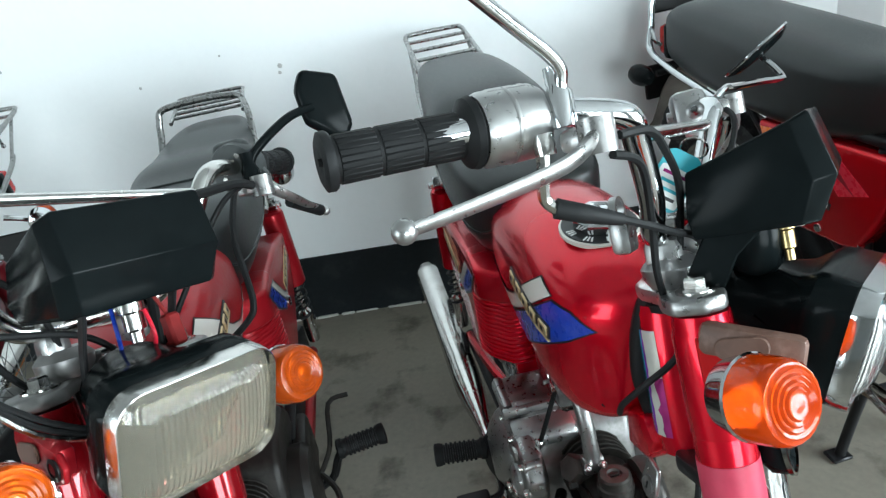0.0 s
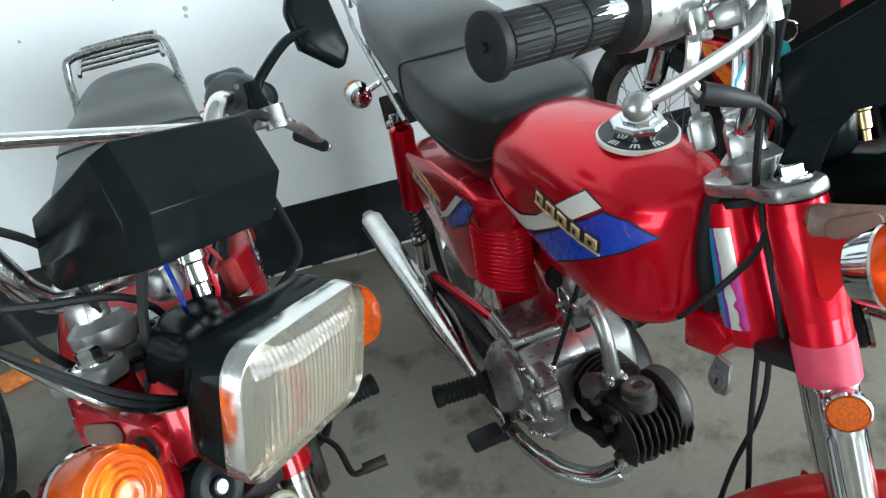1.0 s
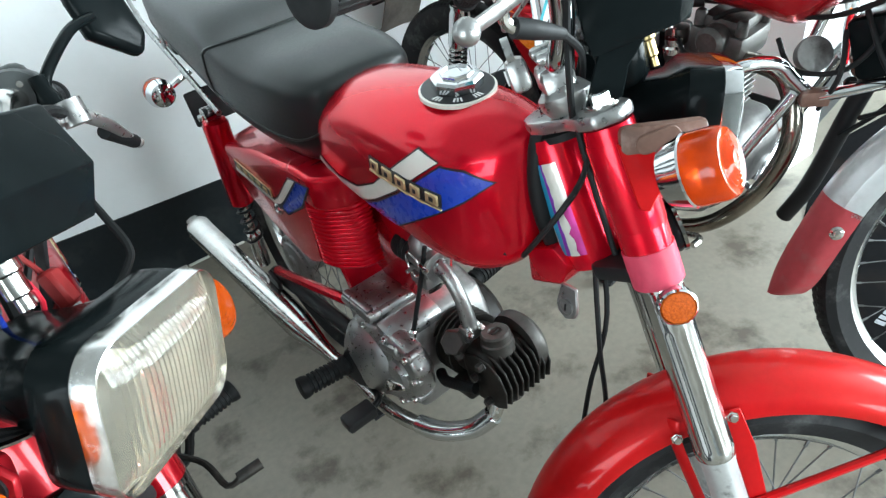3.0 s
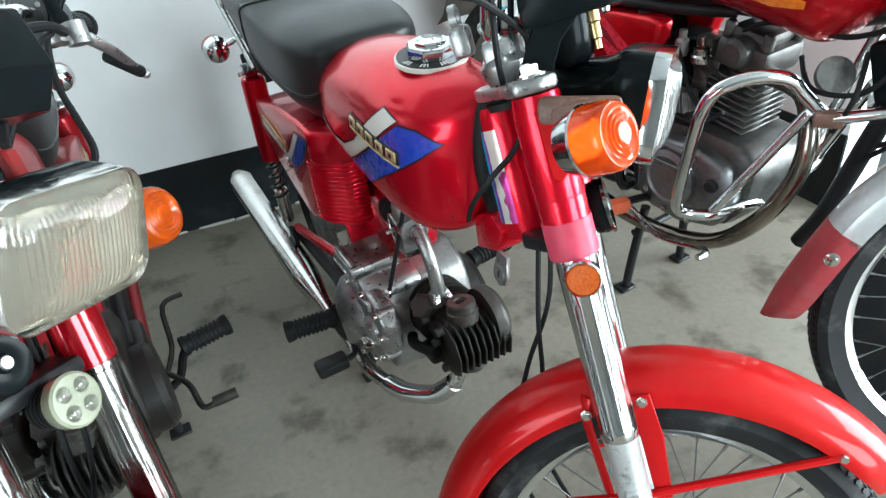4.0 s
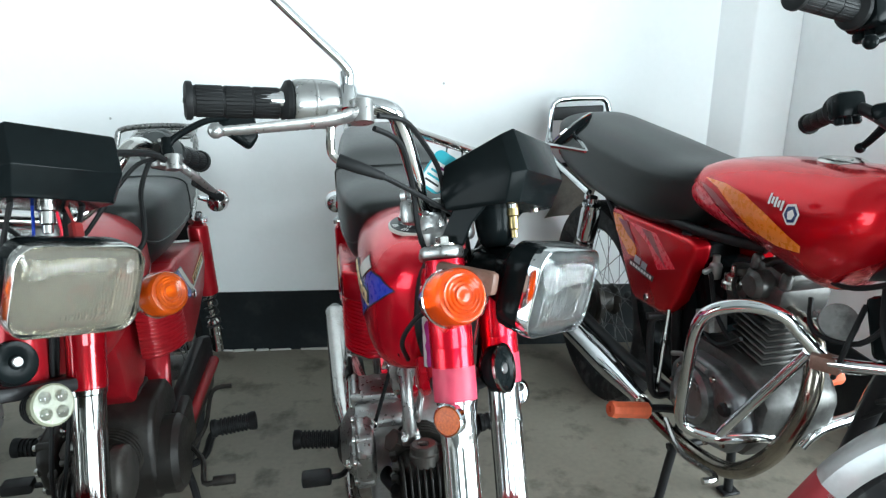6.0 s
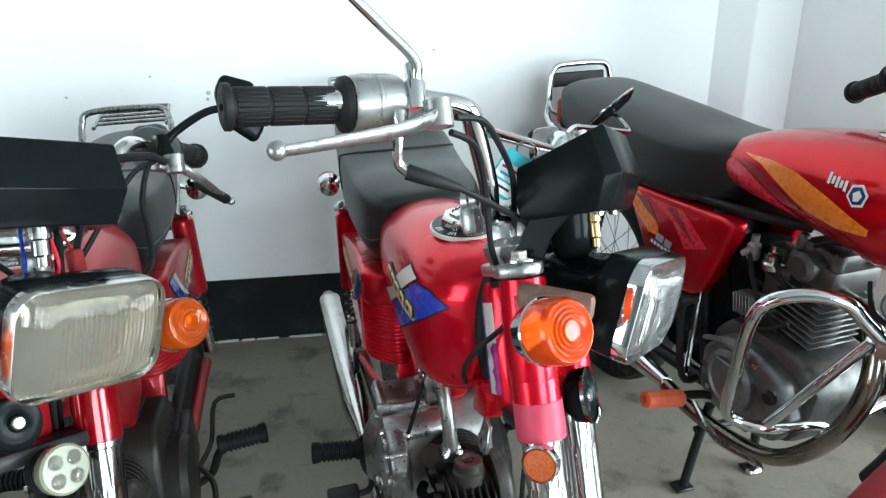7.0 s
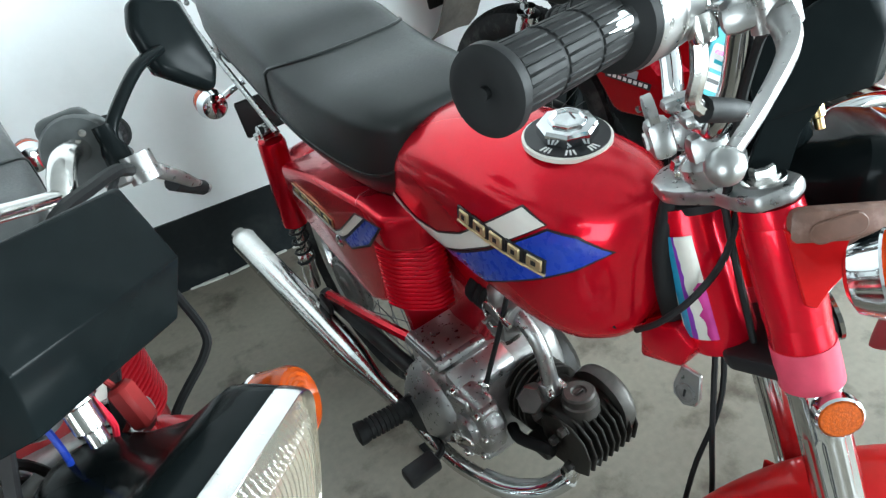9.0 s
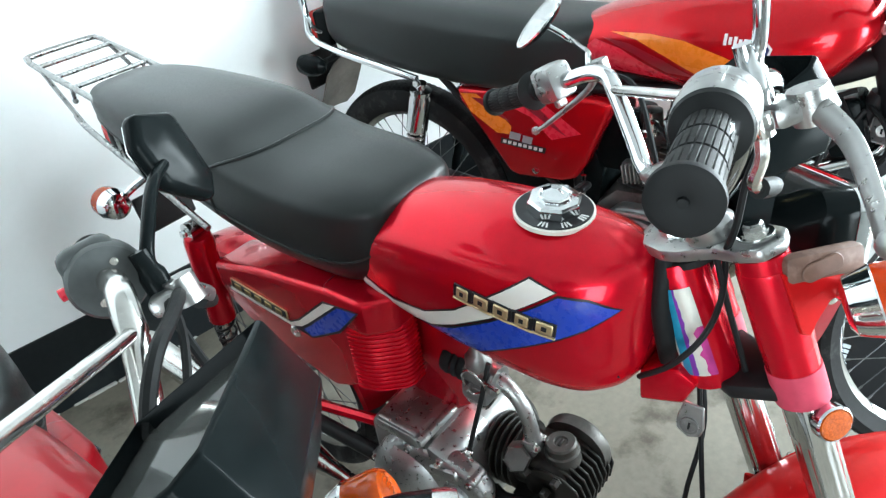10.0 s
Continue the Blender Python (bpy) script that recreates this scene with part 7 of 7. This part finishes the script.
    part("exhaust_pipe", Shape().tube([(0.03, 0.700, 0.668), (0.05, 0.790, 0.660), (0.075, 0.833, 0.58), (0.088, 0.822, 0.484), (0.090, 0.765, 0.375), (0.090, 0.672, 0.282), (0.092, 0.54, 0.240), (0.115, 0.43, 0.250), (0.135, 0.34, 0.280)], 0.0185, 14, 5), HEAT_CHROME, bike, "heat-stained chrome exhaust pipe")
    mf0, mf1 = Vector((0.135, 0.36, 0.282)), Vector((0.165, -0.34, 0.315))
    part("muffler", Shape().lathe([(0.0185, 0), (0.022, 0.05), (0.031, 0.14), (0.034, 0.20), (0.034, 0.60), (0.030, 0.67), (0.020, 0.70), (0.012, 0.69)], along(mf0, mf1), 24), CHROME, bike, "chrome muffler")
    # crash guard
    gp = [(0.02, 0.885, 0.640), (0.07, 0.858, 0.645), (0.117, 0.833, 0.693), (0.150, 0.818, 0.728), (0.199, 0.786, 0.738), (0.245, 0.750, 0.718), (0.258, 0.729, 0.670), (0.250, 0.707, 0.572), (0.238, 0.683, 0.453), (0.214, 0.692, 0.421), (0.167, 0.722, 0.413), (0.06, 0.735, 0.405), (0.02, 0.735, 0.37)]
    guard = part("crash_guard", Shape().tube(gp, 0.0125, 14, 6), CHROME, bike, "chrome tubular crash guard")
    part("brace", Shape().tube([(0.172, 0.718, 0.416), (0.098, 0.835, 0.655)], 0.0105, 12, 0), CHROME, guard)
    gl = [(-p[0], p[1], p[2]) for p in gp]
    part("guard_loop", Shape().tube(gl, 0.0125, 14, 6), CHROME, guard)
    part("brace", Shape().tube([(-0.172, 0.718, 0.416), (-0.098, 0.835, 0.655)], 0.0105, 12, 0), CHROME, guard)
    for s in (1, -1):
        part("guard_arm", Shape().tube([(s * 0.10, 0.848, 0.648), (s * 0.05, 0.93, 0.668), (s * 0.014, 0.985, 0.690), (s * 0.005, 1.0, 0.75)], 0.011, 12, 5), CHROME, guard)
        part("guard_clamp", Shape().box((0.05, 0.03, 0.03), pose(s * 0.085, 0.865, 0.65, 0, 0, -s * 55), 0.006, 2), RUSTY_ARM, guard, "rusty guard clamp")
    part("lock_plate", Shape().box((0.004, 0.045, 0.05), pose(0.022, 0.985, 0.735, 0, 0, -20), 0.004, 1), ALU, guard, "small alloy lock plate")
    part("lock_barrel", Shape().lathe([(0.011, 0), (0.011, 0.005), (0, 0.005)], pose(0.0245, 0.985, 0.738, 0, 90, -20), 18), WHITE_CARD, guard)
    part("key_slot", Shape().box((0.002, 0.003, 0.010), pose(0.0305, 0.983, 0.738, 0, 0, -20)), BLACK_DECAL, guard)
    # added black box that fills out the dark area of wires and fork
    part("wiring_filler", Shape().box((0.09, 0.07, 0.11), pose(0, 0.925, 0.735, 20), 0.012, 2), PLASTIC, bike, "black box added to fill the dark wiring area behind the steering head")
    for r in ([(0.03, 0.90, 0.80), (0.07, 0.95, 0.74), (0.06, 0.99, 0.66), (0.03, 0.93, 0.60)], [(-0.02, 0.92, 0.79), (0.045, 0.985, 0.76), (0.05, 1.0, 0.70), (0.02, 0.96, 0.62), (0.02, 0.90, 0.55)], [(0.04, 0.88, 0.76), (0.085, 0.90, 0.70), (0.07, 0.87, 0.62)]):
        part("wiring_loom", Shape().tube(r, 0.0048, 8, 5), RUBBER, bike)
    # pegs, levers, stand
    for s in (1, -1):
        pb = part("footpeg_bar", Shape().tube([(s * 0.07, 0.50, 0.30), (s * 0.15, 0.51, 0.350), (s * 0.30, 0.522, 0.378)], 0.010, 8, 4), DARK, bike)
        pr = Shape().lathe([(0.016, 0), (0.020, 0.004), (0.019, 0.085), (0.021, 0.092), (0.018, 0.104), (0.008, 0.106), (0.008, 0.10)], along((s * 0.210, 0.515, 0.358), (s * 0.325, 0.525, 0.385)), 8)
        part("footrest_rubber", pr, ORANGE_RUBBER, pb, "orange rubber footrest")
        part("stand_leg", Shape().tube([(s * 0.08, 0.46, 0.27), (s * 0.092, 0.445, 0.14), (s * 0.105, 0.435, 0.012)], 0.012, 10, 4), DARK, bike)
        part("stand_foot", Shape().box((0.05, 0.04, 0.01), pose(s * 0.108, 0.433, 0.006), 0.003, 1), DARK, bike)
    part("stand_bar", Shape().tube([(-0.1, 0.445, 0.19), (0.1, 0.445, 0.19)], 0.010, 8, 0), DARK, bike)
    part("brake_rod", Shape().tube([(0.130, 0.435, 0.575), (0.140, 0.440, 0.46), (0.150, 0.445, 0.345)], 0.0065, 8, 4), CHROME, bike, "chrome kick lever rod")
    part("kick_lever", Shape().tube([(0.12, 0.45, 0.35), (0.165, 0.45, 0.37), (0.17, 0.43, 0.535), (0.16, 0.46, 0.57), (0.20, 0.46, 0.575)], 0.009, 8, 4), DARK, bike)
    part("brake_pedal", Shape().tube([(0.11, 0.44, 0.27), (0.14, 0.56, 0.26), (0.15, 0.70, 0.30), (0.19, 0.715, 0.305)], 0.0075, 8, 4), CHROME_OLD, bike)
    for r in ([(0.03, 0.60, 0.72), (0.06, 0.70, 0.78), (0.05, 0.84, 0.78), (0.05, 0.93, 0.82)], [(0.05, 0.77, 0.73), (0.08, 0.82, 0.69), (0.06, 0.90, 0.70), (0.04, 0.95, 0.78)], [(0.08, 0.50, 0.55), (0.11, 0.60, 0.56), (0.10, 0.66, 0.60)], [(-0.02, 0.98, 0.95), (0.05, 1.05, 0.80), (0.03, 1.02, 0.70), (0.03, 0.90, 0.66)], [(0.09, 0.52, 0.70), (0.10, 0.57, 0.62), (0.09, 0.62, 0.57)]):
        part("engine_lead", Shape().tube(r, 0.005, 8, 6), RUBBER, bike)
    # front end, along the steering axis
    for s in (1, -1):
        leg = part("fork_tube", Shape().lathe([(0.017, -0.42), (0.017, -0.06)], pose(s * 0.09, 0.055, 0), 18), CHROME, bike, "chrome fork tube", st)
        part("fork_shroud", Shape().lathe([(0.024, -0.19), (0.0265, -0.185), (0.0265, 0.03), (0.022, 0.045)], pose(s * 0.09, 0.055, 0), 20), DARK, leg, "black fork shroud")
        part("dust_boot", Shape().lathe([(0.018, -0.300), (0.028, -0.305), (0.030, -0.33), (0.028, -0.355), (0.024, -0.36)], pose(s * 0.09, 0.055, 0), 20), RUBBER, leg, "black rubber dust boot")
        lo = Shape().lathe([(0.012, -0.665), (0.021, -0.66), (0.0235, -0.64), (0.0235, -0.37), (0.026, -0.365), (0.026, -0.355)], pose(s * 0.09, 0.055, 0), 20)
        lo.box((0.03, 0.05, 0.045), pose(s * 0.088, 0.065, -0.628), 0.008, 2)
        part("fork_leg", lo, ALU_LEG, leg, "alloy lower fork leg")
    part("steering_clamp", Shape().box((0.24, 0.10, 0.03), pose(0, 0.03, -0.16), 0.012, 2).box((0.22, 0.09, 0.022), pose(0, 0.03, 0.04), 0.008, 2), DARK, bike, "", st)
    part("axle", Shape().tube([(-0.115, 0.07, -0.628), (0.115, 0.07, -0.628)], 0.008, 10, 0), CHROME_OLD, bike, "", st)
    part("axle_nut", Shape().lathe([(0.015, 0), (0.015, 0.012), (0.008, 0.014), (0, 0.014)], pose(0.104, 0.07, -0.628) @ Y90, 6), CHROME_OLD, bike, "", st)
    wheel("front_wheel", bike, st @ pose(0, 0.07, -0.628), 0.336, 0.074, 0.283, 0.05, "pale painted drum hub of the front wheel", drum=0.088, finish=HUB_PALE, narrow=0.46)
    prof = [(0.320, -0.057), (0.340, -0.057), (0.356, -0.052), (0.368, -0.030), (0.372, 0), (0.368, 0.030), (0.356, 0.052), (0.340, 0.057), (0.320, 0.057), (0.320, 0.054), (0.340, 0.054), (0.352, 0.048), (0.365, 0.027), (0.369, 0), (0.365, -0.027), (0.352, -0.048), (0.340, -0.054), (0.320, -0.054)]
    def arc(a0, a1, n, flare=0.0):
        rings = []
        for i in range(n):
            a = radians(a0 + (a1 - a0) * i / (n - 1))
            k = 1 + flare * (i / (n - 1)) ** 2
            rings.append([(h * (1 - 5 * flare * (i / (n - 1)) ** 7), 0.07 + r * k * math.cos(a), -0.628 + r * k * math.sin(a)) for r, h in prof])
        return Shape().rings(rings)
    mg = part("front_mudguard", arc(10, 140, 40), SILVER_PAINT, bike, "silver grey steel front mudguard", st)
    part("mud_flap", arc(138.5, 170, 26, 0.13), FLAP, mg, "faded red rubber mud flap", None, 65)
    for s in (1, -1):
        part("flap_bolt", Shape().lathe([(0.013, 0), (0.013, 0.002), (0.008, 0.003), (0.007, 0.007), (0, 0.008)], pose(s * 0.056, 0.07 + 0.346 * math.cos(radians(146)), -0.628 + 0.346 * math.sin(radians(146)), 0, s * 86), 16), CHROME_OLD, mg)
        part("strap", Shape().prism([(0.0, -0.30), (0.12, -0.29), (0.10, -0.36), (0.075, -0.42), (0.04, -0.42), (0.02, -0.36)], 0.004, YZ(s, 0.060), 0.001, 1), SILVER_PAINT, mg)
    hb = [(-0.295, -0.208, 0.246), (-0.20, -0.145, 0.250), (-0.165, -0.10, 0.238), (-0.11, -0.03, 0.16), (-0.07, 0.01, 0.085), (0.07, 0.01, 0.085), (0.10, -0.005, 0.19), (0.145, -0.035, 0.300), (0.20, -0.072, 0.323), (0.302, -0.129, 0.338)]
    bar = part("handlebar", Shape().tube(hb, 0.0115, 12, 6), DARK, bike, "handlebar with black controls", st)
    g = grip_shape().mesh("grip")
    for s, end, root, hinge, tip in ((1, Vector((0.304, -0.130, 0.338)), Vector((0.20, -0.072, 0.323)), Vector((0.165, -0.015, 0.305)), Vector((0.262, -0.055, 0.262))), (-1, Vector((-0.298, -0.21, 0.246)), Vector((-0.20, -0.145, 0.250)), Vector((-0.150, -0.070, 0.225)), Vector((-0.205, -0.115, 0.172)))):
        part("grip", g, RUBBER, bar, "black rubber grip", along(end, root))
        fm = along(root, root + (root - end))
        sw = part("switch_housing", Shape().box((0.055, 0.05, 0.05), fm @ pose(0, 0, 0.03), 0.012, 2), PLASTIC, bar, "black switch housing")
        for k in range(3):
            part("switch_knob", Shape().lathe([(0.009, 0), (0.009, 0.008), (0.006, 0.011), (0, 0.011)], fm @ pose(0.016 - 0.016 * k, -0.024, 0.03, 90), 10), PLASTIC, sw)
        part("lever_perch", Shape().box((0.04, 0.035, 0.03), Matrix.Translation(hinge), 0.008, 2), PLASTIC, bar)
        lv = Shape()
        lever(lv, hinge, tip, (0, 0.012, -0.006))
        ball(lv, tip, 0.010)
        part("lever", lv, PLASTIC, bar, "black lever")
    for r in ([(0.16, -0.01, 0.30), (0.15, 0.07, 0.20), (0.10, 0.13, 0.02), (0.05, 0.09, -0.10)], [(-0.15, -0.06, 0.22), (-0.14, 0.06, 0.16), (-0.08, 0.14, 0.02), (-0.04, 0.08, -0.12)], [(0.15, -0.01, 0.29), (0.14, 0.09, 0.10), (0.115, 0.11, -0.08), (0.09, 0.05, -0.22), (0.03, -0.03, -0.26)]):
        part("control_cable", Shape().tube(r, 0.004, 7, 6), RUBBER, bike, "", st)
    part("cyan_cover", Shape().box((0.05, 0.055, 0.05), pose(0.135, 0.085, -0.165, 0, 0, 10), 0.008, 2).box((0.052, 0.057, 0.008), pose(0.135, 0.085, -0.165, 0, 0, 10), 0.002, 1), material("cyan_plastic", (0.02, 0.45, 0.55), 0.3), bike, "bright cyan plastic cover", st)
    headlamp(bike, st @ pose(0, 0.21, -0.06, -6), 0.19, 0.15, GLASS, PLASTIC, "black rectangular headlamp")
    return bike


roadster(pose(0.852, 1.661, 0, 0, 0, 192), 41)


# ---- small loose things ----
def packet(m):
    ob = part("paper_packet", Shape().box((0.12, 0.075, 0.028), None, 0.006, 2).box((0.122, 0.02, 0.0295), pose(0, 0.012, 0), 0.001, 1), PAPER)
    ob.matrix_world = m
    return tagged(ob, "small crumpled orange paper packet on the floor", "packet")


packet(pose(-1.27, 1.95, 0.0145, 0, 0, 25))


# added sheet, standing in for an unidentified dark area with pale lettering
def dark_sheet(m):
    ob = thing("dark_sheet", m, "black sheet with cut edges added on the floor for an unidentified dark area", "mat")
    cut = [(-0.44, -0.12), (-0.20, -0.285), (0.4, -0.36), (0.9, -0.36), (0.9, 0.60), (0.30, 0.60), (-0.05, 0.40), (-0.28, 0.19), (-0.37, 0.02)]
    part("sheet", Shape().prism(cut, 0.003, None, 0.001, 1), SHEET_BLACK, ob)
    for j in range(5):
        part("lettering", Shape().box((0.015, 0.022, 0.0006), pose(-0.29 + 0.021 * j, 0.015 + 0.003 * j, 0.0019, 0, 0, 12)), GREY_BAR, ob)
    return ob


dark_sheet(pose(1.50, 0.67, 0.0025))
